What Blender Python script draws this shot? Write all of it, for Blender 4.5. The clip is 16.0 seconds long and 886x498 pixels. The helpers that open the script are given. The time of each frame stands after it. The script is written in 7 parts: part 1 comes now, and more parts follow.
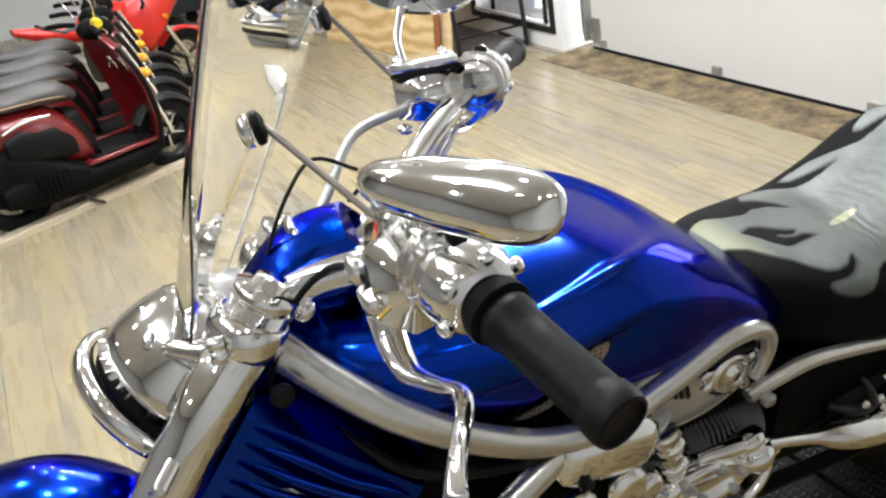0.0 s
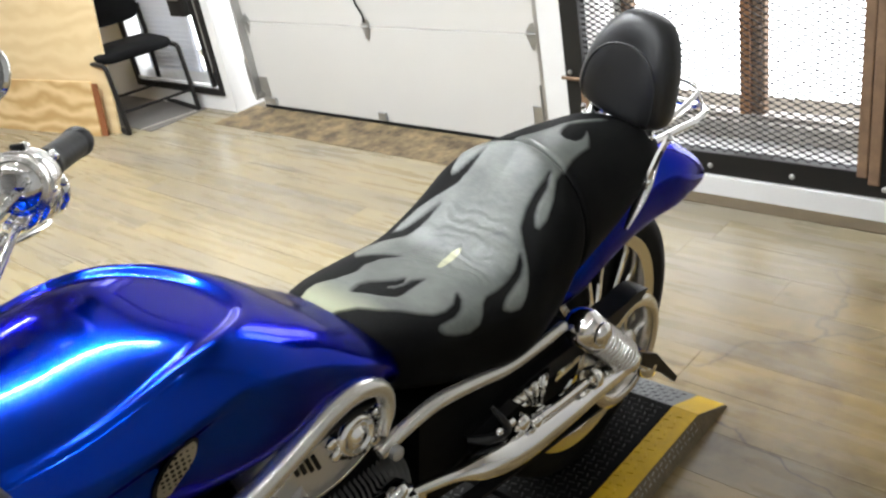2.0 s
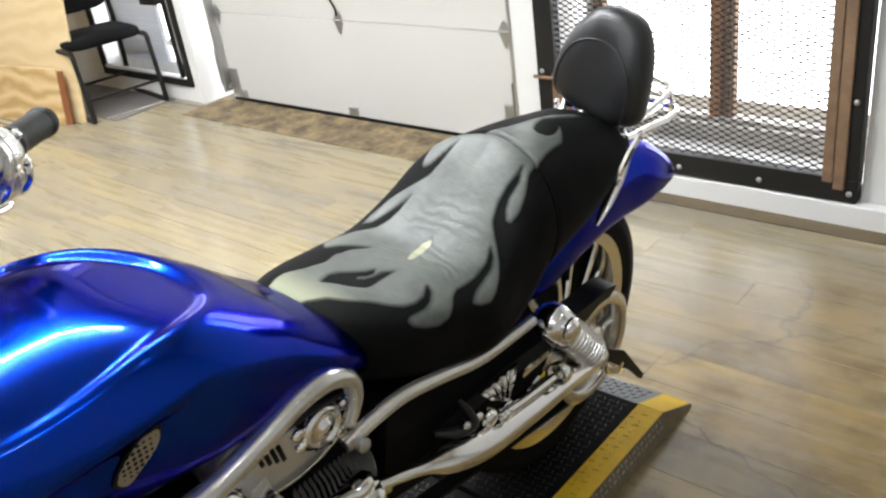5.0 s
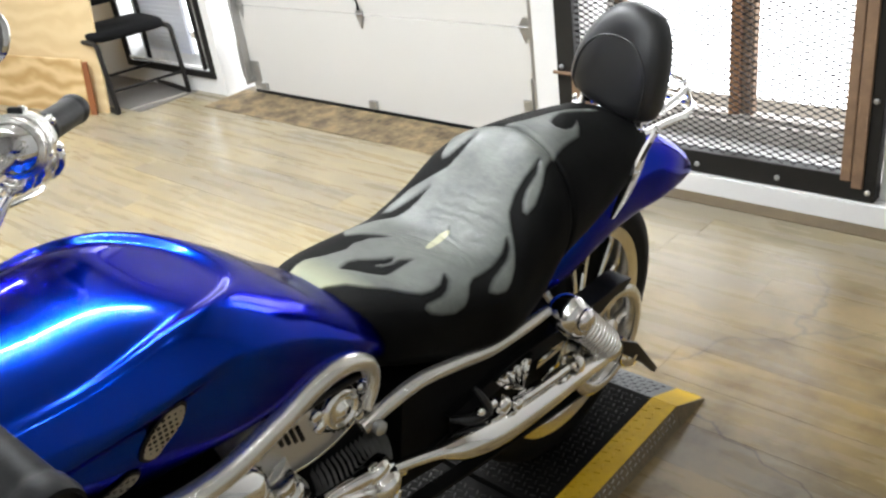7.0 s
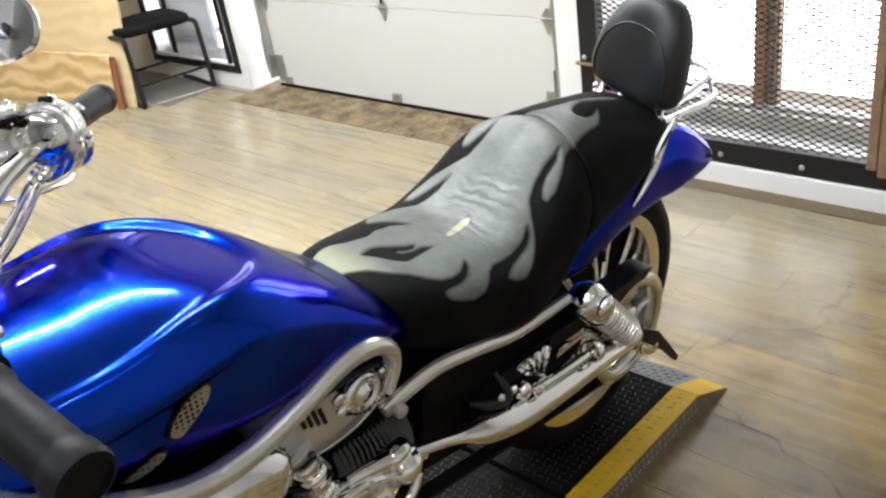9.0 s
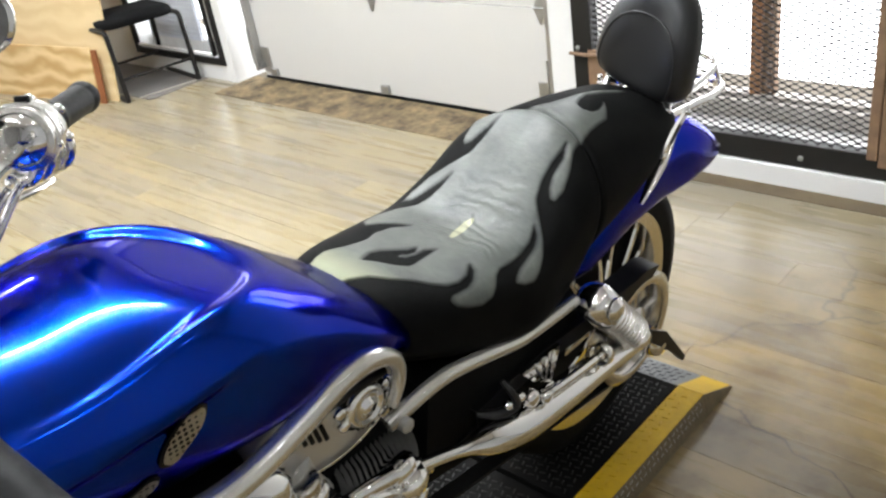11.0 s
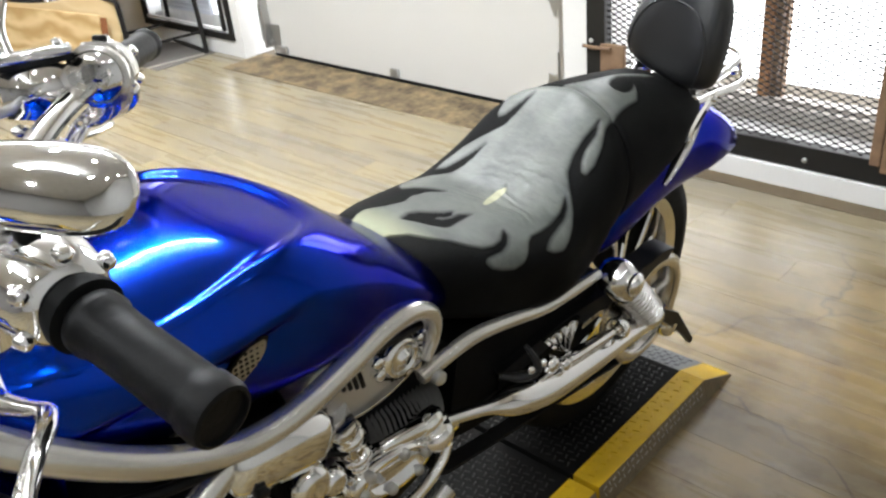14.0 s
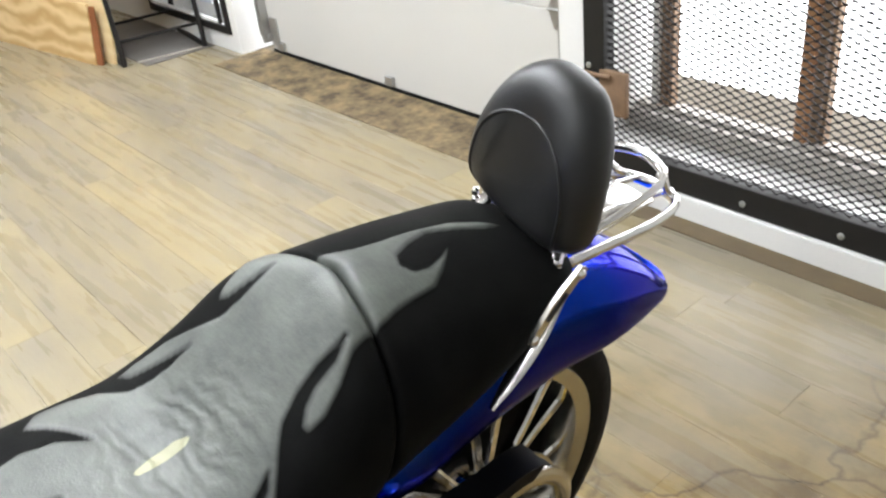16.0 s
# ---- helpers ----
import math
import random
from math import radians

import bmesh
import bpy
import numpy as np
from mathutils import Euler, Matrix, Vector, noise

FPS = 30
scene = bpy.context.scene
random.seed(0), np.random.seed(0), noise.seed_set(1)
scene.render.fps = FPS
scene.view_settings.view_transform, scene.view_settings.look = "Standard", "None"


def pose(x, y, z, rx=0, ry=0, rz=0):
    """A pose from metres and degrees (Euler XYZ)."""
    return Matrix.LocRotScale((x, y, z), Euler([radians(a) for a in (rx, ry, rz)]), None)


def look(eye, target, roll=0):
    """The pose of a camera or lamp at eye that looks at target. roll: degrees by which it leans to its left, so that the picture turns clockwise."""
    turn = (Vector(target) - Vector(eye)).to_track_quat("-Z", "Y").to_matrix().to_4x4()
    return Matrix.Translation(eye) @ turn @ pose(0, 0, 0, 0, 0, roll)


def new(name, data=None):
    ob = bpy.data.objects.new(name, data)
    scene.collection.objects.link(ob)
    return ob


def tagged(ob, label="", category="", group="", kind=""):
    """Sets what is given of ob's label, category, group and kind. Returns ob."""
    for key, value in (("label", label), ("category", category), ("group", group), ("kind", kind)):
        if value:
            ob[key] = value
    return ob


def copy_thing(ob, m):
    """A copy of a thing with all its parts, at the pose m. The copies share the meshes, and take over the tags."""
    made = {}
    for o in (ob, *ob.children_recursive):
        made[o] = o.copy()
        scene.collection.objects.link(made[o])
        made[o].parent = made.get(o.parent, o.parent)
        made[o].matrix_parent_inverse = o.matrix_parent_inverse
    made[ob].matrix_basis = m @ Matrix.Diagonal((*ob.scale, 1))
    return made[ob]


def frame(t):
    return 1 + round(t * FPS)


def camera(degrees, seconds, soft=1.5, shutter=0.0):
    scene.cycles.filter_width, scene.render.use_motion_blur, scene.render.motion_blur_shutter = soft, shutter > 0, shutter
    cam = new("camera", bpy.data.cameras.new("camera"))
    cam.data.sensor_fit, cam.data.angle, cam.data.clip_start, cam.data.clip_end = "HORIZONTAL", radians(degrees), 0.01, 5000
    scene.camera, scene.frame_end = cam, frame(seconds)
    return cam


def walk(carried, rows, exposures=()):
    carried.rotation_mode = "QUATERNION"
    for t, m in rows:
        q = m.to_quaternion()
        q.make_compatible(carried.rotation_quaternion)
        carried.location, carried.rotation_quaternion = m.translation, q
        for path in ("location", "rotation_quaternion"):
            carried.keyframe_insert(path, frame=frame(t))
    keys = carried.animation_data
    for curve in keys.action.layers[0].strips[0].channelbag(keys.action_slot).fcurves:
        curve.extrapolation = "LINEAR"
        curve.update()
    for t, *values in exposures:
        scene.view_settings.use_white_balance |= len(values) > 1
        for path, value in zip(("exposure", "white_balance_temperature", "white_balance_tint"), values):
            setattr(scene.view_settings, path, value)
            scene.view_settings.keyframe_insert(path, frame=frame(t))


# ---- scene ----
cam = camera(53.74, 16.0, soft=2.4)
PATH = [
    (0, (3.3263, 0.3334, 1.5006), (1.6932, 1.0520, 0.5970), -10.05),
    (0.5, (3.3446, 0.3846, 1.4929), (1.8275, 1.2884, 0.5540), -11.08),
    (1, (3.3690, 0.4344, 1.4862), (1.9202, 1.4290, 0.5312), -11.43),
    (1.5, (3.3910, 0.4780, 1.4845), (2.0233, 1.6038, 0.5560), -10.72),
    (2, (3.3955, 0.5008, 1.4887), (2.1051, 1.7340, 0.5866), -10.54),
    (2.5, (3.3873, 0.5044, 1.4931), (2.1275, 1.7810, 0.6081), -9.90),
    (3, (3.3801, 0.5133, 1.4868), (2.1477, 1.8154, 0.6003), -9.78),
    (3.5, (3.3792, 0.5103, 1.4835), (2.1576, 1.8210, 0.5947), -8.93),
    (4, (3.3786, 0.5073, 1.4788), (2.1634, 1.8160, 0.5784), -8.72),
    (4.5, (3.3800, 0.5067, 1.4788), (2.1608, 1.8107, 0.5769), -8.62),
    (5, (3.3887, 0.4990, 1.4760), (2.1538, 1.7786, 0.5608), -8.42),
    (7.5, (3.4125, 0.4751, 1.4808), (2.1388, 1.7123, 0.5606), -8.40),
    (8, (3.4207, 0.4708, 1.4779), (2.1299, 1.6871, 0.5536), -8.78),
    (8.5, (3.4307, 0.4634, 1.4777), (2.1286, 1.6705, 0.5570), -9.00),
    (11, (3.3578, 0.4981, 1.4654), (2.0853, 1.7168, 0.5189), -9.26),
    (11.5, (3.3523, 0.4959, 1.4632), (2.0811, 1.7129, 0.5131), -8.73),
    (12, (3.3553, 0.4957, 1.4617), (2.0855, 1.7137, 0.5109), -8.74),
    (12.5, (3.3609, 0.4914, 1.4604), (2.0852, 1.7032, 0.5096), -8.46),
    (13, (3.3551, 0.4960, 1.4515), (2.1093, 1.7148, 0.4703), -8.22),
    (13.5, (3.3501, 0.4587, 1.4580), (2.0515, 1.6408, 0.5008), -7.39),
    (14, (3.3441, 0.4011, 1.4567), (2.0993, 1.6353, 0.4939), -5.70),
    (14.5, (3.3355, 0.4199, 1.4439), (2.1476, 1.6725, 0.4340), -7.71),
    (15, (3.3568, 0.6810, 1.4555), (1.9835, 1.8025, 0.5301), -8.82),
    (15.5, (3.3385, 0.9048, 1.4747), (1.9061, 1.9115, 0.5077), -9.59),
    (16, (3.2037, 1.1965, 1.4266), (1.8425, 2.2552, 0.4136), -6.57),
]
walk(cam, [(t, look(eye, target, roll)) for t, eye, target, roll in PATH],
     [(0, 0.63), (2, 0.60), (5, 0.60), (7.5, 0.66), (14.5, 0.66), (15.3, 0.59), (16, 0.59)])

# ---- light ----
world = bpy.data.worlds.new("world")
scene.world = world
world.use_nodes = True
wn = world.node_tree.nodes
sky = wn.new("ShaderNodeTexSky")
sky.sky_type, sky.sun_disc = "NISHITA", False
sky.sun_elevation, sky.sun_rotation = radians(35), radians(200)
world.node_tree.links.new(sky.outputs[0], wn["Background"].inputs[0])
wn["Background"].inputs[1].default_value = 0.1


def area_lamp(name, m, sx, sy, power, colour):
    data = bpy.data.lights.new(name, "AREA")
    data.shape, data.size, data.size_y, data.energy, data.color = "RECTANGLE", sx, sy, power, colour
    ob = new(name, data)
    ob.matrix_world = m
    return ob


# daylight standing in the two barred windows
area_lamp("window_daylight", pose(2.0, 3.72, 1.2, 90, 0, 180), 1.15, 1.9, 6, (0.93, 0.97, 1.0))
area_lamp("window_daylight", pose(-1.75, 3.72, 0.95, 90, 0, 180), 0.9, 1.6, 9, (0.9, 0.95, 1.0))

# ---- materials ----
def material(name, colour, rough=0.5, metal=0.0, vary=0.12, scale=6.0, grain=60.0, bump=0.0, coat=0.0, second=None, spec=0.5, rough_vary=0.1):
    """A surface with variation at two scales: broad patches and fine grain."""
    m = bpy.data.materials.new(name)
    m.use_nodes = True
    nt = m.node_tree
    b = nt.nodes["Principled BSDF"]
    b.inputs["Metallic"].default_value = metal
    b.inputs["Coat Weight"].default_value = coat
    b.inputs["Coat Roughness"].default_value = 0.03
    b.inputs["Coat IOR"].default_value = 1.32
    b.inputs["Specular IOR Level"].default_value = spec
    tc = nt.nodes.new("ShaderNodeTexCoord")
    n1 = nt.nodes.new("ShaderNodeTexNoise")
    n1.inputs["Scale"].default_value, n1.inputs["Detail"].default_value = scale, 4
    n2 = nt.nodes.new("ShaderNodeTexNoise")
    n2.inputs["Scale"].default_value, n2.inputs["Detail"].default_value = grain, 6
    nt.links.new(tc.outputs["Object"], n1.inputs["Vector"])
    nt.links.new(tc.outputs["Object"], n2.inputs["Vector"])
    mix = nt.nodes.new("ShaderNodeMix")
    mix.data_type = "RGBA"
    dark = second or tuple(c * (1 - vary * 2) for c in colour)
    lite = tuple(min(1, c * (1 + vary)) for c in colour)
    mix.inputs["A"].default_value, mix.inputs["B"].default_value = (*dark, 1), (*lite, 1)
    ad = nt.nodes.new("ShaderNodeMath")
    ad.operation = "MULTIPLY_ADD"
    ad.inputs[1].default_value = 0.4
    nt.links.new(n2.outputs["Fac"], ad.inputs[0])
    sc = nt.nodes.new("ShaderNodeMath")
    sc.operation = "MULTIPLY"
    sc.inputs[1].default_value = 0.75
    nt.links.new(n1.outputs["Fac"], sc.inputs[0])
    nt.links.new(sc.outputs[0], ad.inputs[2])
    nt.links.new(ad.outputs[0], mix.inputs["Factor"])
    nt.links.new(mix.outputs["Result"], b.inputs["Base Color"])
    rr = nt.nodes.new("ShaderNodeMapRange")
    rr.inputs["To Min"].default_value, rr.inputs["To Max"].default_value = max(0.0, rough * (1 - rough_vary)), min(1, rough * (1 + rough_vary))
    nt.links.new(n2.outputs["Fac"], rr.inputs["Value"])
    nt.links.new(rr.outputs["Result"], b.inputs["Roughness"])
    if bump:
        bp = nt.nodes.new("ShaderNodeBump")
        bp.inputs["Strength"].default_value, bp.inputs["Distance"].default_value = 0.6, bump
        nt.links.new(n2.outputs["Fac"], bp.inputs["Height"])
        nt.links.new(bp.outputs["Normal"], b.inputs["Normal"])
    return m


def glow(name, colour, strength):
    m = bpy.data.materials.new(name)
    m.use_nodes = True
    b = m.node_tree.nodes["Principled BSDF"]
    b.inputs["Base Color"].default_value = (*colour, 1)
    b.inputs["Emission Color"].default_value = (*colour, 1)
    b.inputs["Emission Strength"].default_value = strength
    return m


def clear(name, colour, rough, ior=1.1):
    m = bpy.data.materials.new(name)
    m.use_nodes = True
    b = m.node_tree.nodes["Principled BSDF"]
    b.inputs["Base Color"].default_value = (*colour, 1)
    b.inputs["Transmission Weight"].default_value = 1.0
    b.inputs["Roughness"].default_value, b.inputs["IOR"].default_value = rough, ior
    return m


WALL = material("white_wall_paint", (0.76, 0.753, 0.735), 0.6, vary=0.05, scale=2, grain=90, bump=0.001)
DOOR_PAINT = material("cream_door_paint", (0.61, 0.597, 0.565), 0.45, vary=0.03, scale=1.5, grain=120, bump=0.0005)
CEIL = material("pale_ceiling_boards", (0.66, 0.65, 0.63), 0.8, vary=0.15)
BACK_WALL = material("grey_wall_paint", (0.20, 0.195, 0.19), 0.7, vary=0.08, scale=2)
BLACK_STEEL = material("black_painted_steel", (0.010, 0.010, 0.0095), 0.5, vary=0.4, scale=9, second=(0.018, 0.015, 0.013), bump=0.0006, spec=0.2)
RUBBER = material("black_rubber", (0.005, 0.005, 0.005), 0.7, vary=0.3, bump=0.0006, spec=0.12)
GRIP_RUBBER = material("grip_rubber", (0.006, 0.006, 0.0062), 0.46, vary=0.3, grain=140, bump=0.0010, spec=0.12)
PLASTIC = material("black_plastic", (0.004, 0.004, 0.0043), 0.45, vary=0.3, spec=0.18)
CHROME = material("chrome", (0.93, 0.925, 0.915), 0.05, 1.0, vary=0.04, rough_vary=0.5)
ALUMINIUM = material("polished_aluminium", (0.78, 0.76, 0.73), 0.2, 1.0, vary=0.05, scale=8, grain=40, rough_vary=0.15)
SILVER_PAINT = material("silver_frame_paint", (0.72, 0.70, 0.66), 0.24, 0.8, vary=0.02, grain=300, coat=0.3, rough_vary=0.05)
STEEL = material("galvanised_steel", (0.5, 0.5, 0.49), 0.4, 0.9, vary=0.15)
DARK_METAL = material("dark_metal", (0.02, 0.02, 0.02), 0.4, 0.3, vary=0.3, spec=0.3)
YELLOW = material("yellow_paint", (0.62, 0.385, 0.008), 0.55, vary=0.14, scale=14, second=(0.38, 0.24, 0.015), bump=0.0012, spec=0.2)

# ---- shapes ----
def part(name, bm, mat, parent=None, label="", smooth=True):
    """One bmesh as one mesh object, under a thing or a part."""
    me = bpy.data.meshes.new(name)
    bm.normal_update()
    bm.to_mesh(me)
    bm.free()
    if smooth:
        me.shade_smooth()
        if mat is not CHROME:
            me.set_sharp_from_angle(angle=radians(48))
    for m in mat if isinstance(mat, (list, tuple)) else (mat,):
        me.materials.append(m)
    ob = new(name, me)
    if parent is not None:
        ob.parent = parent
    if label:
        ob["label"] = label
    return ob


def thing(name, m, label, category, group="", kind=""):
    ob = new(name)
    ob.matrix_world = m
    ob.empty_display_size = 0.1
    return tagged(ob, label, category, group, kind)


def add_box(bm, x0, x1, y0, y1, z0, z1, bevel=0.0, m=None):
    made = bmesh.ops.create_cube(bm, size=1.0)["verts"]
    for v in made:
        v.co = Vector((x0 + (v.co.x + 0.5) * (x1 - x0), y0 + (v.co.y + 0.5) * (y1 - y0), z0 + (v.co.z + 0.5) * (z1 - z0)))
    if bevel:
        edges = list({e for v in made for e in v.link_edges})
        out = bmesh.ops.bevel(bm, geom=edges, offset=bevel, segments=2, affect="EDGES", profile=0.5)
        made = list({v for f in out["faces"] for v in f.verts} | {v for v in made if v.is_valid})
    if m is not None:
        bmesh.ops.transform(bm, matrix=m, verts=made)
    return made


def box(x0, x1, y0, y1, z0, z1, bevel=0.0, m=None):
    bm = bmesh.new()
    add_box(bm, x0, x1, y0, y1, z0, z1, bevel, m)
    return bm


def add_loft(bm, rings, caps=True, closed=True):
    """A skin over rings that all have the same number of points."""
    rows = [[bm.verts.new(p) for p in ring] for ring in rings]
    n = len(rows[0])
    for a, b in zip(rows, rows[1:]):
        for i in range(n if closed else n - 1):
            j = (i + 1) % n
            bm.faces.new((a[i], a[j], b[j], b[i]))
    if caps and closed:
        bm.faces.new(rows[0][::-1])
        bm.faces.new(rows[-1])
    return rows


def loft(rings, caps=True, closed=True):
    bm = bmesh.new()
    add_loft(bm, rings, caps, closed)
    bmesh.ops.recalc_face_normals(bm, faces=bm.faces)
    return bm


def glide(points, steps=6):
    """Catmull-Rom through points of any dimension."""
    p = [np.array(q, float) for q in points]
    p = [2 * p[0] - p[1], *p, 2 * p[-1] - p[-2]]
    out = []
    for a, b, c, d in zip(p, p[1:], p[2:], p[3:]):
        for k in range(steps):
            t = k / steps
            out.append(0.5 * (2 * b + (c - a) * t + (2 * a - 5 * b + 4 * c - d) * t * t + (3 * b - a - 3 * c + d) * t ** 3))
    return out + [p[-2]]


def add_tube(bm, points, radius, n=10, steps=6, flat=1.0, caps=True):
    """A pipe along points (x, y, z) or (x, y, z, r)."""
    pts = glide([(*q, radius) if len(q) == 3 else q for q in points], steps) if steps else [np.array((*q, radius) if len(q) == 3 else q, float) for q in points]
    side = None
    rings = []
    for i, q in enumerate(pts):
        d = Vector((pts[min(i + 1, len(pts) - 1)] - pts[max(i - 1, 0)])[:3]).normalized()
        if side is None:
            side = d.orthogonal().normalized() if abs(d.z) > 0.9 else d.cross(Vector((0, 0, 1))).normalized()
        side = (side - d * side.dot(d)).normalized()
        up = side.cross(d)
        rings.append([Vector(q[:3]) + (side * math.cos(a) + up * math.sin(a) * flat) * q[3] for a in (2 * math.pi * k / n for k in range(n))])
    add_loft(bm, rings, caps)


def tube(points, radius, n=10, steps=6, flat=1.0):
    bm = bmesh.new()
    add_tube(bm, points, radius, n, steps, flat)
    bmesh.ops.recalc_face_normals(bm, faces=bm.faces)
    return bm


def add_turned(bm, profile, m, n=20):
    """A body turned about m's z axis; profile: (radius, height)."""
    hollow = profile[0][0] > 0.003
    rings = [[m @ Vector((r * math.cos(a), r * math.sin(a), h)) for a in (2 * math.pi * k / n for k in range(n))] for r, h in profile]
    rows = add_loft(bm, rings, not hollow)
    if hollow:
        for i in range(n):
            j = (i + 1) % n
            bm.faces.new((rows[-1][i], rows[-1][j], rows[0][j], rows[0][i]))


def turned(profile, m=Matrix(), n=20):
    bm = bmesh.new()
    add_turned(bm, profile, m, n)
    bmesh.ops.recalc_face_normals(bm, faces=bm.faces)
    return bm


def along(a, b):
    """A matrix whose z runs from a towards b."""
    a, b = Vector(a), Vector(b)
    return Matrix.Translation(a) @ (b - a).to_track_quat("Z", "Y").to_matrix().to_4x4()


def oval(cx, hw, y, top, bottom, power=2.6, n=28, lift=0.0):
    """A ring across the bike at y: half width hw, from bottom to top, a superellipse."""
    mid, hh = (top + bottom) / 2 + lift, (top - bottom) / 2
    out = []
    for k in range(n):
        a = 2 * math.pi * k / n
        c, s = math.cos(a), math.sin(a)
        out.append(Vector((cx + hw * math.copysign(abs(c) ** (2 / power), c), y, mid + (hh - lift if s > 0 else hh + lift) * math.copysign(abs(s) ** (2 / power), s))))
    return out

# ---- the room ----
WY, DY = 3.37, 3.50   # front of the window wall, plane of the overhead door


def wall(name, *boxes, mat=None, label="white painted wall"):
    bm = bmesh.new()
    for b in boxes:
        add_box(bm, *b)
    return tagged(part(name, bm, mat or WALL, smooth=False), label, "wall", kind="structure")


floor_base = tagged(part("floor", box(-7, 5.2, -4, 4.4, -0.12, -0.004), material("subfloor", (0.17, 0.14, 0.10), 0.8), smooth=False), "worn light oak plank floor", "floor", kind="structure")
wall("wall_north", (-7, -2.32, WY, 3.75, 0, 2.9), (-2.32, -1.26, WY, 3.75, 0, 0.10), (-2.32, -1.26, WY, 3.75, 2.2, 2.9), (-1.26, -1.19, WY, 3.75, 0, 2.9),
     (-1.19, 1.19, WY, 3.75, 2.3, 2.9), (1.19, 1.33, WY, 3.75, 0, 2.9), (1.33, 2.60, WY, 3.75, 0, 0.085), (1.33, 2.60, WY, 3.75, 2.25, 2.9), (2.60, 5.2, WY, 3.75, 0, 2.9))
wall("wall_east", (5.0, 5.2, -4, WY, 0, 2.9), mat=material("dark_grey_wall_paint", (0.40, 0.40, 0.39), 0.7, vary=0.08, scale=2), label="plain grey wall")
wall("wall_south", (-7, 5.2, -4.2, -4, 0, 2.9), mat=BACK_WALL, label="plain grey wall")
wall("wall_west", (-7.2, -7, -4, 3.75, 0, 2.9))
tagged(part("ceiling", box(-7.2, 5.2, -4.2, 3.75, 2.9, 3.0), CEIL, smooth=False), "plain pale boarded ceiling", "ceiling", kind="structure")
tagged(part("backdrop", box(-6, 6, 5.6, 5.7, -1, 4), glow("bright_overcast", (0.95, 0.97, 1.0), 3.2), smooth=False), "bright overcast daylight outside", "backdrop", kind="structure")

# ---- the motorcycle: x to its left, y to its rear, leaning on its stand, bars turned ----
BIKE = pose(2.363, 0, 0, 0, 8, 0)
bike = thing("motorcycle", BIKE, "candy blue and chrome cruiser motorcycle standing on the ramp", "motorcycle")
HEAD, RAKE = Vector((0, 0.455, 1.06)), radians(38)
STEER = Matrix.Translation(HEAD) @ Matrix.Rotation(radians(-28), 4, Vector((0, math.sin(RAKE), math.cos(RAKE)))) @ Matrix.Translation(-HEAD)


def W(x, y, z):
    """World metres in the bike's own frame."""
    return BIKE.inverted() @ Vector((x, y, z))


def SP(d, u, w):
    """A place on the front end, given with the bars straight, turned with them."""
    return STEER @ Vector((d, u, w))


def blue_paint():
    """Candy paint: a flake base under a hard, clear lacquer."""
    m = material("candy_blue_paint", (0.0002, 0.036, 0.45), 0.18, 1.0, vary=0.04, scale=3, grain=900, coat=0.42, rough_vary=0.15)
    b = m.node_tree.nodes["Principled BSDF"]
    b.inputs["Specular Tint"].default_value = (0.01, 0.06, 0.36, 1)
    b.inputs["Coat IOR"].default_value, b.inputs["Coat Roughness"].default_value = 1.37, 0.012
    return m


BLUE = blue_paint()
SEAT_BLACK = material("black_seat_vinyl", (0.010, 0.010, 0.009), 0.45, vary=0.25, scale=12, grain=420, bump=0.0008)
PAD_BLACK = material("black_backrest_vinyl", (0.012, 0.012, 0.0125), 0.42, vary=0.2, scale=12, grain=500, bump=0.0006, spec=0.6)
CAST = material("engine_casting", (0.66, 0.645, 0.62), 0.32, 0.75, vary=0.06, scale=14, grain=200)
FIN = material("machined_fin_edges", (0.42, 0.415, 0.40), 0.35, 0.8, vary=0.2, scale=30)
ENGINE_BLACK = material("black_engine_enamel", (0.003, 0.003, 0.003), 0.6, vary=0.3, spec=0.08)
MIRROR = material("mirror_glass", (0.86, 0.87, 0.88), 0.02, 1.0, vary=0.01)
GOLD_MESH = bpy.data.materials.new("perforated_vent_mesh")


def perforated(m):
    m.use_nodes = True
    nt = m.node_tree
    b = nt.nodes["Principled BSDF"]
    tc, vo, rp = nt.nodes.new("ShaderNodeTexCoord"), nt.nodes.new("ShaderNodeTexVoronoi"), nt.nodes.new("ShaderNodeValToRGB")
    vo.inputs["Scale"].default_value, vo.inputs["Randomness"].default_value = 145, 0.15
    rp.color_ramp.elements[0].position, rp.color_ramp.elements[1].position = 0.30, 0.42
    rp.color_ramp.elements[0].color, rp.color_ramp.elements[1].color = (0.006, 0.006, 0.006, 1), (0.36, 0.33, 0.26, 1)
    nt.links.new(tc.outputs["Object"], vo.inputs["Vector"])
    nt.links.new(vo.outputs["Distance"], rp.inputs["Fac"])
    nt.links.new(rp.outputs["Color"], b.inputs["Base Color"])
    b.inputs["Metallic"].default_value, b.inputs["Roughness"].default_value = 0.6, 0.4


perforated(GOLD_MESH)


def step(a, b, x):
    t = min(1.0, max(0.0, (x - a) / (b - a)))
    return t * t * (3 - 2 * t)


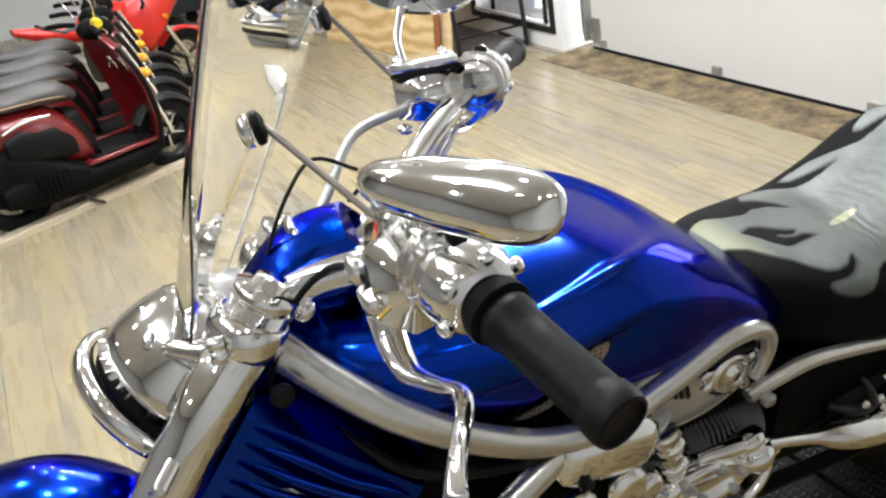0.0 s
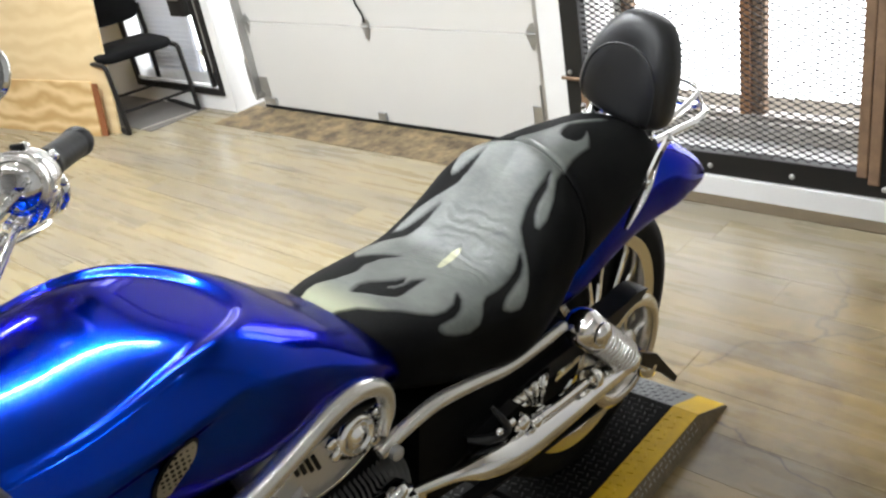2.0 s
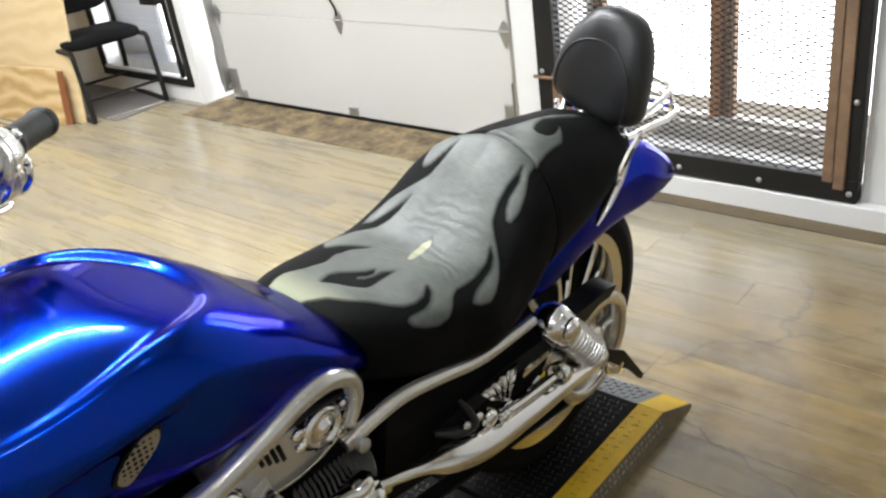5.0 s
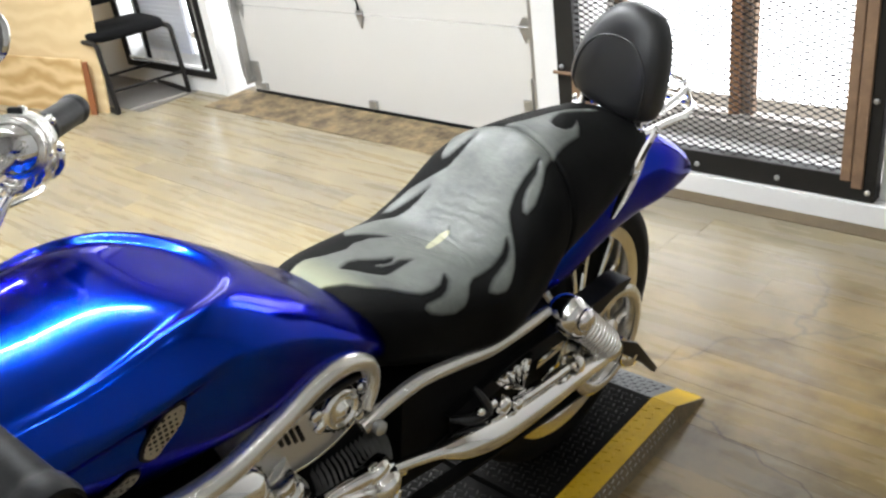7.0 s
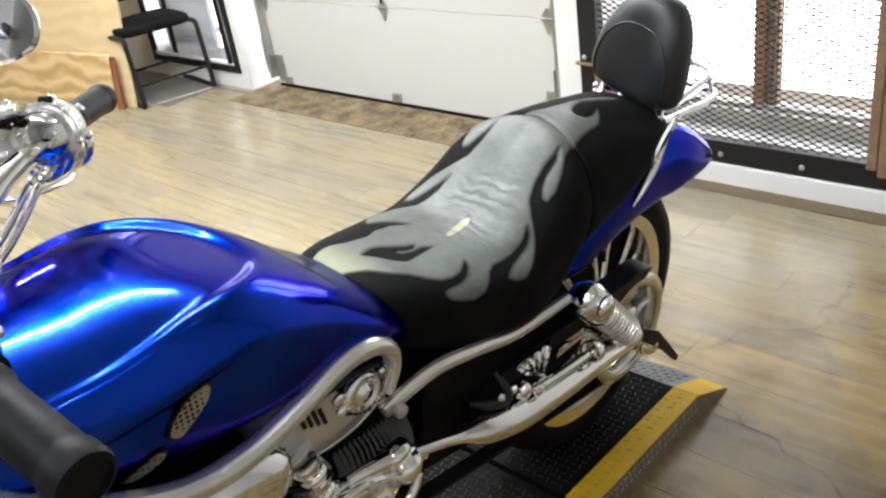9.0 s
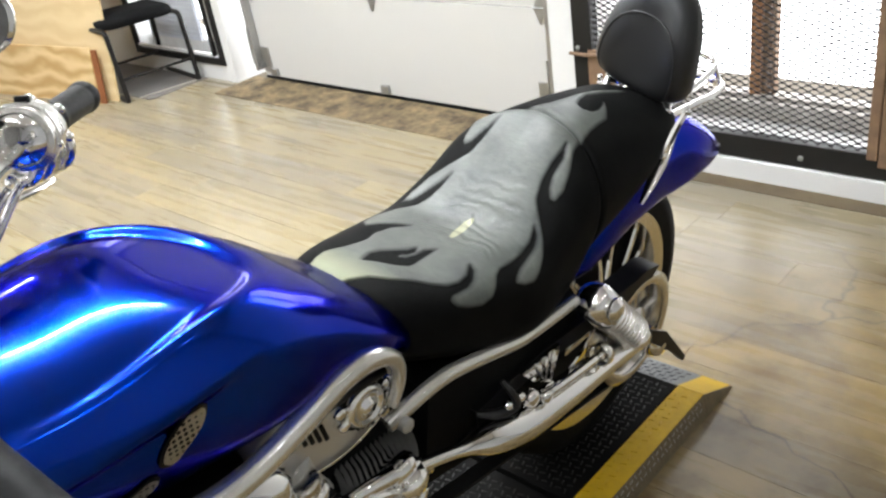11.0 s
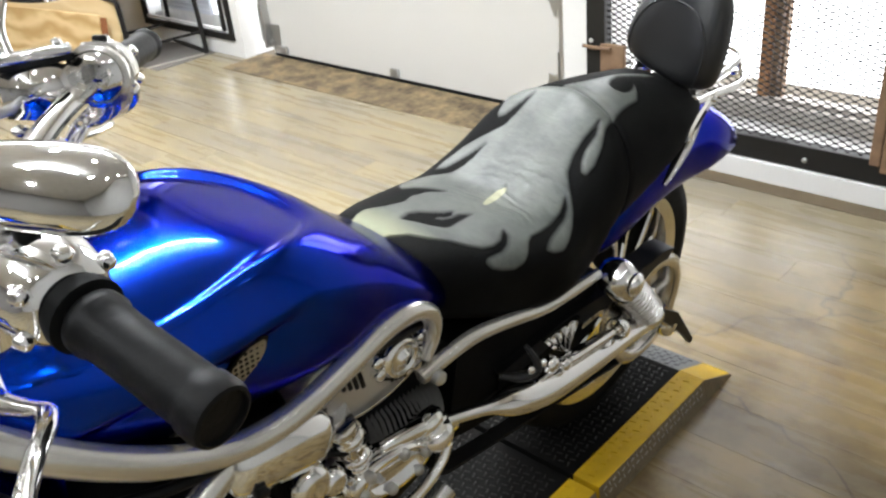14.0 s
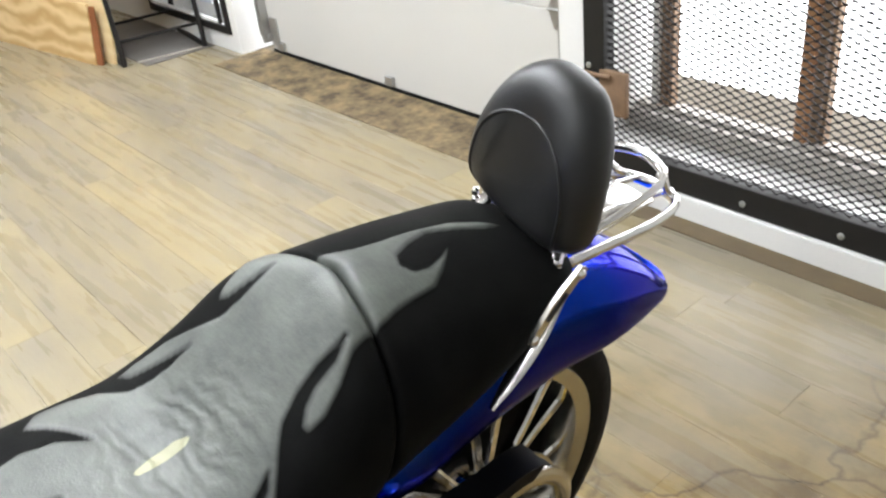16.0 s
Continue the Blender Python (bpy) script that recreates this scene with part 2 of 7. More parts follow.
# --- airbox cover: a rounded body with an oval dish on top and a step down each flank
TANK = [(0.485, 0.035, 1.038, 0.99, 2.4), (0.50, 0.071, 1.076, 0.955, 2.35), (0.55, 0.115, 1.093, 0.90, 2.5), (0.62, 0.146, 1.103, 0.865, 2.3), (0.72, 0.164, 1.100, 0.835, 2.25), (0.82, 0.170, 1.092, 0.83, 2.4),
        (0.92, 0.163, 1.045, 0.835, 2.9), (1.0, 0.147, 0.992, 0.83, 2.65), (1.07, 0.138, 0.930, 0.80, 2.75), (1.12, 0.123, 0.892, 0.78, 2.5), (1.16, 0.11, 0.858, 0.76, 2.3)]


DISH = 0.148


def tank_ring(u, hw, top, bot, pw):
    ring = oval(0, hw, u, top, bot, pw, 144)
    for p in ring:
        r = (abs((u - 0.715) / 0.272) ** 2.3 + abs(p.x / DISH) ** 2.3) ** (1 / 2.3)
        if p.z > (top + bot) / 2:
            p.z -= (0.012 + 0.020 * max(0.0, 1 - r * r)) * (1 - step(0.84, 1.0, r))
        ridge = 0.994 + 0.10 * (u - 0.8)
        k = (1 - step(ridge - 0.016, ridge, p.z)) * step(ridge - 0.15, ridge - 0.075, p.z) * step(0.54, 0.66, u) * (1 - step(0.775, 0.90, u))
        p.x -= math.copysign(0.014 * k, p.x)
    return ring


tank_rings = [tank_ring(*r) for r in glide(TANK, 14)]
tank = part("airbox_cover", loft(tank_rings), BLUE, bike, "candy blue airbox cover")
from mathutils.bvhtree import BVHTree
tank_tree = BVHTree.FromPolygons([v.co.copy() for v in tank.data.vertices], [tuple(p.vertices) for p in tank.data.polygons])


def on_tank(u, w, off, side=1):
    hit = tank_tree.ray_cast(Vector((0.5 * side, u, w)), Vector((-side, 0, 0)))
    return (hit[0] if hit[0] is not None else Vector((0.15 * side, u, w))) + Vector((off * side, 0, 0))


def vent(cu, cw, lu, lw, lean, side):
    """A slanting opening in the flank: dark surround and perforated panel."""
    bm, bs = bmesh.new(), bmesh.new()
    for b, grow, off in ((bm, 1.0, 0.0045), (bs, 1.16, 0.002)):
        rows = []
        for i in range(9):
            row = []
            for j in range(9):
                a, c = (i / 4 - 1), (j / 4 - 1)
                q = (1 - 0.42 * c * c) * grow
                u, w = cu + lu * a * q + lean * c * grow, cw + lw * c * grow * (1 - 0.32 * a * a)
                row.append(b.verts.new(on_tank(u, w, off, side)))
            rows.append(row)
        for r0, r1 in zip(rows, rows[1:]):
            for k in range(8):
                b.faces.new((r0[k], r0[k + 1], r1[k + 1], r1[k]))
    part("vent_surround", bs, PLASTIC, tank, "black vent opening")
    part("vent_mesh", bm, GOLD_MESH, tank, "perforated metal vent panel")


for side in (1, -1):
    vent(0.778, 0.957, 0.019, 0.029, 0.016, side)
    vent(0.722, 0.900, 0.017, 0.020, 0.012, side)
# tank trim below the cover
for side in (1, -1):
    part("cover_gasket", tube([(0.085 * side, 0.50, 0.955), (0.13 * side, 0.57, 0.885), (0.15 * side, 0.70, 0.84), (0.152 * side, 0.84, 0.838), (0.142 * side, 0.97, 0.842), (0.125 * side, 1.08, 0.815)], 0.007, 8), PLASTIC, bike)

# --- seat with flame inlays
SEAT = [(1.095, 0.058, 0.895, 0.82, 2.6), (1.104, 0.085, 0.897, 0.79, 2.8), (1.13, 0.108, 0.893, 0.765, 3.0), (1.19, 0.136, 0.883, 0.735, 2.9), (1.29, 0.155, 0.860, 0.70, 3.5), (1.38, 0.168, 0.851, 0.68, 3.3), (1.46, 0.158, 0.890, 0.68, 3.3),
        (1.54, 0.153, 0.944, 0.69, 2.7), (1.59, 0.149, 0.966, 0.70, 2.1), (1.68, 0.140, 0.956, 0.74, 2.05), (1.77, 0.127, 0.938, 0.79, 2.05), (1.83, 0.108, 0.926, 0.83, 2.05), (1.865, 0.088, 0.912, 0.84, 2.05)]
# outlines in (way across the seat from its middle, way along the bike)
FLAME_A = [(-0.047, 1.085), (0.030, 1.085), (0.028, 1.100), (0.027, 1.121), (0.038, 1.147), (0.060, 1.165), (0.081, 1.190), (0.099, 1.207), (0.113, 1.227), (0.116, 1.249), (0.112, 1.270), (0.102, 1.285), (0.095, 1.296), (0.109, 1.289), (0.122, 1.272),
           (0.128, 1.254), (0.128, 1.236), (0.128, 1.222), (0.134, 1.214), (0.145, 1.219), (0.155, 1.237), (0.162, 1.261), (0.159, 1.283), (0.149, 1.297), (0.133, 1.314), (0.126, 1.330), (0.127, 1.353)]
FLAME_B = [(0.126, 1.378), (0.124, 1.406), (0.115, 1.429), (0.127, 1.420), (0.134, 1.404), (0.137, 1.381), (0.141, 1.360), (0.148, 1.345), (0.157, 1.334), (0.166, 1.346), (0.172, 1.367), (0.166, 1.385), (0.156, 1.403), (0.142, 1.420), (0.121, 1.438),
           (0.108, 1.449), (0.093, 1.465), (0.085, 1.490), (0.084, 1.520), (0.088, 1.548), (0.087, 1.562), (0.097, 1.539), (0.096, 1.507), (0.101, 1.489), (0.112, 1.476), (0.121, 1.478), (0.126, 1.500), (0.120, 1.531), (0.106, 1.561), (0.100, 1.62)]
FLAME_C = [(-0.11, 1.62), (-0.105, 1.56), (-0.095, 1.515), (-0.086, 1.505), (-0.074, 1.512), (-0.060, 1.541), (-0.052, 1.564), (-0.055, 1.524), (-0.064, 1.493), (-0.092, 1.465), (-0.115, 1.440), (-0.130, 1.405), (-0.129, 1.382), (-0.110, 1.389),
           (-0.096, 1.413), (-0.084, 1.432), (-0.072, 1.451), (-0.076, 1.425), (-0.082, 1.402), (-0.090, 1.381), (-0.117, 1.356), (-0.129, 1.323), (-0.125, 1.290), (-0.100, 1.272), (-0.087, 1.291), (-0.067, 1.308), (-0.044, 1.322), (-0.062, 1.292),
           (-0.064, 1.257), (-0.051, 1.228), (-0.053, 1.189), (-0.064, 1.156), (-0.058, 1.134), (-0.047, 1.116)]
EYE = [(-0.004, 1.175), (-0.012, 1.198), (-0.010, 1.215), (0.001, 1.232), (0.012, 1.253), (0.014, 1.268), (0.023, 1.257), (0.022, 1.241), (0.016, 1.230), (0.019, 1.223), (0.028, 1.229), (0.031, 1.248), (0.028, 1.271), (0.036, 1.287), (0.039, 1.270),
       (0.044, 1.246), (0.049, 1.226), (0.049, 1.214), (0.034, 1.199), (0.012, 1.187)]
PILLION = [(-0.035, 1.56), (-0.020, 1.598), (-0.014, 1.605), (-0.005, 1.626), (-0.002, 1.659), (-0.002, 1.709), (0.002, 1.758), (0.019, 1.793), (0.037, 1.813), (0.034, 1.788), (0.021, 1.759), (0.011, 1.716), (0.021, 1.682), (0.032, 1.660), (0.046, 1.655),
           (0.060, 1.663), (0.063, 1.679), (0.056, 1.701), (0.043, 1.724), (0.072, 1.694), (0.088, 1.673), (0.091, 1.645), (0.095, 1.622), (0.100, 1.607), (0.106, 1.56)]
SCUFF = [(0.021, 1.330), (0.013, 1.352), (0.010, 1.382), (0.018, 1.399), (0.025, 1.389), (0.027, 1.364), (0.028, 1.335)]


def signed(poly, pts):
    """Distance to a closed outline, positive inside."""
    poly, inside, best = np.array(poly), np.zeros(len(pts), bool), np.full(len(pts), 9.0)
    for a, b in zip(poly, np.roll(poly, -1, 0)):
        d = b - a
        t = np.clip(((pts - a) @ d) / max(d @ d, 1e-12), 0, 1)
        best = np.minimum(best, np.linalg.norm(pts - a - t[:, None] * d, axis=1))
        if abs(d[1]) > 1e-9:
            inside ^= ((a[1] > pts[:, 1]) != (b[1] > pts[:, 1])) & (pts[:, 0] < d[0] * (pts[:, 1] - a[1]) / d[1] + a[0])
    return np.where(inside, best, -best)


def seat_skin():
    m = bpy.data.materials.new("flame_seat_vinyl")
    m.use_nodes = True
    nt = m.node_tree
    b = nt.nodes["Principled BSDF"]
    at, sc = nt.nodes.new("ShaderNodeAttribute"), nt.nodes.new("ShaderNodeAttribute")
    at.attribute_name, sc.attribute_name = "inlay", "scuff"
    tc = nt.nodes.new("ShaderNodeTexCoord")
    n1, n2, n3 = (nt.nodes.new("ShaderNodeTexNoise") for _ in range(3))
    for n, s in ((n1, 14), (n2, 480), (n3, 46)):
        n.inputs["Scale"].default_value, n.inputs["Detail"].default_value = s, 5
        nt.links.new(tc.outputs["Object"], n.inputs["Vector"])

    def ramp(src, stops):
        r = nt.nodes.new("ShaderNodeValToRGB")
        while len(r.color_ramp.elements) < len(stops):
            r.color_ramp.elements.new(0.5)
        for e, (p, c) in zip(r.color_ramp.elements, stops):
            e.position, e.color = p, (*c, 1)
        nt.links.new(src, r.inputs["Fac"])
        return r.outputs["Color"]

    def mix(fac, a, c):
        x = nt.nodes.new("ShaderNodeMix")
        x.data_type = "RGBA"
        nt.links.new(fac, x.inputs["Factor"])
        nt.links.new(a, x.inputs["A"])
        nt.links.new(c, x.inputs["B"])
        return x.outputs["Result"]

    grey = mix(n3.outputs["Fac"], ramp(n1.outputs["Fac"], [(0.32, (0.040, 0.044, 0.040)), (0.66, (0.110, 0.117, 0.103))]), ramp(n1.outputs["Fac"], [(0.3, (0.092, 0.10, 0.090)), (0.7, (0.124, 0.132, 0.118))]))
    worn_map, scratch = nt.nodes.new("ShaderNodeMapping"), nt.nodes.new("ShaderNodeTexNoise")
    worn_map.inputs["Scale"].default_value, worn_map.inputs["Rotation"].default_value = (1.0, 5.0, 2.0), (0, 0, 0.5)
    scratch.inputs["Scale"].default_value, scratch.inputs["Detail"].default_value, scratch.inputs["Roughness"].default_value = 60, 9, 0.75
    nt.links.new(tc.outputs["Object"], worn_map.inputs["Vector"])
    nt.links.new(worn_map.outputs["Vector"], scratch.inputs["Vector"])
    lines = nt.nodes.new("ShaderNodeMix")
    lines.data_type, lines.blend_type = "RGBA", "MULTIPLY"
    lines.inputs["Factor"].default_value = 0.5
    nt.links.new(grey, lines.inputs["A"])
    nt.links.new(ramp(scratch.outputs["Fac"], [(0.36, (0.72, 0.73, 0.73)), (0.5, (1, 1, 1)), (0.66, (1.28, 1.27, 1.22))]), lines.inputs["B"])
    grey = lines.outputs["Result"]
    pale = nt.nodes.new("ShaderNodeSeparateXYZ")
    nt.links.new(tc.outputs["Object"], pale.inputs[0])
    nose = ramp(pale.outputs["Y"], [(0.0, (1, 1, 1)), (1.0, (0, 0, 0))])
    mr = nt.nodes.new("ShaderNodeMapRange")
    mr.inputs["From Min"].default_value, mr.inputs["From Max"].default_value = 1.185, 1.125
    nt.links.new(pale.outputs["Y"], mr.inputs["Value"])
    worn = nt.nodes.new("ShaderNodeRGB")
    worn.outputs[0].default_value = (0.27, 0.28, 0.18, 1)
    grey = mix(mr.outputs["Result"], grey, worn.outputs[0])
    bare = nt.nodes.new("ShaderNodeRGB")
    bare.outputs[0].default_value = (0.36, 0.35, 0.22, 1)
    grey = mix(ramp(sc.outputs["Fac"], [(0.50, (0, 0, 0)), (0.515, (1, 1, 1))]), grey, bare.outputs[0])
    black = ramp(n1.outputs["Fac"], [(0.3, (0.003, 0.003, 0.003)), (0.7, (0.007, 0.007, 0.0065))])
    edge = ramp(at.outputs["Fac"], [(0.490, (0, 0, 0)), (0.500, (0.10, 0.10, 0.10)), (0.525, (0.45, 0.45, 0.45)), (0.56, (1, 1, 1))])
    nt.links.new(mix(edge, black, grey), b.inputs["Base Color"])
    dull = nt.nodes.new("ShaderNodeMapRange")
    dull.inputs["From Min"].default_value, dull.inputs["From Max"].default_value = 0.49, 0.52
    dull.inputs["To Min"].default_value, dull.inputs["To Max"].default_value = 0.62, 0.42
    nt.links.new(at.outputs["Fac"], dull.inputs["Value"])
    nt.links.new(dull.outputs["Result"], b.inputs["Roughness"])
    gloss = nt.nodes.new("ShaderNodeMapRange")
    gloss.inputs["From Min"].default_value, gloss.inputs["From Max"].default_value = 0.49, 0.52
    gloss.inputs["To Min"].default_value, gloss.inputs["To Max"].default_value = 0.05, 0.40
    nt.links.new(at.outputs["Fac"], gloss.inputs["Value"])
    nt.links.new(gloss.outputs["Result"], b.inputs["Specular IOR Level"])
    bp, wv = nt.nodes.new("ShaderNodeBump"), nt.nodes.new("ShaderNodeTexWave")
    wv.inputs["Scale"].default_value, wv.inputs["Distortion"].default_value, wv.inputs["Detail"].default_value = 16, 11, 3
    wv.bands_direction = "Y"
    nt.links.new(tc.outputs["Object"], wv.inputs["Vector"])
    ad, crease = nt.nodes.new("ShaderNodeMath"), nt.nodes.new("ShaderNodeMapRange")
    crease.inputs["From Min"].default_value, crease.inputs["From Max"].default_value = 0.12, 0.0
    far = nt.nodes.new("ShaderNodeVectorMath")
    far.operation = "DISTANCE"
    far.inputs[1].default_value = (0.03, 1.40, 0.84)
    nt.links.new(tc.outputs["Object"], far.inputs[0])
    nt.links.new(far.outputs["Value"], crease.inputs["Value"])
    wm = nt.nodes.new("ShaderNodeMath")
    wm.operation = "MULTIPLY"
    nt.links.new(wv.outputs["Fac"], wm.inputs[0])
    nt.links.new(crease.outputs["Result"], wm.inputs[1])
    ad.operation = "MULTIPLY_ADD"
    ad.inputs[1].default_value = 0.25
    nt.links.new(n2.outputs["Fac"], ad.inputs[0])
    nt.links.new(wm.outputs[0], ad.inputs[2])
    bp.inputs["Strength"].default_value, bp.inputs["Distance"].default_value = 0.8, 0.0022
    nt.links.new(ad.outputs[0], bp.inputs["Height"])
    nt.links.new(bp.outputs["Normal"], b.inputs["Normal"])
    return m


SEAT_SKIN = seat_skin()


def even(ring, n):
    """The ring again with n points at even steps, starting from its top."""
    k = len(ring) // 4
    ring = ring[k:] + ring[:k]
    q = np.array([(*p,) for p in ring + ring[:1]])
    run = np.r_[0, np.cumsum(np.linalg.norm(np.diff(q, axis=0), axis=1))]
    at = np.linspace(0, run[-1], n, endpoint=False)
    return [Vector([float(np.interp(a, run, q[:, c])) for c in range(3)]) for a in at]


def seat_middle(u):
    """The seat sits a little to the near side towards its rear."""
    return 0.05 * max(0.0, u - 1.40)


def seat_part(name, rows, label):
    """A length of the seat; each vertex knows how far inside a flame it lies."""
    n = 220
    rings, flat = [], []
    for r in rows:
        ring = even(oval(seat_middle(r[0]), r[1], r[0], r[2], r[3], r[4], 240), n)
        top = 0
        run = [0.0] * n
        for sgn in (1, -1):
            s = 0.0
            for k in range(1, n // 2 + 1):
                i, j = (top - sgn * k) % n, (top - sgn * (k - 1)) % n
                s += (ring[i] - ring[j]).length
                run[i] = s
        rings.append(ring)
        flat.append(run)
    across = np.array(flat).reshape(-1)
    ulong = np.repeat([r[0] for r in rows], n)
    pts = np.c_[across, ulong]
    pts[:, 0] *= np.where(np.tile(np.arange(n) < n // 2, len(rows)), -1.0, 1.0)
    pts[:, 0] += np.repeat([seat_middle(r[0]) for r in rows], n)
    d = np.minimum(signed(FLAME_A + FLAME_B + FLAME_C, pts), -signed(EYE, pts)) if name == "rider_seat" else signed(PILLION, pts)
    sc = signed(SCUFF, pts)
    seam = 1.592 - 0.18 * across
    bm = bmesh.new()
    for ri, ring in enumerate(rings):
        for k, p in enumerate(ring):
            q = ri * n + k
            raise_by = 0.0022 * step(-0.001, 0.004, d[q]) - 0.001 * math.exp(-(d[q] / 0.0016) ** 2)
            mid = Vector((seat_middle(rows[ri][0]), p.y, (rows[ri][2] + rows[ri][3]) / 2))
            p += (p - mid).normalized() * raise_by
            p.y += (seam[q] - 1.592) * math.exp(-((ulong[q] - 1.592) / 0.09) ** 2)
    add_loft(bm, rings)
    bmesh.ops.recalc_face_normals(bm, faces=bm.faces)
    ob = part(name, bm, SEAT_SKIN, bike, label)
    for key, val in (("inlay", d), ("scuff", sc)):
        ob.data.attributes.new(key, "FLOAT", "POINT").data.foreach_set("value", np.clip(0.5 + val * 10, 0, 1).astype(np.float32))
    return ob


profile = glide(SEAT, 24)


def lip(rows, first, last):
    """Rounds the ends of a length of seat over."""
    out = []
    for k, r in enumerate(rows):
        t = 1.0
        if first and k < 4:
            t = (0.90, 0.96, 0.985, 0.997)[k]
        if last and k >= len(rows) - 4:
            t = (0.90, 0.96, 0.985, 0.997)[len(rows) - 1 - k]
        mid = (r[2] + r[3]) / 2
        out.append((r[0], r[1] * (0.6 + 0.4 * t), mid + (r[2] - mid) * (0.35 + 0.65 * t), mid - (mid - r[3]) * t, r[4]))
    return out


rider_seat = seat_part("rider_seat", lip([r for r in profile if r[0] < 1.5905], True, True), "black vinyl rider seat with worn grey flame inlays")
pillion = seat_part("pillion_seat", lip([r for r in profile if r[0] > 1.5925], True, True), "black vinyl pillion seat with grey flame inlay")

# --- backrest: a wide foot, a rounded head, thick rolled sides
def bullet(hw, h, k=56):
    """The outline of the pad, upright: broad foot, narrowing round head."""
    out = []
    for i in range(k):
        a = 2 * math.pi * i / k
        c, q = math.cos(a), math.sin(a)
        x = hw * math.copysign(abs(c) ** 0.72, c)
        z = h * (0.42 + (0.58 * abs(q) ** 0.95 if q > 0 else -0.42 * abs(q) ** 0.5))
        out.append((x * (1 - 0.255 * (z / h - 0.1)), z))
    return out


PAD_W, PAD_H, PAD_T = 0.107, 0.207, 0.037
PADM = Matrix.Translation((0.032, 1.847, 0.918)) @ Matrix.Rotation(-0.134, 4, "X") @ Matrix.Rotation(0.187, 4, "Y") @ Matrix.Rotation(-0.084, 4, "Z")
pad_rings = []
for d, g in ((-1.0, 0.50), (-0.985, 0.62), (-0.94, 0.73), (-0.84, 0.83), (-0.68, 0.905), (-0.45, 0.965), (-0.15, 0.995), (0.2, 1.0), (0.5, 0.965), (0.75, 0.90), (0.90, 0.81), (0.98, 0.70), (1.0, 0.55)):
    pad_rings.append([PADM @ Vector((x * g, d * PAD_T + 0.0098 * ((z / PAD_H - 0.5) ** 2) * 4, 0.42 * PAD_H + (z - 0.42 * PAD_H) * (1 - (1 - g) * 0.8))) for x, z in bullet(PAD_W, PAD_H)])
backrest = part("backrest_pad", loft(pad_rings), PAD_BLACK, bike, "padded black vinyl backrest")
pad_tree = BVHTree.FromPolygons([v.co.copy() for v in backrest.data.vertices], [tuple(p.vertices) for p in backrest.data.polygons])


def on_pad(x, z):
    """The place on the pad's front face at x, z of its own frame."""
    hit = pad_tree.ray_cast(PADM @ Vector((x, -0.3, z)), PADM.to_3x3() @ Vector((0, 1, 0)))
    return hit[0] if hit[0] is not None else PADM @ Vector((x, -0.03, z))


seam_pts = [on_pad(0.080 * math.copysign(abs(math.cos(a)) ** 0.8, math.cos(a)) * (1 - 0.12 * math.sin(a)), 0.066 + 0.082 * math.copysign(abs(math.sin(a)) ** 0.85, math.sin(a))) for a in np.linspace(-0.62, math.pi + 0.62, 23)]
part("pad_piping", tube(seam_pts, 0.0024, 8, 3), PAD_BLACK, backrest, "stitched seam cord")
for side in (1, -1):
    lo = PADM @ Vector((0.062 * side, 0.012, 0.012))
    foot = Vector((0.128, 1.80, 0.868)) if side > 0 else Vector((-0.030, 1.835, 0.90))
    part("backrest_upright", tube([foot + Vector((0, -0.03 if side > 0 else 0.0, -0.05)), foot, foot * 0.35 + lo * 0.65, lo], 0.0085, 12, 5), CHROME, bike, "chrome backrest upright")
    part("pad_mount", turned([(0.001, 0), (0.013, 0.001), (0.013, 0.022), (0.009, 0.028), (0.001, 0.028)], along(lo + Vector((0, -0.010, -0.022)), lo), 14), CHROME, bike, "chrome pad mount")
    for off in (0.0, 0.012):
        part("mount_bolt", turned([(0.001, 0), (0.006, 0.001), (0.006, 0.008), (0.001, 0.010)], along(lo + Vector((0.012 * side, -0.020, -0.012 - off)), lo + Vector((0.03 * side, -0.03, -0.012 - off))), 10), CHROME, bike)
# polished bracket down the near side of the pillion seat, with a slot and bolts
plate = part("backrest_bracket", loft([[Vector((k, u, w)) for u, w in ((1.746, 0.856), (1.757, 0.852), (1.795, 0.884), (1.838, 0.918), (1.828, 0.926), (1.786, 0.897))] for k in (0.147, 0.153)]), ALUMINIUM, bike, "polished backrest bracket")
part("bracket_slot", loft([[Vector((k, u, w)) for u, w in ((1.772, 0.877), (1.776, 0.874), (1.806, 0.898), (1.802, 0.902))] for k in (0.1535, 0.1545)]), PLASTIC, plate)
for u, w in ((1.753, 0.859), (1.826, 0.916)):
    part("bracket_bolt", turned([(0.001, 0.0), (0.006, 0.0005), (0.006, 0.003), (0.003, 0.005), (0.001, 0.005)], Matrix.Translation((0.153, u, w)) @ Matrix.Rotation(radians(90), 4, "Y"), 12), CHROME, plate)
part("fender_strip", tube([(0.152, 1.69, 0.792, 0.004), (0.150, 1.725, 0.818, 0.010), (0.145, 1.765, 0.848, 0.013), (0.136, 1.81, 0.880, 0.010)], 0.008, 12, 5, 0.4), ALUMINIUM, bike, "pale metal strip beside the pillion seat")

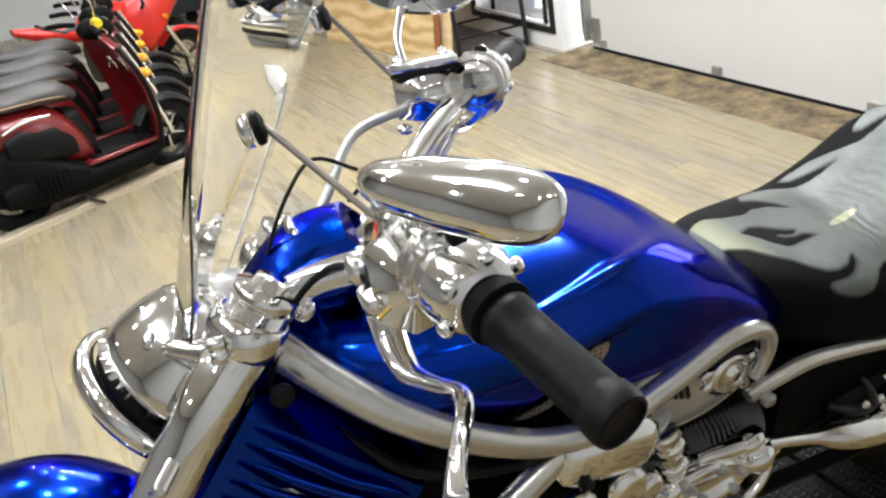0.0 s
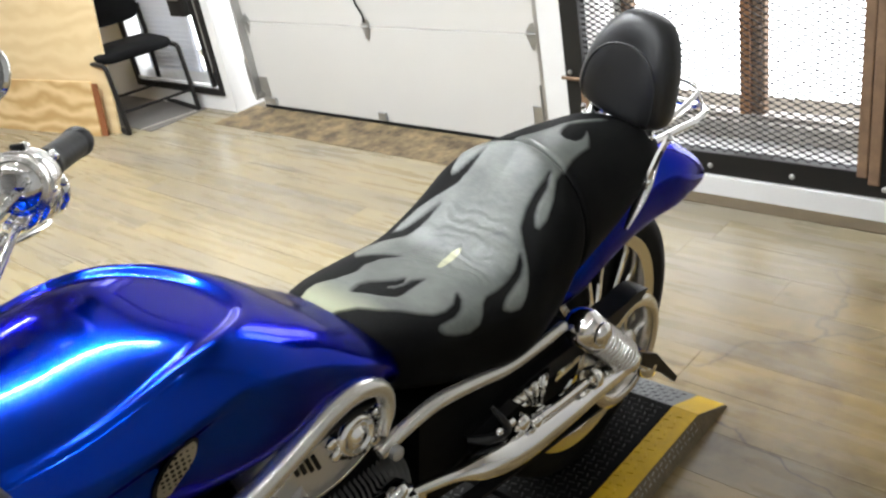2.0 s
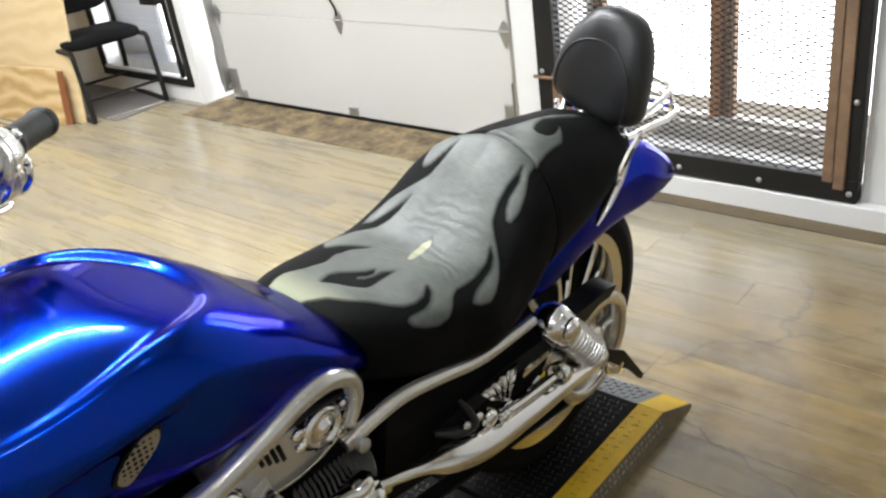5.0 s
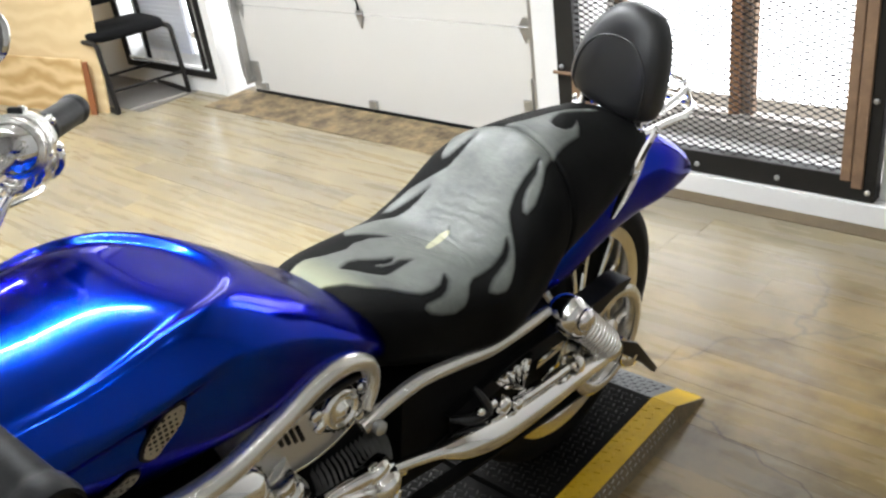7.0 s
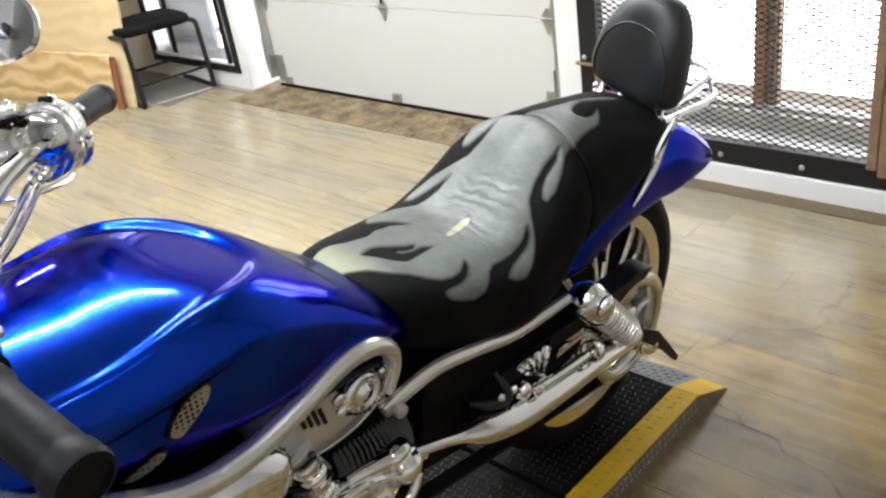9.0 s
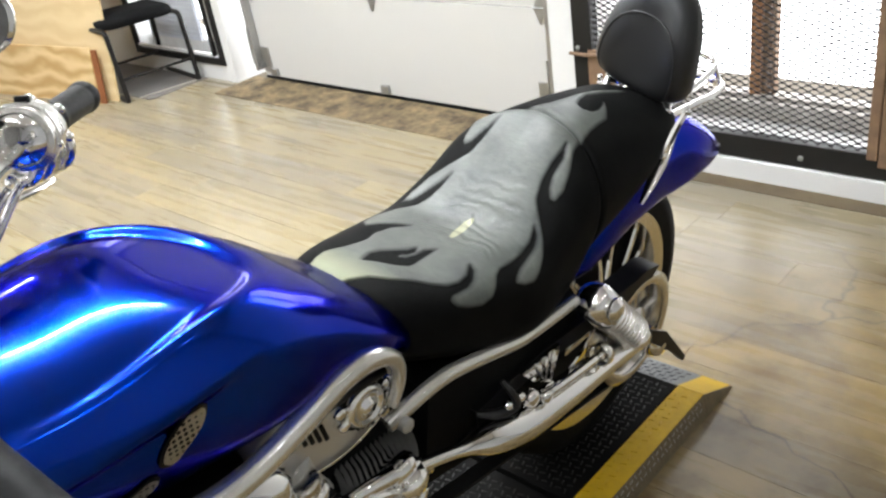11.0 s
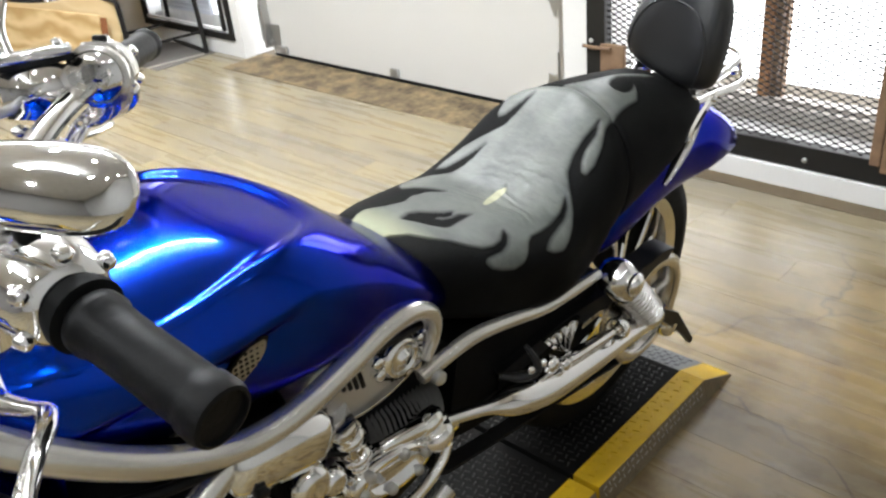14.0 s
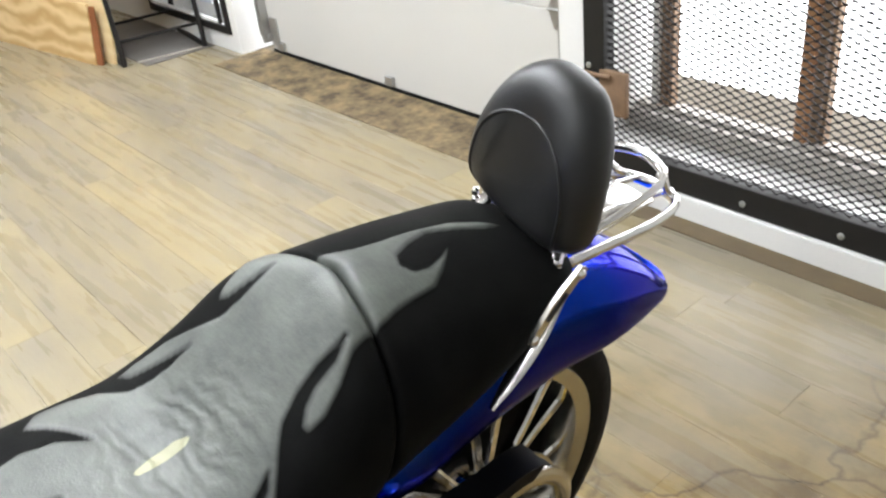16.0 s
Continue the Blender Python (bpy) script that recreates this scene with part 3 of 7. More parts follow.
# --- tail
fend = [oval(0, hw, y, top, bot, pw, 36) for y, hw, top, bot, pw in glide([
    (1.50, 0.10, 0.73, 0.66, 2.6), (1.60, 0.125, 0.80, 0.655, 2.8), (1.72, 0.130, 0.857, 0.676, 2.9), (1.84, 0.131, 0.87, 0.686, 3.0), (1.94, 0.140, 0.851, 0.689, 3.0), (2.034, 0.126, 0.802, 0.684, 2.8), (2.094, 0.108, 0.740, 0.692, 2.6), (2.113, 0.086, 0.735, 0.702, 2.4)], 6)]
fender = part("rear_fender", loft(fend), BLUE, bike, "candy blue rear fender")
part("tail_lamp", loft([oval(0, hw, y, top, bot, 2.8, 24) for y, hw, top, bot in ((2.092, 0.09, 0.728, 0.690), (2.108, 0.088, 0.722, 0.686), (2.114, 0.07, 0.715, 0.69))]), material("dark_red_lens", (0.05, 0.006, 0.008), 0.15, vary=0.1), fender, "dark tail lamp lens")
part("lamp_clip", box(0.085, 0.100, 2.078, 2.102, 0.703, 0.716, 0.003), PLASTIC, fender)
part("fender_inner", loft([oval(0, 0.085, y, t, b, 2.6, 20) for y, t, b in ((1.52, 0.69, 0.65), (1.7, 0.73, 0.69), (1.9, 0.74, 0.70), (2.03, 0.73, 0.70))]), PLASTIC, fender)
rack = part("luggage_rack", tube([(0.095, 1.86, 0.875), (0.10, 1.95, 0.868), (0.097, 2.05, 0.855), (0.07, 2.118, 0.848), (0.0, 2.135, 0.846), (-0.07, 2.118, 0.848), (-0.097, 2.05, 0.855), (-0.10, 1.95, 0.868), (-0.095, 1.86, 0.875)], 0.0085, 12, 5), CHROME, bike, "chrome luggage rack")
part("rack_bar", tube([(0.092, 1.90, 0.90), (0.095, 1.98, 0.905), (0.085, 2.06, 0.912), (0.03, 2.09, 0.915), (-0.03, 2.09, 0.915), (-0.085, 2.06, 0.912), (-0.095, 1.98, 0.905), (-0.092, 1.90, 0.90)], 0.007, 10, 5), CHROME, rack)
for x in (0.06, -0.06):
    part("rack_strut", tube([(x, 2.125, 0.848), (x * 1.2, 2.09, 0.88), (x, 2.085, 0.913)], 0.006, 8), CHROME, rack)
    part("rack_rail", tube([(x * 0.6, 1.90, 0.885), (x * 0.6, 2.0, 0.875), (x * 0.6, 2.13, 0.85)], 0.005, 8), CHROME, rack)
part("rack_plate", box(-0.06, 0.06, 1.93, 2.075, 0.862, 0.868, 0.002), ALUMINIUM, rack)
for ob in [rack, *rack.children]:
    for v in ob.data.vertices:   # the rack sits to the near side of the fender
        v.co.x = 0.03 + 0.70 * v.co.x

# --- rear wheel, belt drive, swingarm
AXLE = Vector((-0.045, 1.798, 0.40))


def wheel_at(c, name, r, half, parent, m=Matrix()):
    mm = m @ Matrix.Translation(c) @ Matrix.Rotation(radians(90), 4, "Y")
    wh = part(name, turned([(r - 0.09, -half * 0.9), (r - 0.055, -half * 1.02), (r - 0.022, -half * 0.92), (r - 0.006, -half * 0.55), (r, 0), (r - 0.006, half * 0.55), (r - 0.022, half * 0.92), (r - 0.055, half * 1.02), (r - 0.09, half * 0.9)], mm, 56), RUBBER, parent, "black tyre")
    q = r - 0.085
    part("rim", turned([(q - 0.03, -half * 0.50), (q - 0.022, -half * 0.86), (q + 0.004, -half * 0.97), (q + 0.010, -half * 0.90), (q + 0.010, half * 0.90), (q + 0.004, half * 0.97), (q - 0.022, half * 0.86), (q - 0.03, half * 0.50), (q - 0.038, 0)], mm, 56), ALUMINIUM, wh, "polished rim lip")
    part("hub", turned([(0.02, -half), (0.045, -half * 0.9), (0.05, 0), (0.045, half * 0.9), (0.02, half)], mm, 20), CHROME, wh)
    for k in range(7):
        for lean in (-0.085, 0.085):
            a = 2 * math.pi * k / 7 + 0.25
            rings = []
            for r0, turn, w, h in ((0.035, 0.3, 0.011, 0.92), (0.075, 0.75, 0.010, 0.88), (q * 0.6, 0.95, 0.009, 0.72), (q - 0.012, 1.15, 0.013, 0.55)):
                b = a + lean * turn * 1.9
                d, e = Vector((math.cos(b), math.sin(b), 0)), Vector((-math.sin(b), math.cos(b), 0))
                rings.append([mm @ (d * r0 + e * x * w + Vector((0, 0, half * h + z))) for x, z in ((-1.0, -0.018), (1.0, -0.018), (1.0, -0.004), (0.55, 0.0), (-0.55, 0.0), (-1.0, -0.004))])
            part("spoke", loft(rings), CHROME, wh, smooth=False)
    return wh


rear_wheel = wheel_at(AXLE, "rear_wheel", 0.335, 0.08, bike)
part("brake_drum", turned([(0.03, -0.02), (0.20, -0.018), (0.232, -0.01), (0.232, 0.006), (0.20, 0.010), (0.03, 0.012)], Matrix.Translation(AXLE) @ Matrix.Rotation(radians(90), 4, "Y"), 40), ENGINE_BLACK, rear_wheel, "black inner wheel disc")
PUL = Matrix.Translation(Vector((0.118, 1.755, 0.462))) @ Matrix.Rotation(radians(90), 4, "Y")
pulley = part("drive_pulley", turned([(0.095, -0.02), (0.118, -0.021), (0.126, -0.019), (0.126, -0.014), (0.119, -0.012), (0.119, 0.012), (0.126, 0.014), (0.126, 0.019), (0.120, 0.022), (0.113, 0.026), (0.102, 0.024), (0.095, 0.016)], PUL, 64), ALUMINIUM, bike, "polished belt pulley rim")
for k in range(5):
    a = 2 * math.pi * k / 5 + 0.5
    d, s = Vector((math.cos(a), math.sin(a), 0)), Vector((-math.sin(a), math.cos(a), 0))
    part("pulley_spoke", tube([PUL @ (d * 0.03), PUL @ (d * 0.07 + s * 0.006), PUL @ (d * 0.099)], 0.011, 8, 3, 0.6), ALUMINIUM, pulley)
part("pulley_hub", turned([(0.012, -0.02), (0.045, -0.018), (0.045, 0.012), (0.03, 0.022), (0.012, 0.026)], PUL, 24), ALUMINIUM, pulley)
belt_rows = []
C1, R1, C2, R2 = Vector((1.755, 0.462)), 0.121, Vector((1.16, 0.52)), 0.055
path = [C1 + R1 * Vector((math.cos(a), math.sin(a))) for a in np.linspace(-1.5, 1.72, 26)] + [C2 + R2 * Vector((math.cos(a), math.sin(a))) for a in np.linspace(1.8, 4.6, 10)]
bm = bmesh.new()
rows = [[bm.verts.new((0.118 + dx, p.x, p.y)) for dx in (-0.014, 0.014)] for p in path]
inner = [[bm.verts.new((0.118 + dx, C.x + (p.x - C.x) * k, C.y + (p.y - C.y) * k)) for dx in (-0.014, 0.014)] for p, C, k in [(p, C1, 0.955) for p in path[:26]] + [(p, C2, 0.87) for p in path[26:]]]
for i in range(len(path)):
    j = (i + 1) % len(path)
    bm.faces.new((rows[i][0], rows[i][1], rows[j][1], rows[j][0]))
    bm.faces.new((rows[i][1], inner[i][1], inner[j][1], rows[j][1]))
    bm.faces.new((inner[i][1], inner[i][0], inner[j][0], inner[j][1]))
    bm.faces.new((inner[i][0], rows[i][0], rows[j][0], inner[j][0]))
part("drive_belt", bm, RUBBER, bike, "black toothed drive belt", smooth=False)
guard = [C1 + (R1 + 0.02) * Vector((math.cos(a), math.sin(a))) for a in np.linspace(1.15, 1.75, 8)] + [Vector((1.6, 0.61)), Vector((1.42, 0.63)), Vector((1.25, 0.62))]
bm = bmesh.new()
add_loft(bm, [[(0.095, p.x, p.y), (0.142, p.x, p.y), (0.142, p.x, p.y - 0.035 * min(1, i / 3)), (0.138, p.x, p.y - 0.035 * min(1, i / 3)), (0.138, p.x, p.y - 0.004), (0.095, p.x, p.y - 0.004)] for i, p in enumerate(guard)])
bmesh.ops.recalc_face_normals(bm, faces=bm.faces)
part("belt_guard", bm, PLASTIC, bike, "black belt guard")
for side in (1, -1):
    x = side
    arm = part("swingarm", tube([(0.15 * x, 1.08, 0.638, 0.010), (0.16 * x, 1.15, 0.618, 0.011), (0.167 * x, 1.195, 0.603, 0.013), (0.172 * x, 1.245, 0.585, 0.027), (0.174 * x, 1.32, 0.562, 0.033), (0.174 * x, 1.44, 0.54, 0.031), (0.172 * x, 1.56, 0.52, 0.027), (0.168 * x, 1.67, 0.492, 0.022), (0.163 * x, 1.76, 0.455, 0.016)], 0.03, 18, 6, 0.85), CHROME, bike, "polished swingarm")
    part("brake_rod", tube([(0.186 * x, 1.375, 0.592), (0.188 * x, 1.45, 0.582), (0.186 * x, 1.54, 0.568)], 0.008, 10), CHROME, arm)
    part("collar", turned([(0.018, 0), (0.022, 0.002), (0.022, 0.016), (0.018, 0.018)], along((0.186 * x, 1.53, 0.57), (0.186 * x, 1.60, 0.555)), 14), CHROME, arm)
    part("rod_bolt", turned([(0.001, 0), (0.012, 0.001), (0.012, 0.012), (0.008, 0.018), (0.001, 0.018)], Matrix.Translation((0.178 * x, 1.37, 0.592)) @ Matrix.Rotation(radians(90 * x), 4, "Y"), 12), CHROME, arm)
    part("axle_nut", turned([(0.001, -0.01), (0.026, -0.01), (0.026, 0.02), (0.018, 0.034), (0.001, 0.036)], Matrix.Translation((0.165 * x, 1.755, 0.448)) @ Matrix.Rotation(radians(90 * x), 4, "Y"), 14), CHROME, arm)
    # shock absorber with a bright cap and a ribbed spring
    a, b = Vector((0.168 * x, 1.515, 0.70)), Vector((0.172 * x, 1.70, 0.495))
    m = along(a, b)
    L = (b - a).length
    shock = part("shock_absorber", turned([(0.001, 0.0), (0.018, 0.002), (0.029, 0.009), (0.035, 0.024), (0.036, 0.055), (0.035, 0.08), (0.032, 0.084), (0.020, 0.09), (0.020, L - 0.03), (0.001, L - 0.03)], m, 28), CHROME, bike, "chrome shock absorber")
    for k in range(9):
        h = 0.088 + k * (L - 0.125) / 9
        part("spring_coil", turned([(0.021, h), (0.031, h + 0.0008), (0.0345, h + 0.0035), (0.0345, h + 0.0055), (0.031, h + 0.0082), (0.021, h + 0.009)], m, 24), ALUMINIUM, shock)
    part("shock_foot", turned([(0.001, L - 0.038), (0.030, L - 0.036), (0.031, L - 0.02), (0.024, L - 0.005), (0.001, L)], m, 20), CHROME, shock)
    part("shock_bolt", turned([(0.001, 0), (0.020, 0.001), (0.022, 0.012), (0.012, 0.020), (0.001, 0.021)], Matrix.Translation(a + Vector((0.03 * x, 0.02, -0.02))) @ Matrix.Rotation(radians(90 * x), 4, "Y"), 16), CHROME, shock)
    # pointed black stay by the axle
    part("stay_bracket", loft([[Vector((0.185 * x + k, u, w)) for u, w in ((1.665, 0.53), (1.70, 0.535), (1.755, 0.478), (1.73, 0.46))] for k in (0.0, 0.012 * x)]), ALUMINIUM, arm)
    part("stay", loft([[Vector((0.190 * x + k, u, w)) for u, w in ((1.695, 0.53), (1.76, 0.485), (1.866, 0.352), (1.855, 0.345), (1.80, 0.405), (1.70, 0.495))] for k in (0.0, 0.010 * x)]), PLASTIC, arm, "pointed black plastic stay")
# dark side plate and hardware between belt and swingarm
part("inner_fender", loft([[Vector((k, u, w)) for u, w in ((1.16, 0.72), (1.40, 0.70), (1.55, 0.66), (1.50, 0.52), (1.30, 0.50), (1.14, 0.54))] for k in (-0.10, 0.128)]), ENGINE_BLACK, bike, "black inner body panel", smooth=False)
part("side_bracket", loft([[Vector((k, u, w)) for u, w in ((1.352, 0.632), (1.458, 0.626), (1.437, 0.556), (1.384, 0.594))] for k in (0.145, 0.152)]), CHROME, bike, "bright ribbed bracket", smooth=False)
for k in range(4):
    part("bracket_rib", tube([(0.155, 1.365 + 0.024 * k, 0.629 - 0.001 * k), (0.155, 1.392 + 0.012 * k, 0.598 - 0.009 * k)], 0.003, 6, 1), CHROME, bike)
part("peg_mount", tube([(0.14, 1.25, 0.615, 0.006), (0.165, 1.275, 0.612, 0.009), (0.172, 1.31, 0.61, 0.008), (0.172, 1.30, 0.64, 0.006), (0.155, 1.295, 0.66, 0.004)], 0.01, 10, 4), DARK_METAL, bike, "folded passenger peg mount")
for u, w, r in ((1.285, 0.628, 0.007), (1.318, 0.622, 0.008), (1.33, 0.60, 0.006)):
    part("peg_bolt", turned([(0.001, 0), (r, 0.001), (r, 0.010), (r * 0.5, 0.014), (0.001, 0.014)], Matrix.Translation((0.168, u, w)) @ Matrix.Rotation(radians(90), 4, "Y"), 10), CHROME, bike)
part("peg_mount", turned([(0.001, 0), (0.016, 0.002), (0.016, 0.016), (0.009, 0.022), (0.001, 0.022)], Matrix.Translation((0.165, 1.345, 0.60)) @ Matrix.Rotation(radians(90), 4, "Y"), 14), CHROME, bike)

# --- frame
for side in (1, -1):
    x = side
    part("frame_rail", tube([(0.055 * x, 0.46, 1.075, 0.020), (0.10 * x, 0.50, 1.038, 0.019), (0.135 * x, 0.56, 0.98, 0.019), (0.15 * x, 0.65, 0.905, 0.018), (0.152 * x, 0.745, 0.850, 0.017), (0.152 * x, 0.83, 0.838, 0.0165), (0.15 * x, 0.92, 0.855, 0.016), (0.147 * x, 0.99, 0.872, 0.015), (0.144 * x, 1.045, 0.868, 0.014), (0.141 * x, 1.085, 0.840, 0.0125),
                            (0.138 * x, 1.095, 0.80, 0.010), (0.138 * x, 1.078, 0.762, 0.009)], 0.021, 16, 6), SILVER_PAINT, bike, "silver painted upper frame tube")
    part("seat_rail", tube([(0.145 * x, 1.060, 0.742, 0.0115), (0.148 * x, 1.110, 0.752, 0.0115), (0.150 * x, 1.175, 0.754, 0.0115), (0.150 * x, 1.26, 0.732, 0.0115), (0.150 * x, 1.34, 0.708, 0.0115), (0.150 * x, 1.42, 0.698, 0.011), (0.15 * x, 1.50, 0.693, 0.010)], 0.0115, 14, 6), SILVER_PAINT, bike, "silver painted seat rail")
    part("down_tube", tube([(0.075 * x, 0.41, 0.99, 0.02), (0.11 * x, 0.44, 0.90, 0.02), (0.135 * x, 0.50, 0.78, 0.02), (0.14 * x, 0.60, 0.60, 0.02), (0.13 * x, 0.72, 0.44, 0.02), (0.12 * x, 0.95, 0.34, 0.02), (0.12 * x, 1.15, 0.42, 0.02)], 0.02, 14, 6), SILVER_PAINT, bike, "silver painted down tube")
    part("frame_brace", tube([(0.135 * x, 0.56, 0.70), (0.14 * x, 0.66, 0.76), (0.14 * x, 0.76, 0.82)], 0.018, 12), SILVER_PAINT, bike)
    part("rail_bolt", turned([(0.001, 0), (0.011, 0.001), (0.011, 0.01), (0.006, 0.014), (0.001, 0.014)], Matrix.Translation((0.165 * x, 1.07, 0.752)) @ Matrix.Rotation(radians(90 * x), 4, "Y"), 10), STEEL, bike)

# --- engine
engine = part("engine", loft([oval(0, hw, y, top, bot, 3.6, 28) for y, hw, top, bot in ((0.56, 0.085, 0.78, 0.45), (0.62, 0.10, 0.82, 0.38), (0.85, 0.10, 0.81, 0.34), (1.02, 0.09, 0.80, 0.36), (1.14, 0.088, 0.70, 0.40), (1.19, 0.07, 0.64, 0.44))]), ENGINE_BLACK, bike, "black and chrome twin cylinder engine")
for side in (1, -1):
    x = side
    yz = lambda px, u, w: Matrix.Translation((px * x, u, w)) @ Matrix.Rotation(radians(90 * x), 4, "Y")
    # silver head shield hanging under the frame tube
    rim = [(0.875, 0.80), (0.886, 0.752), (0.916, 0.728), (0.968, 0.706), (1.02, 0.703), (1.065, 0.712), (1.095, 0.728), (1.113, 0.765), (1.112, 0.80), (1.09, 0.83), (1.04, 0.845), (0.96, 0.838), (0.90, 0.83)]
    cu, cw = 0.99, 0.775
    ring_of = lambda k, g, up=0.0: [Vector((k * x, cu + (u - cu) * g, cw + (w - cw) * g + up)) for u, w in glide([(*p,) for p in rim + rim[:1]], 3)[:-1]]
    head = part("head_shield", loft([ring_of(0.05, 0.98), ring_of(0.096, 1.0), ring_of(0.106, 0.985), ring_of(0.110, 0.93), ring_of(0.111, 0.6)]), CAST, engine, "satin silver head shield")
    part("shield_lip", tube([(0.104 * x, u, w) for u, w in rim[1:8]], 0.0045, 8, 3), CHROME, head)
    part("head_cap", turned([(0.001, 0.0), (0.034, 0.0), (0.034, 0.014), (0.029, 0.022), (0.026, 0.022), (0.024, 0.018), (0.012, 0.019), (0.010, 0.025), (0.001, 0.026)], yz(0.108, 1.044, 0.778), 28), CHROME, head, "chrome round head cap")
    part("cap_ring", turned([(0.035, 0.0), (0.041, 0.001), (0.041, 0.007), (0.035, 0.008)], yz(0.109, 1.044, 0.778), 28), PLASTIC, head)
    for u, w in ((1.002, 0.792), (1.088, 0.788), (1.092, 0.762), (1.076, 0.742), (1.006, 0.768)):
        part("head_bolt", turned([(0.001, 0.0), (0.010, 0.0), (0.010, 0.014), (0.006, 0.018), (0.001, 0.018)], yz(0.109, u, w), 12), CHROME, head)
    for k in range(4):
        part("cooling_slot", box(-0.003, 0.003, -0.0032, 0.0032, -0.016, 0.016, 0.001, Matrix.Translation((0.111 * x, 0.945 + 0.0115 * k, 0.788 - 0.0055 * k)) @ Matrix.Rotation(radians(14), 4, "X")), PLASTIC, head)
    for k in range(4):
        part("cooling_slot", box(-0.003, 0.003, -0.003, 0.003, -0.010, 0.010, 0.001, Matrix.Translation((0.111 * x, 1.035 + 0.0085 * k, 0.741 - 0.003 * k)) @ Matrix.Rotation(radians(14), 4, "X")), PLASTIC, head)
    part("head_neck", tube([(0.10 * x, 0.925, 0.74, 0.030), (0.108 * x, 0.935, 0.71, 0.026), (0.115 * x, 0.945, 0.68, 0.030)], 0.03, 18), CAST, engine)
    # rounded chrome cover ahead of it
    cm = Matrix.Translation((0.142 * x, 0.815, 0.790)) @ Matrix.Rotation(radians(-16), 4, "X")
    cover = part("cam_cover", box(-0.03, 0.03, -0.080, 0.080, -0.042, 0.042, 0.029, cm), CHROME, engine, "chrome cam cover")
    part("cover_clip", box(-0.004, 0.010, -0.008, 0.008, -0.006, 0.006, 0.002, cm @ Matrix.Translation((0.028 * x, -0.045, -0.022))), PLASTIC, cover)
    # black finned barrel
    part("barrel", tube([(0.075 * x, 0.98, 0.618, 0.042), (0.085 * x, 1.045, 0.608, 0.048), (0.085 * x, 1.13, 0.593, 0.042)], 0.05, 16), ENGINE_BLACK, engine, "black finned cylinder barrel")
    for k in range(15):
        part("cylinder_fin", turned([(0.03, -0.0012), (0.053, -0.001), (0.0545, 0.0), (0.053, 0.001), (0.03, 0.0012)], along(Vector((0.080 * x, 0.985 + 0.0098 * k, 0.618 - 0.0014 * k)), Vector((0.082 * x, 1.013 + 0.0098 * k, 0.605 - 0.0014 * k))), 26), FIN, engine)
    # chrome bar, clamp and the long ring cover below it
    part("push_rod_bar", tube([(0.138 * x, 0.985, 0.655, 0.010), (0.142 * x, 1.03, 0.650, 0.013), (0.146 * x, 1.085, 0.637, 0.015), (0.15 * x, 1.125, 0.612, 0.014)], 0.013, 12), CHROME, bike, "chrome bar")
    part("pipe_clamp", turned([(0.001, -0.012), (0.022, -0.010), (0.029, 0.0), (0.029, 0.012), (0.024, 0.014), (0.024, 0.018), (0.030, 0.020), (0.031, 0.036), (0.022, 0.05), (0.001, 0.054)], along(Vector((0.135 * x, 1.078, 0.643)), Vector((0.176 * x, 1.094, 0.578))), 24), CHROME, engine, "polished clamp knuckle")
    around = lambda k, g: [Vector((k * x, 0.995 + g * (0.082 * math.cos(a) * 0.96 + 0.038 * math.sin(a) * 0.25), 0.612 + g * (0.038 * math.sin(a) - 0.082 * math.cos(a) * 0.22))) for a in np.linspace(0, 2 * math.pi, 44, endpoint=False)]
    ring = part("primary_cover", loft([around(0.10, 1.0), around(0.135, 1.02), around(0.152, 0.98), around(0.159, 0.90), around(0.159, 0.74), around(0.150, 0.66), around(0.146, 0.40)]), CHROME, engine, "chrome oval primary cover")
    for a in (0.3, 1.3, 2.4, 3.5, 4.6, 5.5):
        u, w = 0.995 + 0.066 * math.cos(a), 0.612 + 0.030 * math.sin(a) - 0.015 * math.cos(a)
        part("cover_bolt", turned([(0.001, 0), (0.009, 0.001), (0.009, 0.012), (0.005, 0.016), (0.001, 0.016)], yz(0.150, u, w), 10), STEEL, ring)
    part("lever_rod", tube([(0.165 * x, 0.955, 0.545), (0.172 * x, 1.02, 0.548), (0.172 * x, 1.075, 0.575), (0.165 * x, 1.10, 0.60)], 0.008, 10), CHROME, bike, "chrome lever rod")
    # stacked chrome fittings between cover and barrel
    for k, (u, w, r) in enumerate(((0.925, 0.735, 0.022), (0.934, 0.712, 0.024), (0.938, 0.69, 0.021), (0.945, 0.668, 0.023), (0.952, 0.648, 0.018))):
        part("fitting", turned([(0.001, -0.009), (r * 0.7, -0.009), (r, -0.005), (r, 0.005), (r * 0.7, 0.009), (0.001, 0.009)], along(Vector((0.128 * x, u, w)), Vector((0.128 * x, u + 0.006, w - 0.02))), 18), CHROME if k % 2 else ALUMINIUM, engine)
    part("hose", tube([(0.13 * x, 0.905, 0.735), (0.142 * x, 0.925, 0.71), (0.140 * x, 0.94, 0.67), (0.13 * x, 0.975, 0.655)], 0.007, 8, 4), CHROME, engine)
    part("hose", tube([(0.125 * x, 0.895, 0.705), (0.138 * x, 0.93, 0.695), (0.14 * x, 0.96, 0.70)], 0.006, 8, 4), PLASTIC, engine)
    for u, w, r in ((0.86, 0.685, 0.032), (0.895, 0.665, 0.022), (0.70, 0.72, 0.035), (0.78, 0.69, 0.03)):
        part("engine_boss", turned([(0.001, 0), (r, 0.0), (r, 0.03), (r * 0.75, 0.042), (r * 0.4, 0.044), (0.001, 0.040)], yz(0.11, u, w), 20), CHROME, engine)
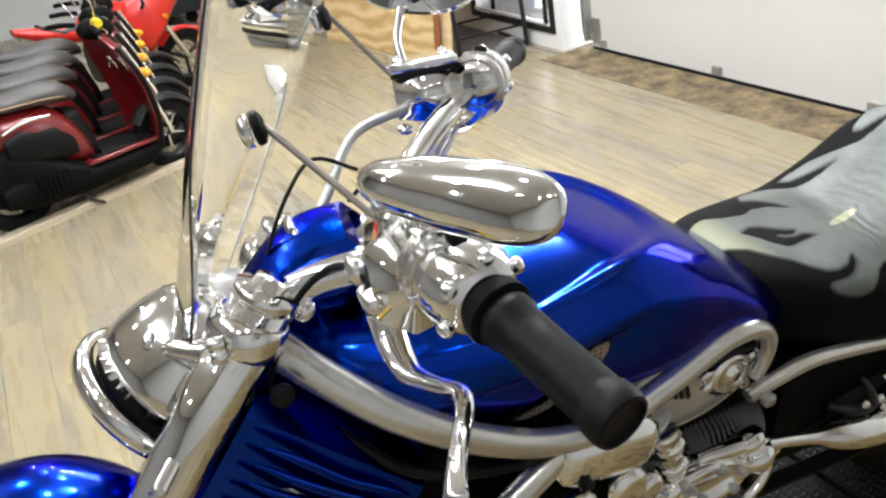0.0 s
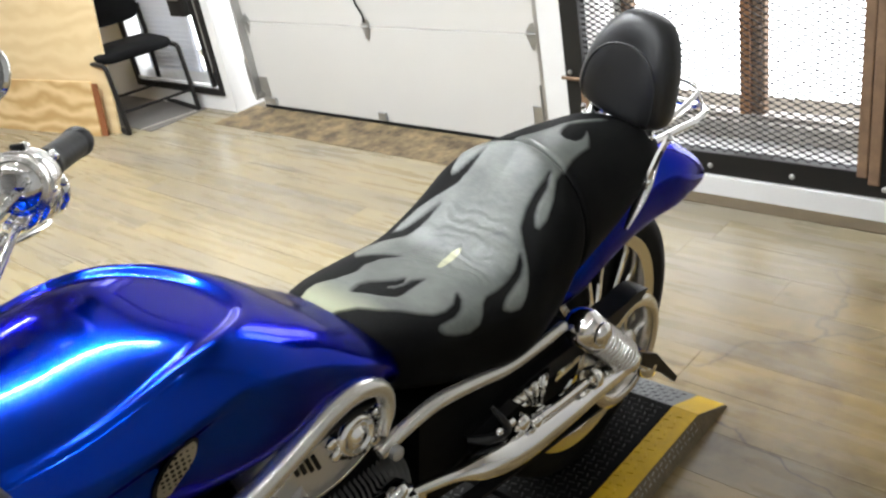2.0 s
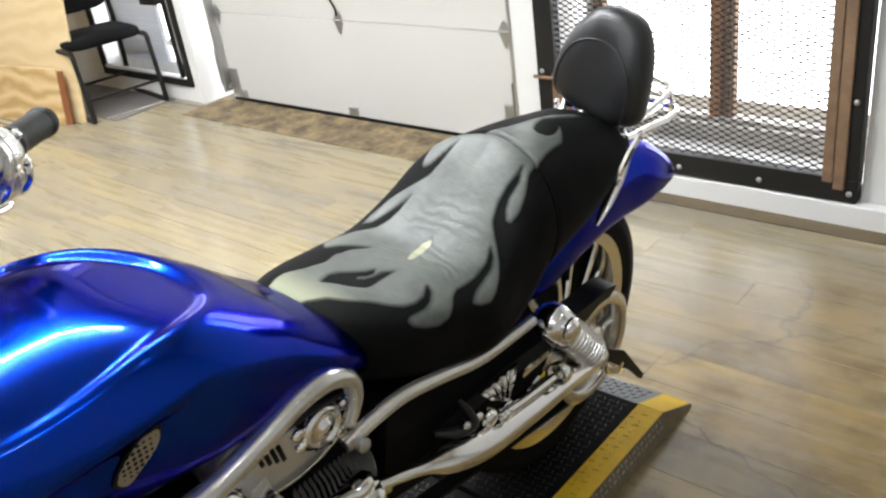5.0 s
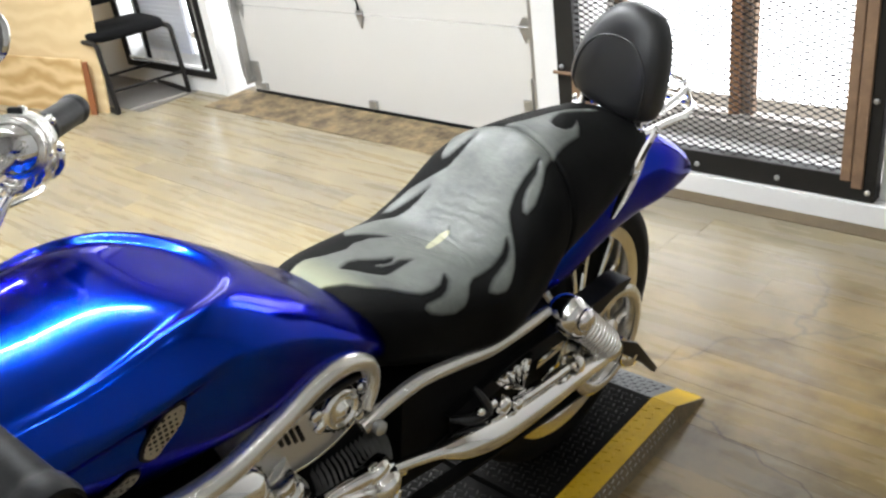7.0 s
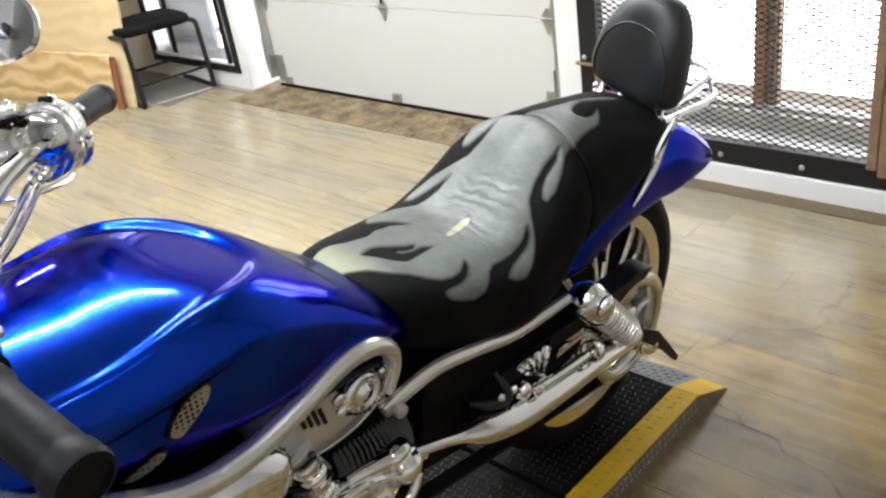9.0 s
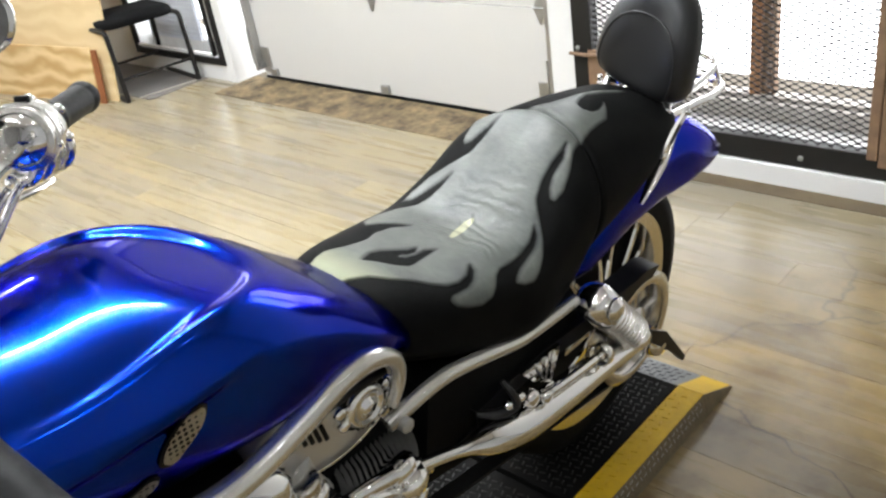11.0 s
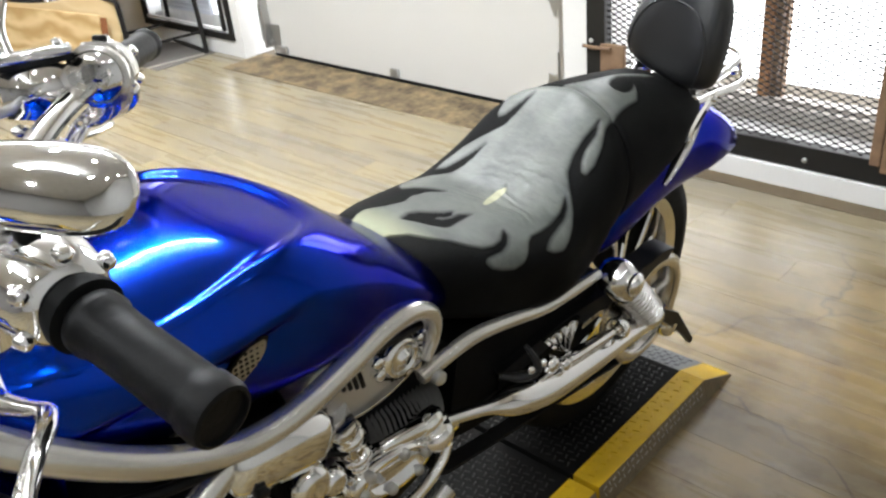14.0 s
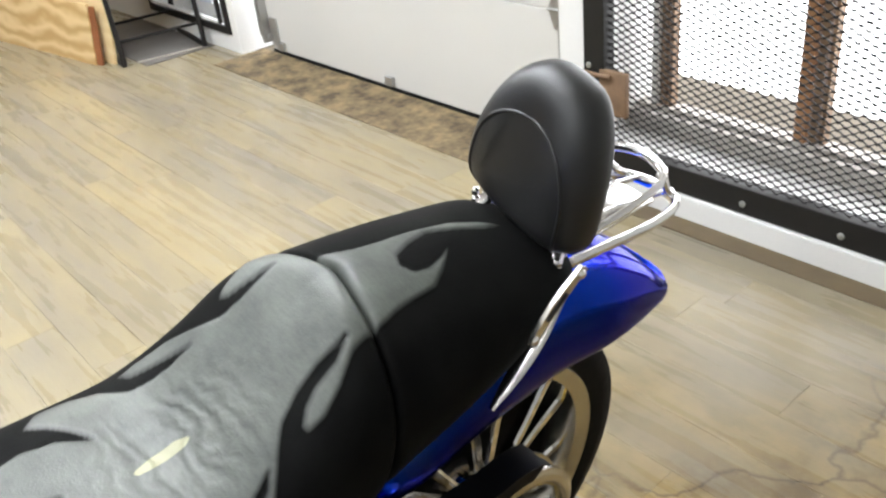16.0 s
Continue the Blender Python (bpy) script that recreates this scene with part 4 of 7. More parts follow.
    part("side_case", loft([oval(0.118 * x, 0.026, y, top, bot, 2.6, 24) for y, top, bot in ((0.66, 0.60, 0.46), (0.72, 0.635, 0.42), (0.86, 0.64, 0.40), (0.93, 0.60, 0.41), (0.97, 0.55, 0.45))]), CHROME, engine, "polished side case")
    part("side_step", tube([(0.14 * x, 0.80, 0.40), (0.20 * x, 0.80, 0.385), (0.27 * x, 0.80, 0.385)], 0.018, 12), RUBBER, bike, "rubber rider peg")
part("side_stand", tube([(0.12, 0.95, 0.36), (0.19, 0.93, 0.22), (0.27, 0.90, 0.115), (0.275, 0.89, 0.10)], 0.013, 10), DARK_METAL, bike, "side stand")

# --- radiator shroud with its ribbed blue cover
rad_rows = []
for k in range(13):
    t = k / 12
    u, w = 0.45 + 0.16 * t, 1.045 - 0.19 * t
    rad_rows.append([Vector((0.128 * c * (1 - 0.12 * c * c * (1 - t)), u - 0.035 * c * c - 0.25 * d, w - 0.30 * d)) for c, d in [(c / 8, 0.0) for c in range(-8, 9)] + [(c / 8, 0.42) for c in range(8, -9, -1)]])
shroud = part("radiator_shroud", loft(rad_rows), BLUE, bike, "blue radiator shroud")
for k in range(7):
    d = 0.12 + 0.12 * k
    for side in (1, -1):
        part("shroud_rib", tube([(side * 0.130, 0.45 + 0.16 * t - 0.105 * d - 0.033, 1.045 - 0.19 * t - 0.126 * d + 0.004 * math.sin(9 * t + k), r) for t, r in ((0.10, 0.002), (0.3, 0.006), (0.55, 0.0065), (0.8, 0.006), (0.96, 0.002))], 0.005, 8, 4), BLUE, shroud)
part("shroud_stud", turned([(0.001, 0), (0.012, 0.001), (0.012, 0.006), (0.005, 0.010), (0.001, 0.010)], Matrix.Translation((0.112, 0.452, 1.052)) @ Matrix.Rotation(radians(70), 4, "Y"), 12), PLASTIC, shroud)

# --- front end: authored with the bars straight, then turned by SP
def sbox(name, d0, d1, u0, u1, w0, w1, mat, parent, bevel=0.006, label=""):
    return part(name, box(d0, d1, u0, u1, w0, w1, bevel, STEER), mat, parent, label)


def stube(name, pts, r, mat, parent, n=10, steps=5, label="", flat=1.0):
    return part(name, tube([(*SP(*p[:3]), *p[3:]) for p in pts], r, n, steps, flat), mat, parent, label)


def knob(name, a, b, profile, mat, parent, n=18, label=""):
    return part(name, turned(profile, along(SP(*a), SP(*b)), n), mat, parent, label)


fork = thing("front_fork", Matrix(), "", "")
fork.parent = bike
for key in ("label", "category"):
    if key in fork:
        del fork[key]
CLEAR = clear("clear_acrylic", (0.96, 0.965, 0.96), 0.0, 1.12)
for x in (1, -1):
    leg = stube("fork_leg", [(0.105 * x, 0.505, 1.125), (0.105 * x, 0.30, 0.868), (0.105 * x, 0.12, 0.64)], 0.0295, CHROME, fork, 24, 2, "chrome upper fork leg")
    stube("fork_slider", [(0.105 * x, 0.14, 0.665, 0.034), (0.105 * x, 0.12, 0.64, 0.036), (0.105 * x, -0.02, 0.46, 0.033), (0.105 * x, -0.065, 0.40, 0.026)], 0.034, ALUMINIUM, leg, 20, 2)
    knob("fork_cap", (0.105 * x, 0.500, 1.118), (0.105 * x, 0.515, 1.138), [(0.001, 0), (0.031, 0), (0.031, 0.012), (0.018, 0.016), (0.016, 0.024), (0.001, 0.025)], CHROME, leg)
    for w, u in ((1.095, 0.48),):
        knob("clamp_ring", (0.105 * x, u - 0.012, w - 0.016), (0.105 * x, u + 0.012, w + 0.016), [(0.030, 0), (0.036, 0.002), (0.038, 0.018), (0.036, 0.034), (0.030, 0.036)], CHROME, leg)
        for k in (-1, 1):
            knob("pinch_bolt", (0.145 * x, u - 0.014, w + 0.006 * k), (0.145 * x, u - 0.04, w + 0.006 * k), [(0.001, 0), (0.007, 0.001), (0.007, 0.014), (0.001, 0.016)], CHROME, leg, 10)
sbox("lower_yoke", -0.10, 0.10, 0.405, 0.465, 1.005, 1.045, DARK_METAL, fork, 0.012, "dark lower fork yoke")
sbox("upper_yoke", -0.10, 0.10, 0.465, 0.525, 1.088, 1.118, CHROME, fork, 0.010, "chrome upper fork yoke")
front_wheel = wheel_at(Vector((0, -0.085, 0.405)), "front_wheel", 0.335, 0.06, fork, STEER)
bm = bmesh.new()
rings = []
for k in range(15):
    a = radians(28 + 9.0 * k)
    r = 0.372
    rings.append([STEER @ Vector((0.088 * c, -0.085 + (r - 0.045 * abs(c) ** 2.6 - th) * math.cos(a), 0.405 + (r - 0.045 * abs(c) ** 2.6 - th) * math.sin(a))) for c, th in [(c / 6, 0) for c in range(-6, 7)] + [(c / 6, 0.006) for c in range(6, -7, -1)]])
add_loft(bm, rings)
bmesh.ops.recalc_face_normals(bm, faces=bm.faces)
ff = part("front_fender", bm, BLUE, fork, "candy blue front fender")
for x in (1, -1):
    stube("fender_stay", [(0.09 * x, -0.02, 0.70), (0.10 * x, 0.04, 0.62), (0.105 * x, 0.02, 0.52)], 0.008, CHROME, ff)
    knob("reflector", (0.088 * x, 0.10, 0.70), (0.10 * x, 0.10, 0.70), [(0.001, 0), (0.02, 0), (0.02, 0.012), (0.001, 0.014)], CHROME, ff)

# blue nacelle under the headlamp with a bright lower rim
nac = [[SP(hw * math.cos(a), u + 0.0, w + (hh if math.sin(a) > 0 else hh * 0.7) * math.sin(a)) for a in np.linspace(0, 2 * math.pi, 32, endpoint=False)] for u, w, hw, hh in glide([(0.03, 0.862, 0.02, 0.01), (0.05, 0.872, 0.06, 0.035), (0.12, 0.888, 0.085, 0.055), (0.20, 0.888, 0.085, 0.058), (0.27, 0.87, 0.07, 0.045), (0.31, 0.855, 0.03, 0.015)], 5)]
nacelle = part("fork_nacelle", loft(nac), BLUE, fork, "candy blue fork nacelle")
stube("nacelle_rim", [(0.04, 0.07, 0.85), (0.088, 0.13, 0.868), (0.09, 0.20, 0.87), (0.075, 0.27, 0.858)], 0.012, CHROME, nacelle, 10, 4)

# headlamp: teardrop chrome shell with a wide bezel
LAMP_A, LAMP_B = SP(0.0, 0.448, 1.080), SP(0.0, 0.325, 0.995)
lamp = part("headlamp", turned([(0.001, 0.0), (0.034, 0.003), (0.055, 0.014), (0.069, 0.034), (0.076, 0.060), (0.079, 0.085), (0.080, 0.112)], along(LAMP_A, LAMP_B), 36), CHROME, bike, "chrome teardrop headlamp shell")
lm = along(LAMP_A, LAMP_B) @ Matrix.Translation((0, 0, 0.112)) @ Matrix.Diagonal((0.94, 0.94, 1.0, 1.0))
part("bezel", turned([(0.083, 0.010), (0.094, 0.012), (0.097, 0.020), (0.094, 0.032), (0.088, 0.034), (0.086, 0.024)], lm, 48), CHROME, lamp, "chrome lamp bezel")
# black ring added to darken the shaded gap between shell and bezel
part("lamp_gasket", turned([(0.066, -0.002), (0.074, 0.0), (0.076, 0.008), (0.074, 0.014), (0.066, 0.014)], lm, 40), RUBBER, lamp, "black ring painting the shade in the gap behind the bezel")
part("lens", turned([(0.001, 0.036), (0.03, 0.034), (0.055, 0.029), (0.073, 0.02), (0.073, 0.014), (0.001, 0.014)], lm, 28), clear("lamp_glass", (0.95, 0.96, 0.97), 0.05, 1.3), lamp)
part("reflector_bowl", turned([(0.001, -0.05), (0.04, -0.03), (0.07, 0.01), (0.073, 0.013), (0.066, 0.012), (0.001, -0.04)], lm, 28), MIRROR, lamp)
sbox("lamp_mount", -0.03, 0.03, 0.41, 0.46, 1.035, 1.08, CHROME, lamp, 0.008)
for x in (1, -1):
    stube("lamp_ear", [(0.06 * x, 0.40, 1.07, 0.012), (0.085 * x, 0.425, 1.065, 0.014), (0.10 * x, 0.45, 1.07, 0.014)], 0.012, CHROME, lamp)
    sig = stube("signal_stem", [(0.10 * x, 0.40, 1.0), (0.135 * x, 0.385, 0.985), (0.16 * x, 0.375, 0.975)], 0.008, CHROME, fork)

# instrument hood
hood = []
for k in range(9):
    t = k / 8
    u, w = 0.448 + 0.135 * t, 1.078 + 0.092 * t + 0.028 * math.sin(math.pi * t)
    hood.append([SP(0.058 * c, u - 0.012 * (1 - abs(c)) + (0.012 if th else 0), w - 0.022 * c * c - th) for c, th in [(c / 6, 0.0) for c in range(-6, 7)] + [(c / 6, 0.012) for c in range(6, -7, -1)]])
gauge = part("instrument_hood", loft(hood), BLUE, bike, "candy blue instrument hood")
part("gauge_face", turned([(0.001, 0), (0.04, 0), (0.043, 0.006), (0.04, 0.012), (0.001, 0.010)], along(SP(0, 0.545, 1.125), SP(0, 0.60, 1.175)), 28), PLASTIC, gauge)
part("gauge_rim", turned([(0.040, 0.004), (0.046, 0.006), (0.046, 0.014), (0.040, 0.015)], along(SP(0, 0.545, 1.125), SP(0, 0.60, 1.175)), 28), CHROME, gauge)
stube("gauge_arm", [(0.03, 0.455, 1.07, 0.013), (0.034, 0.50, 1.105, 0.017), (0.035, 0.545, 1.128, 0.018), (0.04, 0.575, 1.118, 0.017), (0.05, 0.625, 1.112, 0.015)], 0.016, CHROME, gauge, 14)
stube("gauge_arm", [(-0.03, 0.455, 1.07, 0.013), (-0.034, 0.50, 1.105, 0.017), (-0.035, 0.545, 1.128, 0.018), (-0.04, 0.575, 1.118, 0.017), (-0.05, 0.625, 1.125, 0.015)], 0.016, CHROME, gauge, 14)
for x in (1, -1):
    for u, w in ((0.47, 1.06), (0.50, 1.075), (0.53, 1.085), (0.49, 1.045)):
        knob("riser_bolt", (0.05 * x, u, w), (0.07 * x, u - 0.005, w + 0.004), [(0.001, 0), (0.012, 0.001), (0.013, 0.016), (0.007, 0.022), (0.001, 0.022)], CHROME, fork, 12)
    stube("handlebar_riser", [(0.05 * x, 0.50, 1.10, 0.018), (0.055 * x, 0.55, 1.115, 0.019), (0.06 * x, 0.60, 1.12, 0.02)], 0.018, CHROME, fork, 14)

# windscreen
STRUT = material("dull_strut_steel", (0.22, 0.19, 0.165), 0.4, 0.5, vary=0.15)
rows = []
for i in range(19):
    h = i / 18
    rows.append([SP(0.195 * c * (0.52 + 0.48 * step(0.0, 0.5, h)) * (1 - 0.10 * step(0.75, 1.0, h)), 0.372 + 0.205 * h + 0.05 * c * c - 0.05 * c * h + th, 1.05 + 0.46 * h - 0.05 * abs(c) ** 3 * step(0.7, 1.0, h) + 0.03 * c * c * (1 - h)) for c, th in [(c / 10, 0.0) for c in range(-10, 11)] + [(c / 10, 0.005) for c in range(10, -11, -1)]])
screen = part("windscreen", loft(rows), CLEAR, bike, "clear acrylic windscreen")
screen.visible_shadow = False
for x in (0, 20):
    edge = [r[x] for r in rows[::2]]
    part("screen_edge", tube(edge, 0.0013, 6, 2), DARK_METAL if x else STEEL, screen, "dark screen edging")
for bolt, end in (((0.160, 0.547, 1.280), (0.205, 0.625, 1.195)), ((-0.160, 0.600, 1.345), (-0.150, 0.655, 1.270))):
    d = (SP(*end) - SP(*bolt)).normalized()
    part("screen_strut", tube([SP(*bolt), SP(*end)], 0.0030, 10, 0), STRUT, screen, "dull brown steel screen strut")
    m = along(SP(bolt[0], bolt[1] - 0.022, bolt[2] - 0.002), SP(bolt[0] * 0.97, bolt[1] + 0.02, bolt[2] + 0.004))
    part("strut_grommet", turned([(0.001, 0.012), (0.013, 0.012), (0.015, 0.014), (0.014, 0.019), (0.008, 0.022), (0.001, 0.022)], m, 20), RUBBER, screen)
    part("strut_bolt", turned([(0.001, 0.0), (0.009, 0.001), (0.0135, 0.004), (0.0145, 0.010), (0.001, 0.010)], m, 20), CHROME, screen)
for x in (1, -1):
    stube("screen_clamp", [(0.09 * x, 0.40, 1.085, 0.008), (0.10 * x, 0.43, 1.08, 0.011), (0.11 * x, 0.465, 1.075, 0.013)], 0.01, CHROME, screen)
    knob("clamp_screw", (0.085 * x, 0.388, 1.092), (0.085 * x, 0.37, 1.10), [(0.001, 0), (0.009, 0.001), (0.009, 0.008), (0.001, 0.012)], CHROME, screen, 12)

# handlebar, set out in world metres
gl0, gl1, gr0, gr1 = W(2.897, 0.562, 1.191), W(2.996, 0.571, 1.168), W(2.341, 0.882, 1.18), W(2.254, 0.967, 1.168)
bar = bmesh.new()
add_tube(bar, [gl0 * 0.3 + gl1 * 0.7, gl0, W(2.82, 0.575, 1.195), W(2.72, 0.60, 1.165), W(2.62, 0.62, 1.135), W(2.50, 0.66, 1.135), W(2.42, 0.76, 1.165), gr0, gr0 * 0.3 + gr1 * 0.7], 0.0145, 16, 6)
handlebar = part("handlebar", bar, CHROME, bike, "chrome handlebar")
for a, b in ((gl0, gl1), (gr0, gr1)):
    L = (b - a).length
    m = along(a, b)
    grip = part("grip", turned([(0.001, -0.012), (0.0175, -0.012), (0.0210, -0.008), (0.0215, 0.0), (0.0195, 0.004), (0.0188, 0.02), (0.0190, L - 0.022), (0.0186, L - 0.019), (0.0205, L - 0.016), (0.0210, L - 0.004), (0.0195, L + 0.001), (0.017, L + 0.002), (0.0165, L - 0.001), (0.001, L - 0.001)], m, 32), GRIP_RUBBER, handlebar, "black rubber grip")
    part("grip_collar", turned([(0.015, -0.028), (0.023, -0.026), (0.025, -0.02), (0.025, -0.013), (0.015, -0.011)], m, 24), RUBBER, grip)


def control(a, b, side, name_label):
    """The switch housing beside a grip, with its perch, clamp screws and lever."""
    m = along(a, b)
    hs = part("switch_housing", turned([(0.001, -0.096), (0.015, -0.095), (0.027, -0.092), (0.032, -0.082), (0.035, -0.065), (0.0355, -0.05), (0.032, -0.036), (0.026, -0.028), (0.015, -0.026), (0.001, -0.026)], m, 28), CHROME, handlebar, name_label)
    up = (m.to_3x3().inverted() @ Vector((0, 0, 1))).normalized()
    for k in range(5):
        an = k * 1.15
        part("housing_screw", turned([(0.001, 0), (0.005, 0.0005), (0.005, 0.003), (0.001, 0.005)], m @ Matrix.Translation((0.034 * math.cos(an), 0.034 * math.sin(an), -0.072)) @ Vector((math.cos(an), math.sin(an), 0.1)).to_track_quat("Z", "Y").to_matrix().to_4x4(), 10), CHROME, hs)
    for k in range(3):
        part("housing_rib", turned([(0.030, -0.090 + 0.012 * k), (0.0375 - 0.002 * abs(k - 1), -0.088 + 0.012 * k), (0.0375 - 0.002 * abs(k - 1), -0.084 + 0.012 * k), (0.030, -0.082 + 0.012 * k)], m, 28), ALUMINIUM, hs)
    for k in range(6):
        an = 0.4 + k * 1.05
        part("clamp_bolt", turned([(0.001, 0), (0.0065, 0.0005), (0.0065, 0.006), (0.004, 0.009), (0.001, 0.009)], m @ Matrix.Translation((0.029 * math.cos(an), 0.029 * math.sin(an), -0.036)) @ Vector((math.cos(an), math.sin(an), 0.3)).to_track_quat("Z", "Y").to_matrix().to_4x4(), 10), CHROME, hs)
    part("switch_button", box(-0.008, 0.008, -0.006, 0.006, -0.004, 0.004, 0.002, m @ Matrix.Translation((0.0, 0.036, -0.062))), PLASTIC, hs)
    return hs


left = control(gl0, gl1, 1, "chrome clutch side switch housing")
right = control(gr0, gr1, -1, "chrome brake side switch housing")
perch = part("clutch_perch", loft([[SP(d, u, w) for u, w in ((0.61, 1.195), (0.64, 1.205), (0.675, 1.188), (0.668, 1.135), (0.635, 1.125), (0.61, 1.14))] for d in (0.185, 0.20, 0.255, 0.27)]), CHROME, handlebar, "chrome clutch lever perch")
bmesh_knobs = [((0.20, 0.63, 1.20), (0.20, 0.63, 1.215), 0.013), ((0.245, 0.655, 1.195), (0.245, 0.655, 1.21), 0.012), ((0.225, 0.606, 1.17), (0.225, 0.59, 1.17), 0.014), ((0.26, 0.615, 1.155), (0.265, 0.60, 1.152), 0.011), ((0.215, 0.61, 1.145), (0.215, 0.595, 1.143), 0.009)]
for a, b, r in bmesh_knobs:
    knob("perch_bolt", a, b, [(0.001, 0), (r, 0.001), (r, 0.010), (r * 0.7, 0.015), (0.001, 0.016)], CHROME, perch, 14)
sbox("perch_gap", 0.20, 0.25, 0.604, 0.63, 1.15, 1.166, PLASTIC, perch, 0.004)
stube("clutch_lever", [(0.235, 0.612, 1.135, 0.013), (0.25, 0.616, 1.112, 0.013), (0.28, 0.625, 1.100, 0.010), (0.31, 0.642, 1.102, 0.0075), (0.34, 0.657, 1.108, 0.007), (0.37, 0.658, 1.112, 0.007), (0.40, 0.653, 1.113, 0.0065), (0.43, 0.646, 1.108, 0.0065), (0.452, 0.642, 1.10, 0.008)], 0.01, CHROME, handlebar, 12, 5, "chrome clutch lever", 0.7)
mc = part("brake_reservoir", loft([[SP(d, u, w) for u, w in ((0.655, 1.255), (0.70, 1.268), (0.735, 1.25), (0.73, 1.212), (0.69, 1.20), (0.655, 1.21))] for d in (-0.285, -0.275, -0.215, -0.205)]), CHROME, handlebar, "chrome brake fluid reservoir")
sbox("reservoir_lid", -0.288, -0.202, 0.652, 0.738, 1.264, 1.276, CHROME, mc, 0.004)
sbox("lid_gasket", -0.286, -0.204, 0.654, 0.736, 1.258, 1.265, PLASTIC, mc, 0.001)
for d in (-0.275, -0.215):
    for u in (0.665, 0.725):
        knob("lid_screw", (d, u, 1.275), (d, u, 1.285), [(0.001, 0), (0.006, 0), (0.006, 0.004), (0.001, 0.006)], CHROME, mc, 10)
for k in range(4):
    knob("clamp_band", (-0.285 - 0.018 * k, 0.735 + 0.012 * k, 1.205), (-0.30 - 0.018 * k, 0.745 + 0.012 * k, 1.205), [(0.02, 0), (0.034, 0.001), (0.036, 0.006), (0.034, 0.011), (0.02, 0.012)], CHROME if k != 2 else ALUMINIUM, mc, 18)
stube("brake_lever", [(-0.25, 0.66, 1.19, 0.010), (-0.29, 0.665, 1.17, 0.010), (-0.33, 0.69, 1.155, 0.009), (-0.38, 0.735, 1.15, 0.008), (-0.42, 0.76, 1.15, 0.008)], 0.009, CHROME, handlebar, 12, 5, "chrome brake lever", 0.7)
stube("throttle_cable", [(-0.27, 0.72, 1.18), (-0.24, 0.66, 1.12), (-0.19, 0.60, 1.09), (-0.12, 0.54, 1.06)], 0.005, CHROME, handlebar, 8)
stube("throttle_cable", [(-0.29, 0.735, 1.18), (-0.255, 0.675, 1.115), (-0.20, 0.61, 1.075), (-0.12, 0.54, 1.045)], 0.005, CHROME, handlebar, 8)
stube("brake_hose", [(-0.21, 0.665, 1.22), (-0.16, 0.60, 1.21), (-0.10, 0.56, 1.16), (-0.05, 0.50, 1.08)], 0.006, STEEL, handlebar, 8)
stube("clutch_cable", [(0.21, 0.61, 1.16), (0.15, 0.57, 1.15), (0.10, 0.52, 1.10), (0.06, 0.47, 1.0), (0.05, 0.45, 0.92)], 0.0035, RUBBER, handlebar, 8)
stube("wiring", [(-0.05, 0.60, 1.19), (-0.02, 0.56, 1.215), (0.02, 0.53, 1.19), (0.03, 0.50, 1.14)], 0.0022, RUBBER, handlebar, 8)
stube("wiring", [(0.15, 0.655, 1.19), (0.08, 0.615, 1.20), (0.02, 0.59, 1.175)], 0.0022, RUBBER, handlebar, 8)


def mirror(c, e1, e2, nrm, stem, label):
    """A teardrop shell with the glass on its rear face."""
    out = []
    shape = [(math.copysign(abs(math.cos(a)) ** 0.8, math.cos(a)), math.copysign(abs(math.sin(a)) ** 0.75, math.sin(a)) * (0.60 + 0.14 * math.cos(a))) for a in np.linspace(0, 2 * math.pi, 40, endpoint=False)]
    for s, k in ((0.020, 0.10), (0.019, 0.35), (0.016, 0.62), (0.010, 0.86), (0.004, 0.97), (-0.003, 1.0), (-0.007, 0.985)):
        out.append([c + e1 * x * k + e2 * z * k + nrm * s for x, z in shape])
    mo = part("mirror", loft(out), CHROME, handlebar, label)
    part("mirror_glass", loft([[c + e1 * x * 0.93 + e2 * z * 0.92 + nrm * s for x, z in shape] for s in (-0.0065, -0.0085)]), MIRROR, mo)
    part("mirror_stem", tube(stem, 0.0055, 12, 6), CHROME, mo, "chrome mirror stem")
    return mo


def axes(front, tilt):
    f = front.normalized()
    e1 = f.cross(Vector((0, 0, 1))).normalized()
    e2 = e1.cross(f).normalized()
    q = Matrix.Rotation(radians(tilt), 3, f)
    return q @ e1, q @ e2, f


e1, e2, f = axes(Vector((0.30, -0.80, 0.52)), 8)
mirror(SP(0.32, 0.676, 1.236), -e1 * 0.082, e2 * 0.042, f, [SP(0.30, 0.665, 1.222), SP(0.265, 0.645, 1.222), SP(0.245, 0.645, 1.20)], "teardrop chrome mirror")
e1, e2, f = axes(Vector((-0.72, 0.68, -0.25)), 10)
mirror(SP(-0.31, 0.715, 1.378), -e1 * 0.086, e2 * 0.094, f, [SP(-0.30, 0.685, 1.335), SP(-0.285, 0.672, 1.30), SP(-0.265, 0.675, 1.262)], "teardrop chrome mirror")

# ---- fittings of the room ----
# overhead door: two lower panels, seam, brackets, track and seal
door = thing("overhead_door", pose(0, 0, 0), "cream sectional overhead garage door, closed", "garage door")
for z0, z1 in ((0.022, 0.53), (0.537, 1.02), (1.027, 1.51), (1.517, 2.0), (2.007, 2.32)):
    part("door_panel", box(-1.06, 1.10, DY, DY + 0.04, z0, z1, 0.0012), DOOR_PAINT, door, smooth=False)
part("bottom_seal", box(-1.06, 1.10, DY - 0.006, DY + 0.03, 0.004, 0.022, 0.006), RUBBER, door, "black rubber bottom seal")


